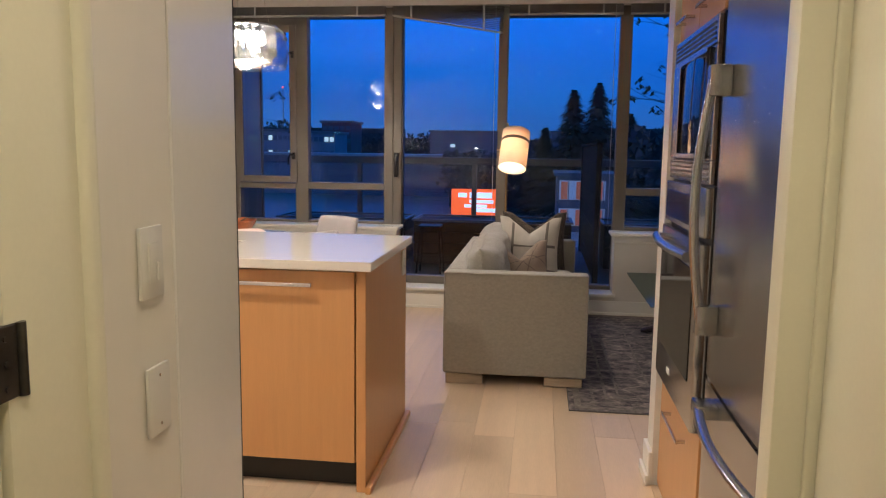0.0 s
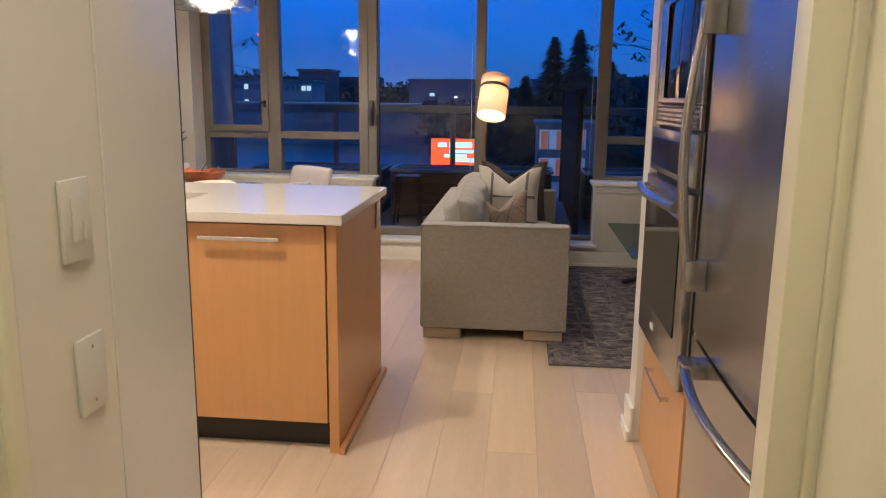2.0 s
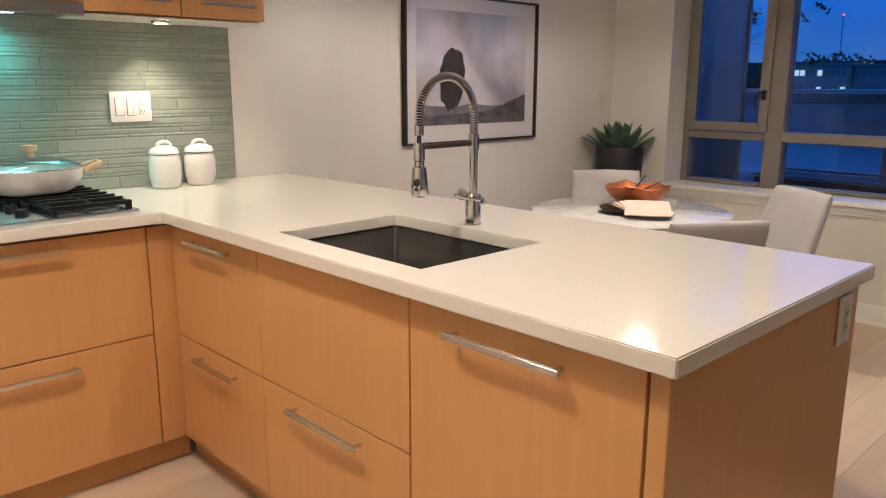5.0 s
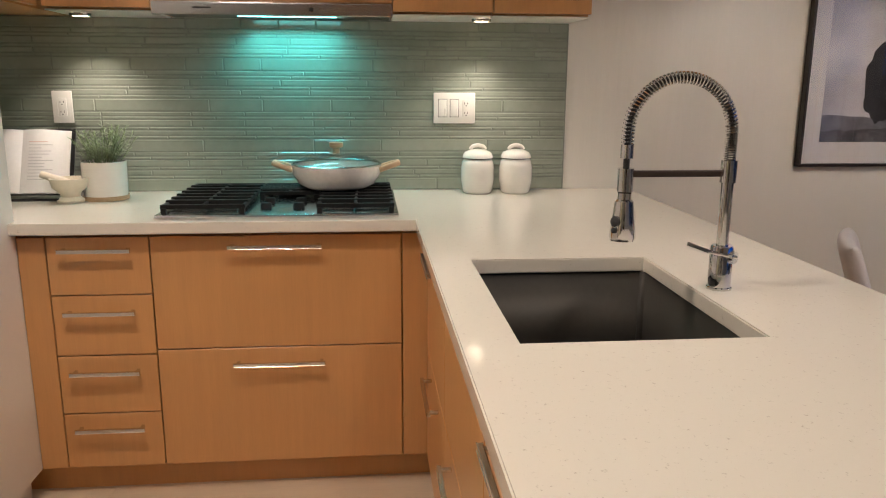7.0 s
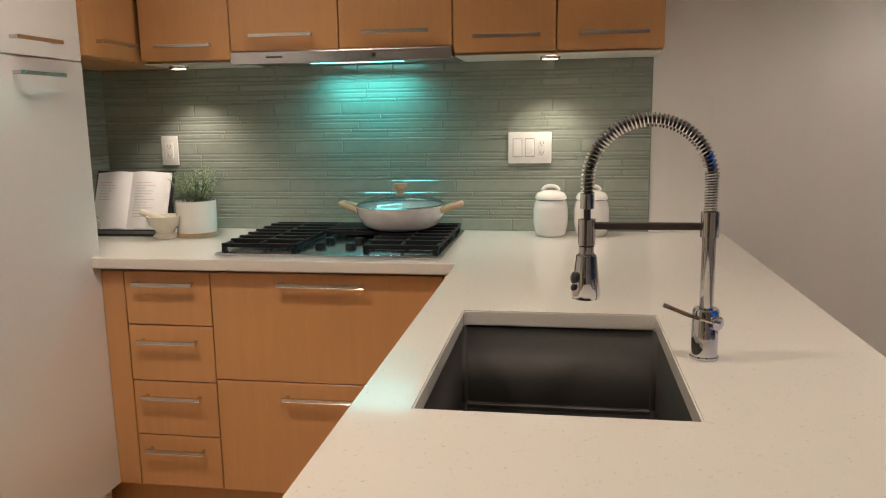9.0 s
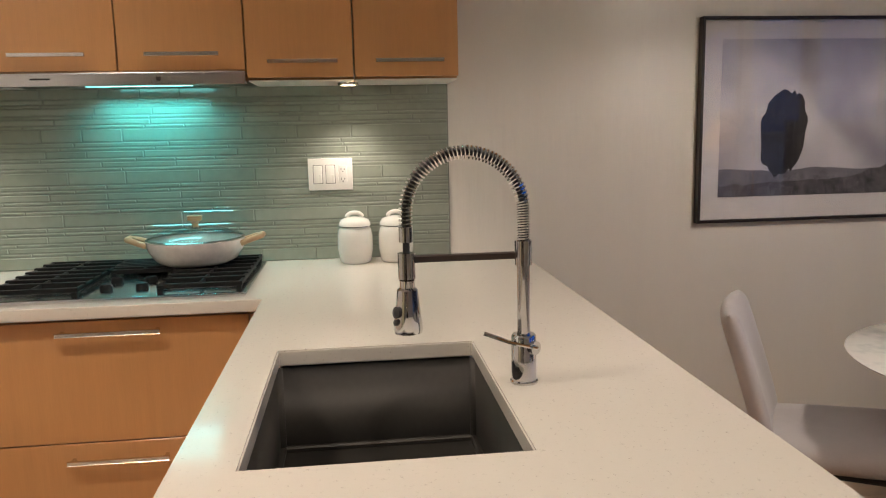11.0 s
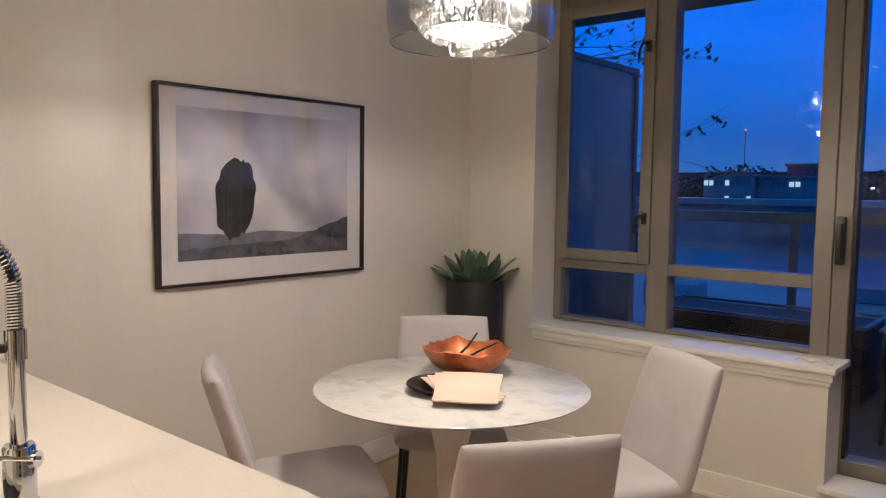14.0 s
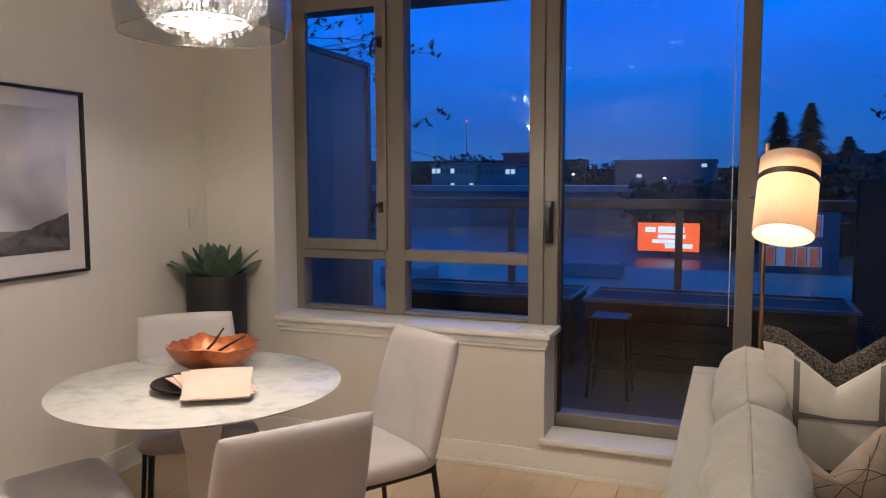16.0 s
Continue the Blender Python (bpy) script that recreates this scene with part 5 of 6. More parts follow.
# bowl, plate and napkins on the table
BXc, BYc = -2.235, 5.37
bw = thing("copper_bowl", (BXc, BYc, TZ), 0, "irregular hammered copper bowl with a torn rim", "bowl")
own = bmesh.new()
seg, prof = 56, [(0.050, 0.001), (0.088, 0.012), (0.128, 0.040), (0.149, 0.072), (0.155, 0.092)]
rings = []
for layer in (0, 1):
    for r, z in (prof if layer == 0 else prof[::-1]):
        ring = []
        for i in range(seg):
            a = 2 * math.pi * i / seg
            wob = noise.noise(Vector((math.cos(a) * 1.6, math.sin(a) * 1.6, 3.0)))
            jag = noise.noise(Vector((math.cos(a) * 6, math.sin(a) * 6, 9.0)))
            f = z / 0.092
            rr = r * (1 + 0.14 * wob * f + 0.05 * jag * f) - 0.005 * layer
            ring.append(own.verts.new((BXc + rr * math.cos(a), BYc + rr * math.sin(a), TZ + 0.002 + z * (1 + 0.20 * wob * f + 0.10 * jag * f) + 0.004 * layer)))
        rings.append(ring)
for a, b in zip(rings, rings[1:]):
    for i in range(seg):
        own.faces.new((a[i], a[(i + 1) % seg], b[(i + 1) % seg], b[i]))
own.faces.new(rings[0][::-1]); own.faces.new(rings[-1])
part("shell", own, M["copper"], bw, "", True)
sv = thing("salad_server", (BXc - 0.01, BYc - 0.02, TZ + 0.03), 0, "dark antler-like salad server with a gilt foot", "serving spoon", "salad servers")
part("handle", tube([(BXc - 0.03, BYc - 0.04, TZ + 0.05), (BXc + 0.01, BYc - 0.01, TZ + 0.10), (BXc + 0.035, BYc + 0.015, TZ + 0.15)], 0.006, 8, r_end=0.003), M["black"], sv)
part("foot", tube([(BXc - 0.065, BYc - 0.06, TZ + 0.030), (BXc - 0.03, BYc - 0.04, TZ + 0.05)], 0.012, 8, r_end=0.007), M["gold"], sv, "gilt end", True)
sv = thing("salad_server", (BXc + 0.02, BYc, TZ + 0.03), 0, "dark antler-like salad server with a gilt foot", "serving spoon", "salad servers")
part("handle", tube([(BXc + 0.005, BYc - 0.055, TZ + 0.05), (BXc + 0.06, BYc - 0.01, TZ + 0.09), (BXc + 0.115, BYc + 0.03, TZ + 0.125)], 0.006, 8, r_end=0.003), M["black"], sv)
part("foot", tube([(BXc - 0.03, BYc - 0.085, TZ + 0.030), (BXc + 0.005, BYc - 0.055, TZ + 0.05)], 0.012, 8, r_end=0.007), M["gold"], sv, "gilt end", True)

NX, NY = -2.06, 5.13
solo("serving_plate", lathe([(0.0, TZ + 0.001), (0.075, TZ + 0.001), (0.105, TZ + 0.014), (0.130, TZ + 0.024), (0.127, TZ + 0.028), (0.10, TZ + 0.020), (0.07, TZ + 0.007), (0.0, TZ + 0.007)], (NX - 0.075, NY + 0.005, 0), 40, cap=False), M["black"], "shallow black plate under folded napkins", "plate", "", True)
nk = thing("folded_napkins", (NX, NY, TZ + 0.03), 0, "stack of folded blush linen napkins", "napkin")
rnd = random.Random(3)
for k in range(4):
    own = bmesh.new()
    n = 10
    rot = radians(-30 - 9 * k)
    G = {}
    for lay in (0, 1):
        for i in range(n + 1):
            for j in range(n + 1):
                u, v = i / n - 0.5, j / n - 0.5
                x, y = u * 0.255, v * 0.20
                zz = TZ + 0.0305 + k * 0.0062 + 0.0035 * lay + 0.0022 * math.sin(5 * u + 2 * k) * math.cos(6 * v + k) - (0.012 + 0.010 * k) * max(0, u - 0.15) * 2
                X = NX + 0.022 * k * 0.6 + x * math.cos(rot) - y * math.sin(rot)
                Y = NY - 0.004 * k + x * math.sin(rot) + y * math.cos(rot)
                G[lay, i, j] = own.verts.new((X, Y, zz))
    for lay in (0, 1):
        for i in range(n):
            for j in range(n):
                own.faces.new([G[lay, a, b] for a, b in ((i, j), (i + 1, j), (i + 1, j + 1), (i, j + 1))])
    for i in range(n):
        for j0 in (0, n):
            own.faces.new([G[0, i, j0], G[0, i + 1, j0], G[1, i + 1, j0], G[1, i, j0]])
            own.faces.new([G[0, j0, i], G[0, j0, i + 1], G[1, j0, i + 1], G[1, j0, i]])
    part("napkin", own, M["napkin"], nk, "", True)
    c = [Vector((NX + 0.022 * k * 0.6 + x * math.cos(rot) - y * math.sin(rot), NY - 0.004 * k + x * math.sin(rot) + y * math.cos(rot), TZ + 0.0325 + k * 0.0062 - (0.012 + 0.010 * k) * 0.7)) for x, y in ((0.1285, -0.098), (0.1285, 0.098))]
    part("hem", tube(c, 0.0018, 5), M["napkin_edge"], nk)

# tall planter with an agave
QX, QY = -3.04, 6.43
ag = thing("potted_agave", (QX, QY, 0), 0, "green agave in a tall charcoal planter", "potted plant")
part("planter", lathe([(0.0, 0.001), (0.128, 0.001), (0.132, 0.01), (0.154, 0.92), (0.152, 0.93), (0.142, 0.93), (0.136, 0.88), (0.0, 0.88)], (QX, QY, 0), 48, cap=False), M["pot_grey"], ag, "", True)
part("soil", lathe([(0.0, 0.89), (0.137, 0.885)], (QX, QY, 0), 32, cap=False), M["soil"], ag)
rnd = random.Random(11)
for k in range(26):
    ring = k / 26
    a = k * 2.39996
    el = radians(88 - 62 * ring ** 0.8)
    ln = 0.200 + 0.03 * ring + rnd.uniform(-0.015, 0.02)
    wd = 0.040 + 0.006 * ring
    own = bmesh.new()
    rows = []
    out = Vector((math.cos(a), math.sin(a), 0))
    side = Vector((-math.sin(a), math.cos(a), 0))
    p = Vector((QX, QY, 0.885)) + out * (0.015 + 0.05 * ring)
    n = 9
    for i in range(n + 1):
        u = i / n
        e2 = el + 0.30 * u * (0.5 - u) * 2
        d = out * math.cos(e2) + Vector((0, 0, 1)) * math.sin(e2)
        up = d.cross(side)
        w = wd * (0.75 + 1.0 * u - 0.3 * u * u) * max(0.02, (1 - u ** 2.6)) ** 0.8
        th = 0.010 * (1 - u) + 0.001
        rows.append([own.verts.new(p + side * s * w + up * o) for s, o in ((-1, -0.006), (-0.5, 0.0), (0, th * 0.5), (0.5, 0.0), (1, -0.006), (0, th * 1.4))])
        p = p + d * (ln / n)
    for r1, r2 in zip(rows, rows[1:]):
        for i in range(6):
            own.faces.new((r1[i], r1[(i + 1) % 6], r2[(i + 1) % 6], r2[i]))
    lf = part("leaf", own, M["agave"], ag, "", True)
    lo_x, lo_y = WEST + 0.004, NORTH - 0.004
    for v in lf.data.vertices:
        v.co.x = max(v.co.x, lo_x - QX)
        v.co.y = min(v.co.y, lo_y - QY)

# framed print
fx = WEST + 0.001
PY0, PY1, PZ0, PZ1 = 4.747, 5.822, 1.007, 1.806
pc = thing("framed_print", (fx, (PY0 + PY1) / 2, (PZ0 + PZ1) / 2), 0, "black and white landscape print in a dark frame", "picture")
for r in ((PY0, PY1, PZ0, PZ0 + 0.012), (PY0, PY1, PZ1 - 0.012, PZ1), (PY0, PY0 + 0.012, PZ0 + 0.012, PZ1 - 0.012), (PY1 - 0.012, PY1, PZ0 + 0.012, PZ1 - 0.012)):
    part("frame_bar", box(fx, fx + 0.035, r[0], r[1], r[2], r[3], 0.0015), M["frame_black"], pc)
part("mount", box(fx + 0.002, fx + 0.014, PY0 + 0.012, PY1 - 0.012, PZ0 + 0.012, PZ1 - 0.012), M["mount"], pc, "off-white mount board")
IY0, IY1, IZ0, IZ1 = 4.838, 5.728, 1.108, 1.722
pr = part("print", box(fx + 0.0142, fx + 0.0152, IY0, IY1, IZ0, IZ1), M["print_sky"], pc, "grey cloudy sky print")


def flat(outline, x, thick=0.0006):
    own = bmesh.new()
    f = own.faces.new([own.verts.new((x, y, z)) for y, z in outline])
    r = bmesh.ops.extrude_face_region(own, geom=[f])
    for v in r["geom"]:
        if isinstance(v, bmesh.types.BMVert):
            v.co.x += thick
    return own


far = [(IY0, IZ0), (IY1, IZ0)] + [(IY1 + (IY0 - IY1) * i / 30, IZ0 + 0.105 + 0.006 * math.sin(i * 0.5) + 0.010 * noise.noise(Vector((i * 0.7, 0, 0)))) for i in range(31)]
part("far_hill", flat(far, fx + 0.0154), M["print_far"], pr, "pale distant hills")
near = [(IY0, IZ0), (IY1, IZ0)]
for i in range(41):
    u = 1 - i / 40
    z = IZ0 + 0.045 + 0.035 * u + 0.085 * max(0, u - 0.62) / 0.38 + 0.012 * noise.noise(Vector((i * 0.5, 4, 0)))
    near.append((IY0 + (IY1 - IY0) * u, z))
part("near_hill", flat(near, fx + 0.0162), M["print_hill"], pr, "dark heather slope")
cxp, czp = 5.095, 1.365
shape = []
for i in range(48):
    a = 2 * math.pi * i / 48
    q, c = math.sin(a), math.cos(a)
    w = 0.094 * (1 - 0.30 * max(0, q) ** 2 - 0.22 * max(0, -q)) * (1 + 0.22 * noise.noise(Vector((c * 3, q * 3, 5))))
    shape.append((cxp + 0.008 + 0.012 * q + math.copysign(abs(c) ** 0.7, c) * w, czp - 0.005 + math.copysign(abs(q) ** 0.7, q) * (0.165 + 0.03 * noise.noise(Vector((c * 4, q * 2, 8))))))
part("dark_shape", flat(shape, fx + 0.0170), M["print_dark"], pr, "plain dark upright shape")
g = part("glazing", box(fx + 0.024, fx + 0.026, PY0 + 0.012, PY1 - 0.012, PZ0 + 0.012, PZ1 - 0.012), M["picture_glass"], pc, "clear picture glass")
g.visible_shadow = False

# pendant
LX, LY = -1.975, 5.04
pd = thing("crystal_pendant", (LX, LY, CEIL), 0, "lit crystal pendant inside a smoked glass drum", "pendant lamp")
part("canopy", lathe([(0.0, CEIL - 0.001), (0.065, CEIL - 0.001), (0.065, CEIL - 0.02), (0.0, CEIL - 0.022)], (LX, LY, 0), 32, cap=False), M["chrome"], pd, "", True)
for k in range(3):
    a = 2.1 * k + 0.4
    part("wire", tube([(LX + 0.03 * math.cos(a), LY + 0.03 * math.sin(a), CEIL - 0.02), (LX + 0.14 * math.cos(a), LY + 0.14 * math.sin(a), 2.085)], 0.0016, 6), M["nickel"], pd)
part("crystal_plate", lathe([(0.0, 2.075), (0.185, 2.075), (0.185, 2.088), (0.0, 2.088)], (LX, LY, 0), 40, cap=False), M["chrome"], pd, "", True)
prof = [(0.193, 2.078), (0.222, 2.058), (0.243, 2.01), (0.250, 1.93), (0.246, 1.87), (0.236, 1.835), (0.233, 1.836), (0.243, 1.87), (0.247, 1.93), (0.240, 2.008), (0.219, 2.055), (0.192, 2.074)]
part("glass_drum", lathe(prof + [prof[0]], (LX, LY, 0), 64, cap=False), M["smoke"], pd, "smoked glass drum", True).visible_shadow = False
part("drum_rim", tube([(LX + 0.2345 * math.cos(t), LY + 0.2345 * math.sin(t), 1.835) for t in np.linspace(0, 2 * math.pi, 65)[:-1]], 0.0025, 6, closed=True), M["crystal"], pd, "bright polished rim")
rnd = random.Random(2)
for ringr, count, z0, z1 in ((0.172, 40, 1.905, 2.074), (0.150, 30, 1.887, 2.074), (0.125, 22, 1.874, 2.074)):
    for k in range(count):
        a = 2 * math.pi * k / count + rnd.uniform(-0.03, 0.03)
        x, y = LX + ringr * math.cos(a), LY + ringr * math.sin(a)
        r = 0.0075
        zz = z0 + rnd.uniform(-0.008, 0.008)
        bm = lathe([(0.001, z1), (r * 0.55, z1 - 0.01), (r * 0.55, zz + 0.055), (r * 0.4, zz + 0.05), (r * 1.35, zz + 0.024), (r * 0.9, zz + 0.006), (0.001, zz)], (x, y, 0), 6, m=None)
        part("crystal", bm, M["crystal"], pd)
for k in range(6):
    a = 2 * math.pi * k / 6
    x, y = LX + 0.065 * math.cos(a), LY + 0.065 * math.sin(a)
    part("bulb", lathe([(0.006, 2.055), (0.008, 2.045), (0.008, 2.020), (0.005, 2.010), (0.001, 2.007)], (x, y, 0), 12), M["bulb"], pd, "glowing bulb", True)
for ringr, count, zc in ((0.146, 36, 1.874), (0.130, 30, 1.860), (0.106, 22, 1.848), (0.072, 14, 1.840), (0.036, 7, 1.836)):
    for k in range(count):
        a = 2 * math.pi * (k + rnd.uniform(-0.2, 0.2)) / count
        bm = lathe([(0.001, zc + 0.008), (0.006, zc + 0.002), (0.0065, zc - 0.002), (0.001, zc - 0.009)], (LX + ringr * math.cos(a), LY + ringr * math.sin(a), 0), 6)
        part("bead", bm, M["crystal"], pd)
part("crystal_dish", lathe([(0.0, 1.850), (0.07, 1.855), (0.123, 1.872), (0.126, 1.870), (0.07, 1.851), (0.0, 1.846)], (LX, LY, 0), 40, cap=False), M["frostglow"], pd, "glowing frosted dish", True)

# ---------------------------------------------------------------- living corner
SFX0, SFX1, SFY0, SFY1 = -0.665, 0.150, 4.605, 6.42
so = thing("sofa", ((SFX0 + SFX1) / 2, (SFY0 + SFY1) / 2, 0), 0, "light grey woven sofa with box arms", "sofa")


def soft_box(x0, x1, y0, y1, z0, z1, b=0.022):
    return box(x0, x1, y0, y1, z0, z1, b, 4)


for y0, y1 in ((SFY0, SFY0 + 0.12), (SFY1 - 0.12, SFY1)):
    ar = part("arm", soft_box(SFX0, SFX1, y0, y1, 0.062, 0.655, 0.016), M["sofa_fabric"], so, "", True)
    ye = y0 if y0 == SFY0 else y1
    e = 0.004
    part("piping", tube([(SFX0 + e, ye, 0.075), (SFX0 + e, ye, 0.648), (SFX1 - e, ye, 0.648), (SFX1 - e, ye, 0.075)], 0.0045, 6), M["sofa_fabric"], ar)
part("back", soft_box(SFX0, SFX0 + 0.12, SFY0 + 0.121, SFY1 - 0.121, 0.062, 0.655, 0.016), M["sofa_fabric"], so, "", True)
part("base", soft_box(SFX0 + 0.121, SFX1 - 0.01, SFY0 + 0.121, SFY1 - 0.121, 0.062, 0.27, 0.012), M["sofa_fabric"], so, "", True)
mid = (SFY0 + SFY1) / 2
for y0, y1 in ((SFY0 + 0.124, mid - 0.003), (mid + 0.003, SFY1 - 0.124)):
    def seat(u, v, y0=y0, y1=y1):
        return ((SFX0 + 0.125 + SFX1) / 2 + u * (SFX1 - SFX0 - 0.125) / 2, (y0 + y1) / 2 + v * (y1 - y0) / 2, 0.355 + 0.01 * (1 - u * u) * (1 - v * v)), (0, 0, 1)
    part("seat_cushion", pad(seat, 0.085, 18, 18, 12, 0.02), M["sofa_fabric"], so, "", True)

    def backc(u, v, y0=y0, y1=y1):
        z = 0.440 + 0.172 * (v + 1)
        return (-0.44 - 0.055 * (v + 1) / 2 + 0.02, (y0 + y1) / 2 + u * (y1 - y0) / 2 * 0.985, z + 0.018 * math.sin(3 * u) - 0.012 * abs(noise.noise(Vector((u * 3 + y0, v * 2, 1))))), (1 + 0.22 * noise.noise(Vector((u * 2.2 + y0 * 3, v * 2.6, 4))), 0, 0.2)
    bc = part("back_cushion", pad(backc, 0.115, 36, 32, 5, 0.05, 0.6), M["sofa_fabric"], so, "", True)
    ring = [(q, -1) for q in np.linspace(-1, 1, 15)[:-1]] + [(1, q) for q in np.linspace(-1, 1, 15)[:-1]] + [(q, 1) for q in np.linspace(1, -1, 15)[:-1]] + [(-1, q) for q in np.linspace(1, -1, 15)[:-1]]
    part("piping", tube([backc(u * (1 - 0.05 * v * v), v * (1 - 0.05 * u * u))[0] for u, v in ring], 0.005, 6, closed=True), M["sofa_fabric"], bc)
for x in (SFX0 + 0.015, SFX1 - 0.235):
    for y in (SFY0 + 0.012, SFY1 - 0.092):
        part("foot", box(x, x + 0.215, y, y + 0.08, 0.009 if x > -0.3 else 0.0005, 0.0615, 0.003), M["foot"], so, "pale wooden block foot")


def throw(name, label, center, w, hgt, yaw, lean, material, thick=0.085, notch=0.0):
    t = thing(name, (0, 0, 0), 0, label, "cushion", "throw cushions on the sofa")

    def b(u, v):
        ear = 1 + 0.07 * (abs(u) * abs(v)) ** 2
        z = v * hgt / 2 * ear
        if notch and v > 0:
            z -= notch * max(0, 1 - abs(u) * 1.35) * v
        return (u * w / 2 * ear, 0, z), (0, 1, 0)
    part("cover", pad(b, thick, 22, 22, 2.2, -0.02, 0.55), material, t, "", True)
    t.matrix_basis = pose(*center, lean, 0, yaw)
    return t, b, thick


def strip(t, b, thick, a, c, r, material, name="stripe"):
    """A woven stripe laid over a cushion's face, from (u, v) a to c, of width r."""
    own = bmesh.new()
    n = 18
    for sgn in (-1,):
        rows = []
        for i in range(n + 1):
            u, v = a[0] + (c[0] - a[0]) * i / n, a[1] + (c[1] - a[1]) * i / n
            du, dv = -(c[1] - a[1]), c[0] - a[0]
            ln = math.hypot(du, dv)
            row = []
            for k in (-1, 0, 1):
                uu, vv = u + du / ln * r * k, v + dv / ln * r * k
                uu, vv = max(-0.995, min(0.995, uu)), max(-0.995, min(0.995, vv))
                pt, nn = b(uu * (1 + 0.02 * vv * vv), vv * (1 + 0.02 * uu * uu))
                h = thick * max(0, (1 - abs(uu) ** 2.2) * (1 - abs(vv) ** 2.2)) ** 0.55
                row.append(own.verts.new(Vector(pt) + Vector(nn) * sgn * (h + 0.0025)))
            rows.append(row)
        for r1, r2 in zip(rows, rows[1:]):
            for k in range(2):
                own.faces.new((r1[k], r1[k + 1], r2[k + 1], r2[k]))
    me = mesh_of(own, name, True)
    ob = new(name, me)
    me.materials.append(material)
    ob.parent = t
    return ob


t, b, th = throw("throw_cushion", "dark tweed throw cushion standing on the sofa", (-0.17, 6.20, 0.640), 0.45, 0.44, 6, -6, M["cushion_tweed"], 0.05, 0.11)
t, b, th = throw("throw_cushion", "cream windowpane-check throw cushion", (-0.205, 5.87, 0.640), 0.41, 0.43, -6, -14, M["cushion_linen"], 0.08, 0.11)
for a, c in (((-1, 0.05), (1, 0.05)), ((-1, -0.75), (1, -0.75)), ((0.62, -1), (0.62, 1)), ((-0.55, -1), (-0.55, 1))):
    strip(t, b, th, a, c, 0.045, M["cushion_stripe"])
t, b, th = throw("throw_cushion", "blush throw cushion with dark stitched lines", (-0.265, 5.42, 0.590), 0.37, 0.31, 12, -24, M["cushion_blush"], 0.07, 0.13)
for a, c in (((-1, 0.5), (0.2, -1)), ((-0.2, 1), (1, -0.1)), ((-1, -0.3), (1, 0.35)), ((-0.6, -1), (0.7, 0.9)), ((0.1, -1), (0.5, 0.7)), ((-0.9, 0.8), (0.9, -0.7))):
    strip(t, b, th, a, c, 0.008, M["thread"], "stitch_line")

rg = thing("area_rug", (0.9, 5.4, 0), 0, "faded grey patterned area rug on the oak floor", "rug")
RX0, RX1, RY0, RY1 = 0.048, 1.95, 4.247, 6.62
part("rug_field", box(RX0, RX1, RY0, RY1, 0.0005, 0.007), M["rug"], rg)
part("edge_binding", tube([(RX0, RY0, 0.004), (RX1, RY0, 0.004), (RX1, RY1, 0.004), (RX0, RY1, 0.004)], 0.004, 6, closed=True), M["rug_fringe"], rg)
for inset, w in ((0.03, 0.035), (0.20, 0.015), (0.27, 0.012), (0.46, 0.012)):
    bm = None
    for x0, x1, y0, y1 in ((RX0 + inset, RX1 - inset, RY0 + inset, RY0 + inset + w), (RX0 + inset, RX1 - inset, RY1 - inset - w, RY1 - inset),
                           (RX0 + inset, RX0 + inset + w, RY0 + inset + w, RY1 - inset - w), (RX1 - inset - w, RX1 - inset, RY0 + inset + w, RY1 - inset - w)):
        bm = box(x0, x1, y0, y1, 0.0072, 0.0079, bm=bm)
    part("border_band", bm, M["rug_band"], rg, "paler woven border band")
bm = None
rnd = random.Random(8)
for k in range(60):
    u = k / 60
    y = RY0 + 0.12 + (RY1 - RY0 - 0.24) * u
    s = rnd.uniform(0.016, 0.028)
    bm = lathe([(s * 0.55, 0.0072), (s * 0.55, 0.0078)], (RX0 + 0.135, y, 0), 6, bm)
    x = RX0 + 0.12 + (RX1 - RX0 - 0.24) * u
    lathe([(s * 0.55, 0.0072), (s * 0.55, 0.0078)], (x, RY0 + 0.135, 0), 6, bm)
tagged(part("border_motif", bm, M["rug_band"], rg, "small faded border motifs"), kind="stuff")

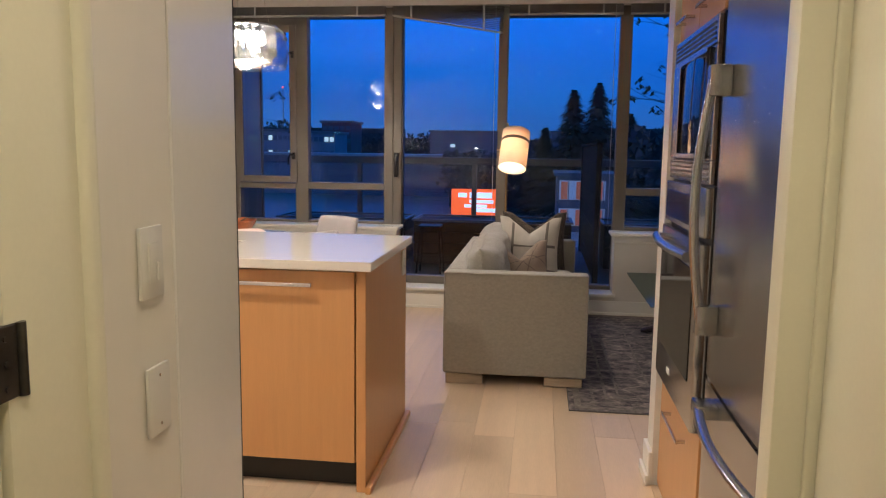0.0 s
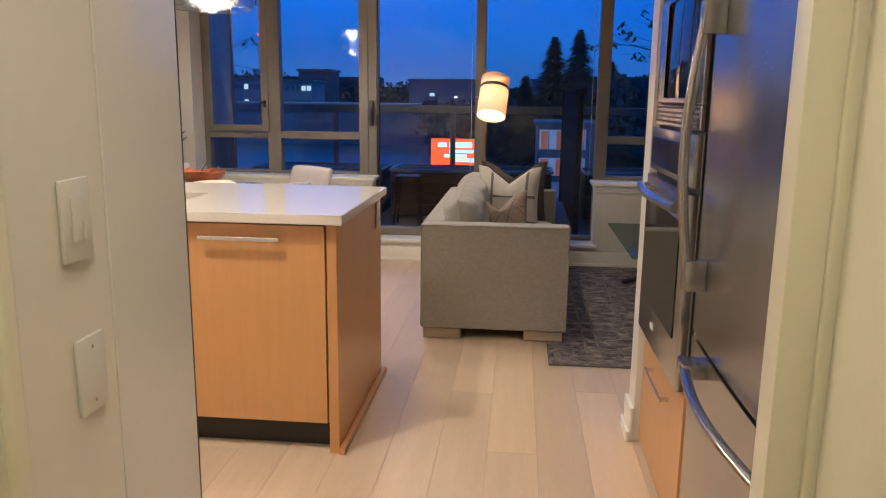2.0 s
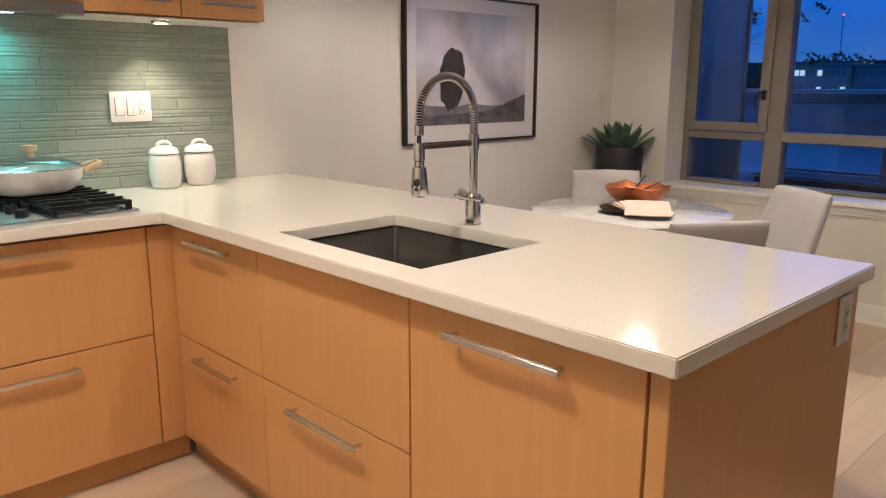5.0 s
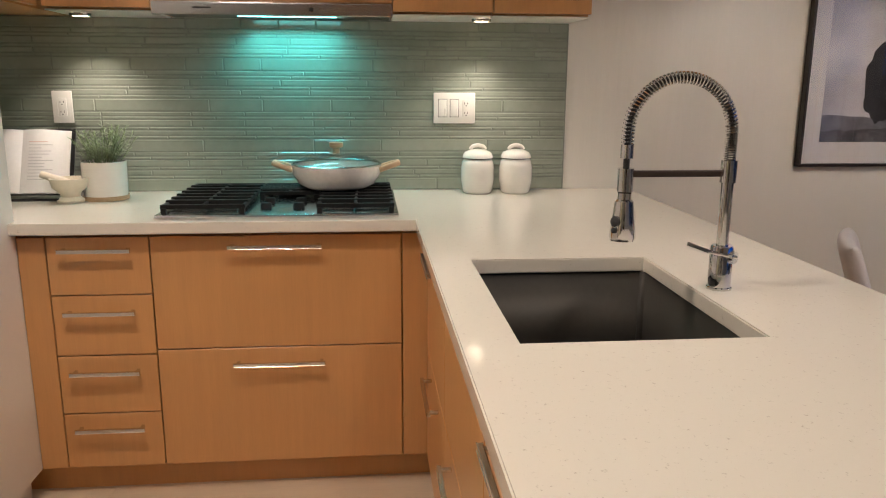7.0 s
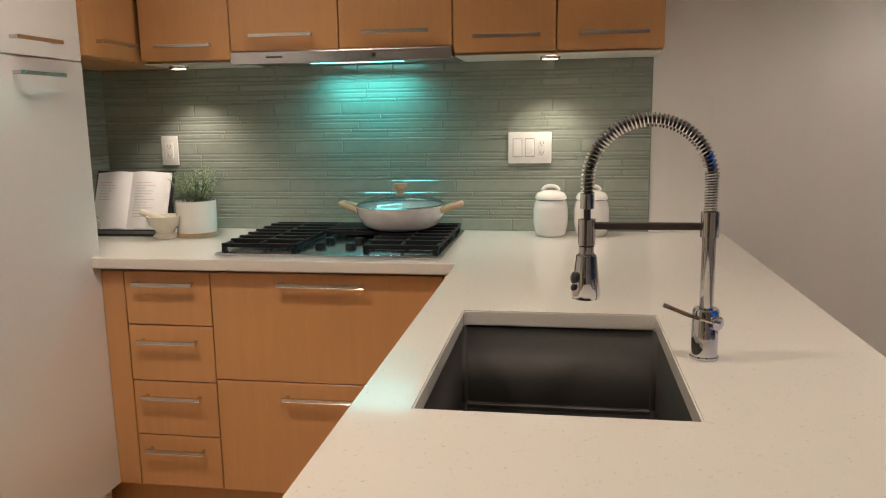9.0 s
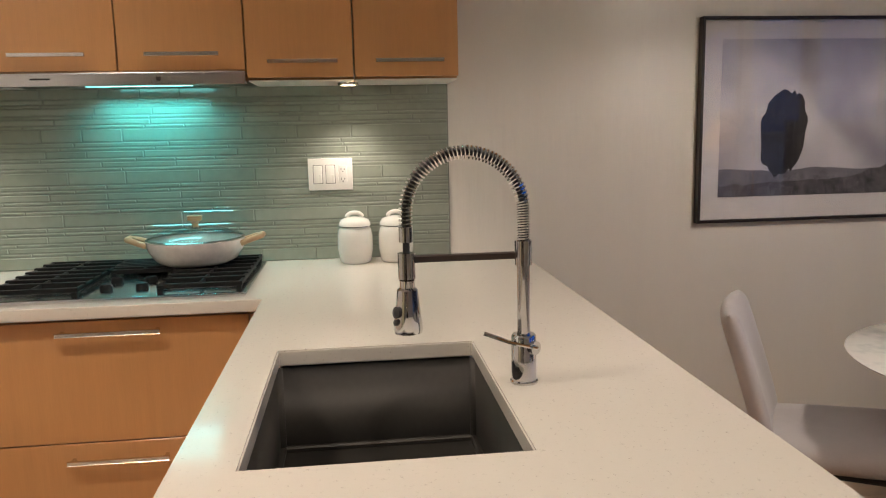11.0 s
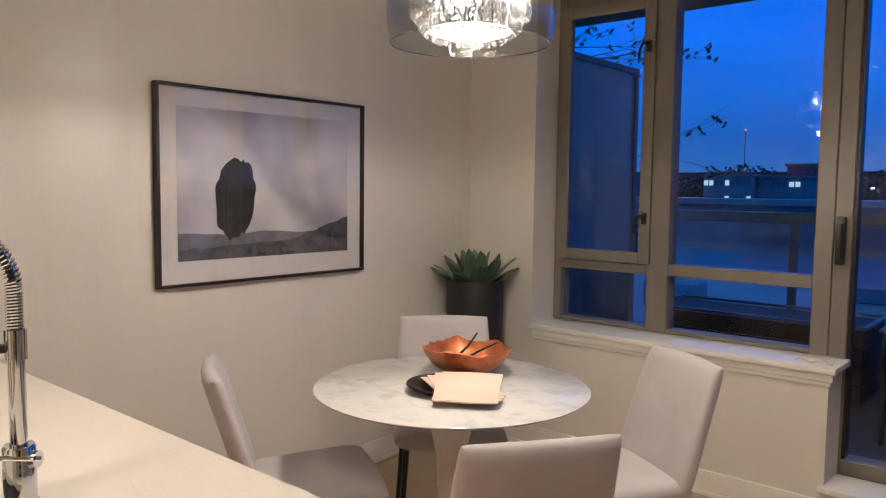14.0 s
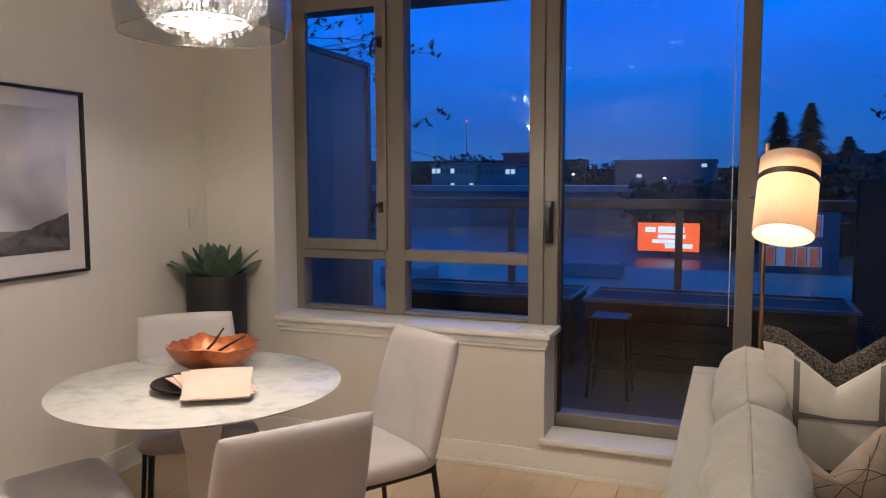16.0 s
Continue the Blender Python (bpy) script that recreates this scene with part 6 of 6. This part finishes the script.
ct = thing("glass_coffee_table", (0.95, 5.65, 0), 0, "glass-topped coffee table on dark crossed legs", "coffee table")
part("glass_top", box(0.545, 1.40, 5.0, 6.28, 0.412, 0.424, 0.003), M["table_glass"], ct, "greenish clear glass top")
for (xa, ya), (xb, yb) in (((0.66, 5.16), (1.22, 5.95)), ((0.66, 6.10), (1.22, 5.30)), ((0.95, 5.05), (0.95, 6.2))):
    part("leg", tube([(xa, ya, 0.012), (xb, yb, 0.408)], 0.022, 8, r_end=0.014), M["strap"], ct, "dark wooden leg")
for k, (w, d2) in enumerate(((0.24, 0.30), (0.20, 0.26))):
    bo = thing("stacked_book", (1.0, 5.75, 0.425 + 0.032 * k), 8 * k, "pale hardback book lying on the coffee table", "book", "books on the coffee table")
    part("pages", box(1.0 - w / 2 + 0.004, 1.0 + w / 2 - 0.004, 5.75 - d2 / 2 + 0.004, 5.75 + d2 / 2 - 0.004, 0.429 + 0.032 * k, 0.451 + 0.032 * k), M["paper"], bo)
    bm = box(1.0 - w / 2, 1.0 + w / 2, 5.75 - d2 / 2, 5.75 + d2 / 2, 0.425 + 0.032 * k, 0.4288 + 0.032 * k)
    box(1.0 - w / 2, 1.0 + w / 2, 5.75 - d2 / 2, 5.75 + d2 / 2, 0.4512 + 0.032 * k, 0.455 + 0.032 * k, bm=bm)
    box(1.0 - w / 2, 1.0 - w / 2 + 0.003, 5.75 - d2 / 2, 5.75 + d2 / 2, 0.4288 + 0.032 * k, 0.4512 + 0.032 * k, bm=bm)
    part("cover", bm, M["ceramic"] if k == 0 else M["black_plastic"], bo)

fl = thing("floor_lamp", (-0.41, 6.56, 0), 0, "brass floor lamp with a tilted linen drum shade", "floor lamp")
part("base", lathe([(0.0, 0.0005), (0.12, 0.0005), (0.12, 0.015), (0.02, 0.024), (0.0, 0.024)], (-0.41, 6.56, 0), 32, cap=False), M["brass"], fl, "", True)
part("pole", tube([(-0.41, 6.56, 0.02), (-0.41, 6.56, 1.56)], 0.009, 12), M["brass"], fl, "", True)
part("arm", tube([(-0.41, 6.56, 1.34), (-0.48, 6.40, 1.345), (-0.475, 6.33, 1.35)], 0.005, 8), M["brass"], fl)
part("arm", tube([(-0.41, 6.56, 1.48), (-0.25, 6.48, 1.46), (-0.236, 6.35, 1.44)], 0.005, 8), M["brass"], fl)
sm = pose(-0.345, 6.33, 1.345, -27, 5, 0)
own = lathe([(0.108, -0.155), (0.108, 0.155), (0.1055, 0.155), (0.1055, -0.155), (0.108, -0.155)], (0, 0, 0), 48, cap=False)
own.transform(sm)
sh = part("shade", own, M["shade"], fl, "glowing cream linen shade", True)
own = lathe([(0.1085, 0.055), (0.1105, 0.055), (0.1105, 0.078), (0.1085, 0.078), (0.1085, 0.055)], (0, 0, 0), 48, cap=False)
own.transform(sm)
part("strap", own, M["strap"], sh, "dark leather strap")
own = lathe([(0.0, 0.02), (0.018, 0.01), (0.03, -0.03), (0.024, -0.06), (0.0, -0.072)], (0, 0, 0), 20, cap=False)
own.transform(sm)
bb = part("bulb", own, M["lampbulb"], fl, "glowing bulb", True)
bb.visible_shadow = False
own = lathe([(0.0, 0.12), (0.104, 0.12), (0.104, 0.123), (0.0, 0.123)], (0, 0, 0), 32, cap=False)
own.transform(sm)
part("diffuser", own, M["shade"], sh)

# ---------------------------------------------------------------- outside
GROUND = -4.2
solo("ground", box(-600, 600, 7.2, 1200, GROUND - 1, GROUND), M["asphalt"], "wet dark asphalt lot seen from the terrace", "ground", "structure")
solo("terrace", box(-6, 6, NORTH + 0.31, 10.2, -0.3, 0.12), M["deck"], "dark paved terrace outside the glazing", "terrace", "structure")
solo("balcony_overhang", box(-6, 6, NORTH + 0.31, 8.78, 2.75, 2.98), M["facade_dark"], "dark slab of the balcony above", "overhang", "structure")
rail = thing("terrace_railing", (0, 9.9, 0.12), 0, "grey metal terrace railing with glass panels", "railing")
part("top_rail", box(-6, 6, 9.86, 9.94, 1.16, 1.25, 0.006), M["rail"], rail)
for x in (-5.37, -3.90, -2.43, -0.96, 0.51, 1.98, 3.45):
    part("post", box(x - 0.03, x + 0.03, 9.87, 9.93, 0.12, 1.17, 0.004), M["rail"], rail)
for x0, x1 in ((-5.34, -3.93), (-3.87, -2.46), (-2.40, -0.99), (-0.93, 0.48), (0.54, 1.95), (2.01, 3.42)):
    g = part("glass_panel", box(x0, x1, 9.895, 9.903, 0.18, 1.14), M["clear"], rail)
    g.visible_shadow = False
sc = thing("privacy_screen", (-3.25, 8.2, 0.12), 0, "frosted glass privacy screen on the terrace", "screen")
part("panel", box(-3.26, -3.245, 7.15, 8.59, 0.95, 2.29), M["frost"], sc)
part("lower_panel", box(-3.262, -3.243, 7.15, 8.59, 0.2, 0.90), M["facade_dark"], sc, "dark solid lower panel")
part("screen_rail", box(-3.275, -3.23, 7.15, 8.59, 0.90, 0.95), M["alu"], sc)
for y0, y1, z0, z1 in ((7.11, 7.15, 0.12, 2.33), (8.59, 8.63, 0.12, 2.33), (7.15, 8.59, 2.29, 2.33), (7.15, 8.59, 0.16, 0.2)):
    part("screen_frame", box(-3.275, -3.23, y0, y1, z0, z1), M["alu"], sc)
for x0, x1, y0, y1 in ((-3.0, -1.55, 8.35, 9.0), (-1.49, 0.22, 8.35, 9.0), (0.52, 2.2, 8.35, 9.0)):
    p = thing("terrace_planter", ((x0 + x1) / 2, (y0 + y1) / 2, 0.12), 0, "dark boarded planter box with a metal cap", "planter", "terrace planters")
    for k in range(4):
        z = 0.125 + k * 0.114
        part("board", box(x0 + 0.02, x1 - 0.02, y0 + 0.02, y1 - 0.02, z, z + 0.110, 0.004), M["planter"], p)
    for a, b_, c_, d_ in ((x0, x1, y0, y0 + 0.03), (x0, x1, y1 - 0.03, y1), (x0, x0 + 0.03, y0 + 0.03, y1 - 0.03), (x1 - 0.03, x1, y0 + 0.03, y1 - 0.03)):
        part("cap", box(a, b_, c_, d_, 0.585, 0.605, 0.003), M["planter_cap"], p)
    part("soil", box(x0 + 0.03, x1 - 0.03, y0 + 0.03, y1 - 0.03, 0.53, 0.56), M["soil"], p)
for x, y in ((-1.20, 7.75),):
    s = thing("terrace_stool", (x, y, 0.12), 0, "dark metal stool on the terrace", "stool", "terrace stools")
    part("seat", box(x - 0.11, x + 0.11, y - 0.11, y + 0.11, 0.585, 0.605, 0.008, 2), M["black"], s)
    for dx in (-1, 1):
        for dy in (-1, 1):
            part("leg", tube([(x + dx * 0.09, y + dy * 0.09, 0.585), (x + dx * 0.12, y + dy * 0.12, 0.121)], 0.011, 6), M["black"], s)
    part("foot_ring", tube([(x + dx * 0.107, y + dy * 0.107, 0.30) for dx, dy in ((-1, -1), (1, -1), (1, 1), (-1, 1))], 0.006, 6, closed=True), M["black"], s)
dv = thing("terrace_divider", (0.38, 8.7, 0.12), 0, "dark boarded divider between the terraces", "screen")
for y in (7.30, 9.80):
    part("divider_post", box(0.355, 0.405, y, y + 0.05, 0.12, 1.40, 0.004), M["divider"], dv)
part("divider_cap", box(0.35, 0.41, 7.29, 9.86, 1.402, 1.425, 0.004), M["divider"], dv)
for k in range(8):
    part("board", box(0.37, 0.39, 7.352, 9.798, 0.16 + k * 0.155, 0.311 + k * 0.155, 0.003), M["divider"], dv)
# lower roofs and far buildings
rf = thing("flat_roof_building", (-4, 34, GROUND), 0, "low building with a wide pale flat roof", "building")
part("wall", box(-34, 20, 22, 44, GROUND, -3.45), M["facade"], rf)
part("roof", box(-34.3, 20.3, 21.7, 44.3, -3.45, -3.25, 0.05), M["roof"], rf)
for x, y, w, h in ((-14, 34, 2.2, 0.9), (-7, 40, 3, 0.7), (3, 33, 1.6, 0.6), (-20, 38, 2.5, 0.9)):
    part("roof_unit", box(x - w / 2, x + w / 2, y - 0.8, y + 0.8, -3.25, -3.25 + h, 0.05), M["facade"], rf)
pk = thing("parkade", (0, 92, GROUND), 0, "long low parkade along the far street", "building")
part("wall", box(-90, 60, 90, 104, GROUND, 0.1), M["facade_dark"], pk)
part("roof", box(-90.5, 60.5, 89.5, 104.5, 0.1, 0.75), M["roof"], pk)


def far_building(x0, x1, y0, y1, z1, rows, cols, material, lit, label):
    b = thing("far_building", ((x0 + x1) / 2, y0, GROUND), 0, label, "building", "far buildings")
    part("wall", box(x0, x1, y0, y1, GROUND, z1), material, b)
    part("roof", box(x0 - 0.3, x1 + 0.3, y0 - 0.3, y1 + 0.3, z1, z1 + 0.4), M["facade_dark"], b)
    r = random.Random(int(x0))
    zs = (z1 + 0.8) / rows
    for i in range(rows):
        for j in range(cols):
            cw = (x1 - x0) / cols
            xx = x0 + cw * (j + 0.5)
            zz = -0.6 + zs * (i + 0.5)
            part("window", box(xx - cw * 0.36, xx + cw * 0.36, y0 - 0.12, y0 - 0.02, zz - zs * 0.16, zz + zs * 0.16), M["lit"] if r.random() < lit else M["unlit"], b)
    return b


far_building(-46.8, -39.5, 118, 126, 3.9, 2, 9, M["facade"], 0.35, "pale low block with two rows of lit windows")
far_building(-39.3, -33.2, 120, 128, 3.7, 2, 7, M["facade"], 0.12, "pale low block with few lit windows")
far_building(-39.4, -34.0, 134, 142, 5.9, 3, 5, M["brick_far"], 0.0, "dark brick block behind the pale ones")
far_building(-98, -70, 130, 146, 5.0, 3, 16, M["facade_dark"], 0.15, "dark low block with few lit windows")
far_building(-22, -4, 150, 165, 4.8, 3, 14, M["facade_dark"], 0.1, "dark low block on the skyline")
far_building(2, 26, 160, 172, 5.2, 3, 16, M["facade_dark"], 0.12, "dark low block on the skyline")
# radio mast with a red beacon
ms = thing("radio_mast", (-66, 190, GROUND), 0, "thin radio mast with a red beacon", "mast")
part("mast", tube([(-66, 190, GROUND), (-66, 190, 16.4)], 0.10, 6), M["rail"], ms)
part("beacon", lathe([(0.0, 16.4), (0.22, 16.5), (0.22, 16.8), (0.0, 16.9)], (-66, 190, 0), 10, cap=False), M["red_glow"], ms, "red beacon")
# store sign: lit board with unreadable lettering
SXc, SYc = -4.95, 60.0
sg = thing("store_sign", (SXc, SYc, GROUND), 0, "lit red-orange store sign with pale unreadable lettering", "sign")
part("board", box(SXc - 2.15, SXc + 2.15, SYc, SYc + 0.3, -3.75, -1.70, 0.04), M["sign_red"], sg, "glowing red board")
for z0, z1, xa, xb in ((-2.35, -2.0, -1.6, -0.9), (-2.40, -1.95, -0.7, 1.1), (-2.80, -2.55, -0.7, 1.2), (-3.15, -2.9, -1.1, 0.7), (-3.5, -3.2, -0.2, 1.7)):
    part("letter_bar", box(SXc + xa, SXc + xb, SYc - 0.08, SYc - 0.01, z0, z1), M["sign_white"], sg)
part("post", box(SXc - 0.15, SXc + 0.15, SYc + 0.05, SYc + 0.25, GROUND, -3.75), M["rail"], sg)
st = thing("storage_building", (2.8, 46, GROUND), 0, "lit storage building with orange doors behind glass", "building")
part("wall", box(0.9, 4.5, 46, 52, GROUND, -0.1), M["facade_dark"], st)
part("roof", box(0.7, 4.7, 45.8, 52.2, -0.1, 0.1), M["facade_dark"], st)
for z0, z1 in ((-1.50, -0.36), (-3.05, -2.02)):
    part("window_band", box(1.0, 3.7, 45.93, 45.99, z0, z1), M["store_panel"], st, "pale lit glazing")
    for x in (1.1, 2.0, 2.55, 3.15):
        part("door", box(x, x + 0.38, 45.86, 45.92, z0 + 0.03, z1 - 0.06), M["store_door"], st, "orange door")
        part("mullion", box(x + 0.42, x + 0.47, 45.85, 45.92, z0, z1), M["facade"], st)
for x, y, z in ((-58, 112, 3.4), (-12, 140, 1.6), (-3, 138, 1.5), (6, 139, 1.7), (-30, 150, 2.4), (16, 150, 1.8), (-20, 108, -0.6)):
    sl = thing("street_lamp", (x, y, GROUND), 0, "distant street lamp with a white glow", "street lamp", "street lamps")
    part("pole", tube([(x, y, GROUND), (x, y, z)], 0.09, 6), M["rail"], sl)
    part("lamp_head", lathe([(0.0, 0.0), (0.28, 0.03), (0.25, 0.22), (0.0, 0.25)], (x, y, z), 10, cap=False), M["street_glow"], sl, "glowing lamp head")


def woods(x0, x1, y, top, seed):
    r = random.Random(seed)
    verts, faces = [], []
    n = int((x1 - x0) / 0.3)
    for i in range(n):
        x = x0 + (x1 - x0) * i / n
        h = top * (0.62 + 0.38 * noise.noise(Vector((x * 0.06, seed, 0))) + 0.12 * r.random())
        for k in range(14):
            cx, cz = x + r.uniform(-1, 1), GROUND + (h - GROUND) * r.uniform(0.3, 1.0)
            cyy, s = y + r.uniform(-2, 2), r.uniform(0.18, 0.5)
            b = len(verts)
            a = r.uniform(0, 6.28)
            for q in range(3):
                verts.append((cx + s * math.cos(a + q * 2.1), cyy + r.uniform(-0.4, 0.4), cz + s * math.sin(a + q * 2.1)))
            faces.append((b, b + 1, b + 2))
    me = bpy.data.meshes.new("far_woods")
    me.from_pydata(verts, [], faces)
    ob = new("far_woods", me)
    me.materials.append(M["woods"])
    tagged(ob, "dark line of far trees on the skyline", "trees", kind="stuff")
    solo("backdrop_ridge", box(x0, x1, y + 2.5, y + 8, GROUND, GROUND + (top - GROUND) * 0.80), M["woods"], "dark wooded ridge on the skyline", "ridge", "structure")


woods(-170, -32, 170, 8.6, 3)
woods(-32, 10, 172, 6.0, 5)
woods(10, 150, 150, 8.5, 7)


def conifer(x, y, h, r0, seed):
    r = random.Random(seed)
    c = thing("conifer", (x, y, GROUND), 0, "tall dark conifer against the dusk sky", "tree", "conifers")
    part("trunk", tube([(x, y, GROUND), (x, y, GROUND + h)], 0.22, 6, r_end=0.03), M["bark"], c)
    verts, faces = [], []
    for i in range(3600):
        u = r.random() ** 1.15
        z = GROUND + h * (0.12 + 0.9 * u)
        rad = r0 * (1 - u) ** 0.9 * (0.86 + 0.14 * math.sin(u * 70 + seed)) + 0.04
        a = r.uniform(0, 6.28)
        q = rad * (0.25 + 0.75 * math.sqrt(r.random()))
        p = Vector((x + q * math.cos(a), y + q * math.sin(a), z - q * 0.35))
        o = Vector((math.cos(a), math.sin(a), -0.35)) * r.uniform(0.35, 0.7)
        s = Vector((-math.sin(a), math.cos(a), 0)) * r.uniform(0.10, 0.20)
        b = len(verts)
        verts += [p - o * 0.5 + s, p - o * 0.5 - s, p + o]
        faces.append((b, b + 1, b + 2))
    me = bpy.data.meshes.new("crown")
    me.from_pydata([v - Vector((x, y, GROUND)) for v in verts], [], faces)
    ob = new("crown", me)
    me.materials.append(M["conifer"])
    ob.parent = c


conifer(2.5, 66, 10.4, 4.3, 1)
conifer(4.6, 66.5, 11.0, 4.4, 2)
conifer(7.4, 68, 8.6, 4.0, 4)
conifer(0.2, 69, 7.4, 2.6, 8)
conifer(-26.0, 52, 6.6, 2.0, 12)
woods(6.5, 44, 66, 4.4, 15)
woods(-9, 7, 72, 2.2, 19)


def bare_tree(x, y, base, h, seed, heading, spread):
    """A bare street tree: limbs that fork, with a few clinging leaves."""
    r = random.Random(seed)
    t = thing("bare_tree", (x, y, base), 0, "nearly bare tree with a few clinging autumn leaves", "tree", "bare trees")
    own = bmesh.new()
    tips = []

    def limb(p, d, ln, rad, depth):
        pts = [p]
        for k in range(4):
            d = (d + Vector((r.uniform(-1, 1), r.uniform(-1, 1), r.uniform(-0.6, 0.8))) * 0.16).normalized()
            p = p + d * ln / 4
            pts.append(p)
        tube(pts, rad, 5 if depth > 1 else 4, own, r_end=rad * 0.6)
        if depth == 0:
            tips.extend(pts[1:])
            return
        for k in range(3 if depth > 1 else 2):
            nd = (d + Vector((r.uniform(-1, 1) * spread, r.uniform(-1, 1) * spread, r.uniform(-0.35, 0.55)))).normalized()
            limb(pts[r.choice((2, 3, 4))], nd, ln * r.uniform(0.6, 0.8), rad * 0.55, depth - 1)
    part("trunk", tube([(x, y, base), (x + 0.05, y, base + h * 0.45), (x, y + 0.05, base + h * 0.6)], 0.11, 8, r_end=0.07), M["bark"], t)
    for k in range(8):
        a = heading + r.uniform(-1.0, 1.0)
        limb(Vector((x, y, base + h * (0.46 + 0.03 * k))), Vector((math.cos(a), math.sin(a), r.uniform(0.0, 0.45))).normalized(), h * 0.125, 0.016, 3)
    part("limbs", own, M["bark"], t)
    verts, faces = [], []
    for p in tips:
        if r.random() < 0.24:
            for q in range(6):
                c = p + Vector((r.uniform(-0.06, 0.06), r.uniform(-0.06, 0.06), r.uniform(-0.08, 0.02)))
                a = r.uniform(0, 6.28)
                u1 = Vector((math.cos(a), math.sin(a) * 0.5, -0.6)).normalized() * r.uniform(0.03, 0.055)
                u2 = Vector((-math.sin(a), math.cos(a), 0.2)).normalized() * 0.026
                b = len(verts)
                verts += [c - u1, c + u2, c + u1, c - u2]
                faces.append((b, b + 1, b + 2, b + 3))
    me = bpy.data.meshes.new("leaves")
    me.from_pydata([v - Vector((x, y, base)) for v in verts], [], faces)
    ob = new("leaves", me)
    me.materials.append(M["leaf"])
    ob.parent = t


bare_tree(-7.6, 12.5, GROUND, 11.0, 4, radians(-5), 0.8)
bare_tree(3.9, 12.6, GROUND, 11.0, 9, radians(178), 0.8)

# ---------------------------------------------------------------- pieces: tiles and planks
splash = solo("backsplash", box(WEST + 0.001, WEST + 0.0085, 1.553, 3.760, CZ1 + 0.001, 1.568), M["grout"], "grey-green glass mosaic backsplash in thin strips", "backsplash", "structure")
ret = solo("backsplash_return", box(WEST + 0.012, -2.662, 1.553, 1.5598, CZ1 + 0.001, 1.568), M["grout"], "grey-green glass mosaic on the side wall", "backsplash", "structure")
rnd = random.Random(21)
PATTERN = (0.045, 0.010, 0.018, 0.010, 0.023, 0.010, 0.014)
z, row, tile_meshes = CZ1 + 0.002, 0, {}


def tile_mesh(w, h, depth_axis):
    key = (round(w, 3), round(h, 3), depth_axis)
    if key not in tile_meshes:
        bm = box(0, 0.006, 0, w, 0, h, 0.0023) if depth_axis == "x" else box(0, w, 0, 0.006, 0, h, 0.0023)
        me = mesh_of(bm, "tile")
        me.materials.append(M["glass_tile"])
        tile_meshes[key] = me
    return tile_meshes[key]


while z < 1.560:
    h = min(PATTERN[row % 7], 1.567 - z)
    y = 1.556
    while y < 3.755:
        w = min(rnd.choice((0.14, 0.20, 0.26, 0.33, 0.42)), 3.759 - y)
        if 3.759 - (y + w) < 0.06:
            w = 3.759 - y
        t = new("tile", tile_mesh(w - 0.0025, h, "x"))
        t.location = (WEST + 0.0045, y, z)
        t.rotation_euler = (0, rnd.uniform(-0.02, 0.02), rnd.uniform(-0.0022, 0.0022))
        t.parent = splash
        y += w
    x = WEST + 0.012
    while x < -2.67:
        w = min(rnd.choice((0.15, 0.20, 0.25, 0.30, 0.36)), -2.663 - x)
        t = new("tile", tile_mesh(w - 0.002, h, "y"))
        t.location = (x, 1.556, z)
        t.parent = ret
        x += w
    z += h + 0.0032
    row += 1

rnd = random.Random(4)
W = 0.19
x = WEST + 0.03
while x < EAST:
    x1 = min(x + W, EAST + 0.02)
    y = SOUTH - rnd.uniform(0.0, 1.5)
    while y < NORTH:
        ln = rnd.choice((1.2, 1.5, 1.8, 2.1))
        y0, y1 = max(y, SOUTH), min(y + ln, NORTH)
        if y1 - y0 > 0.02:
            bm = box(x + 0.0005, x1 - 0.0005, y0 + 0.0005, y1 - 0.0005, -0.012, 0.0, 0.0005)
            bm.transform(Matrix.Translation((-x, -y0, 0)))
            me = mesh_of(bm, "plank")
            me.materials.append(M["oak"])
            p = new("plank", me)
            p.location = (x, y0, 0)
            p.parent = floor
        y += ln
    x = x1
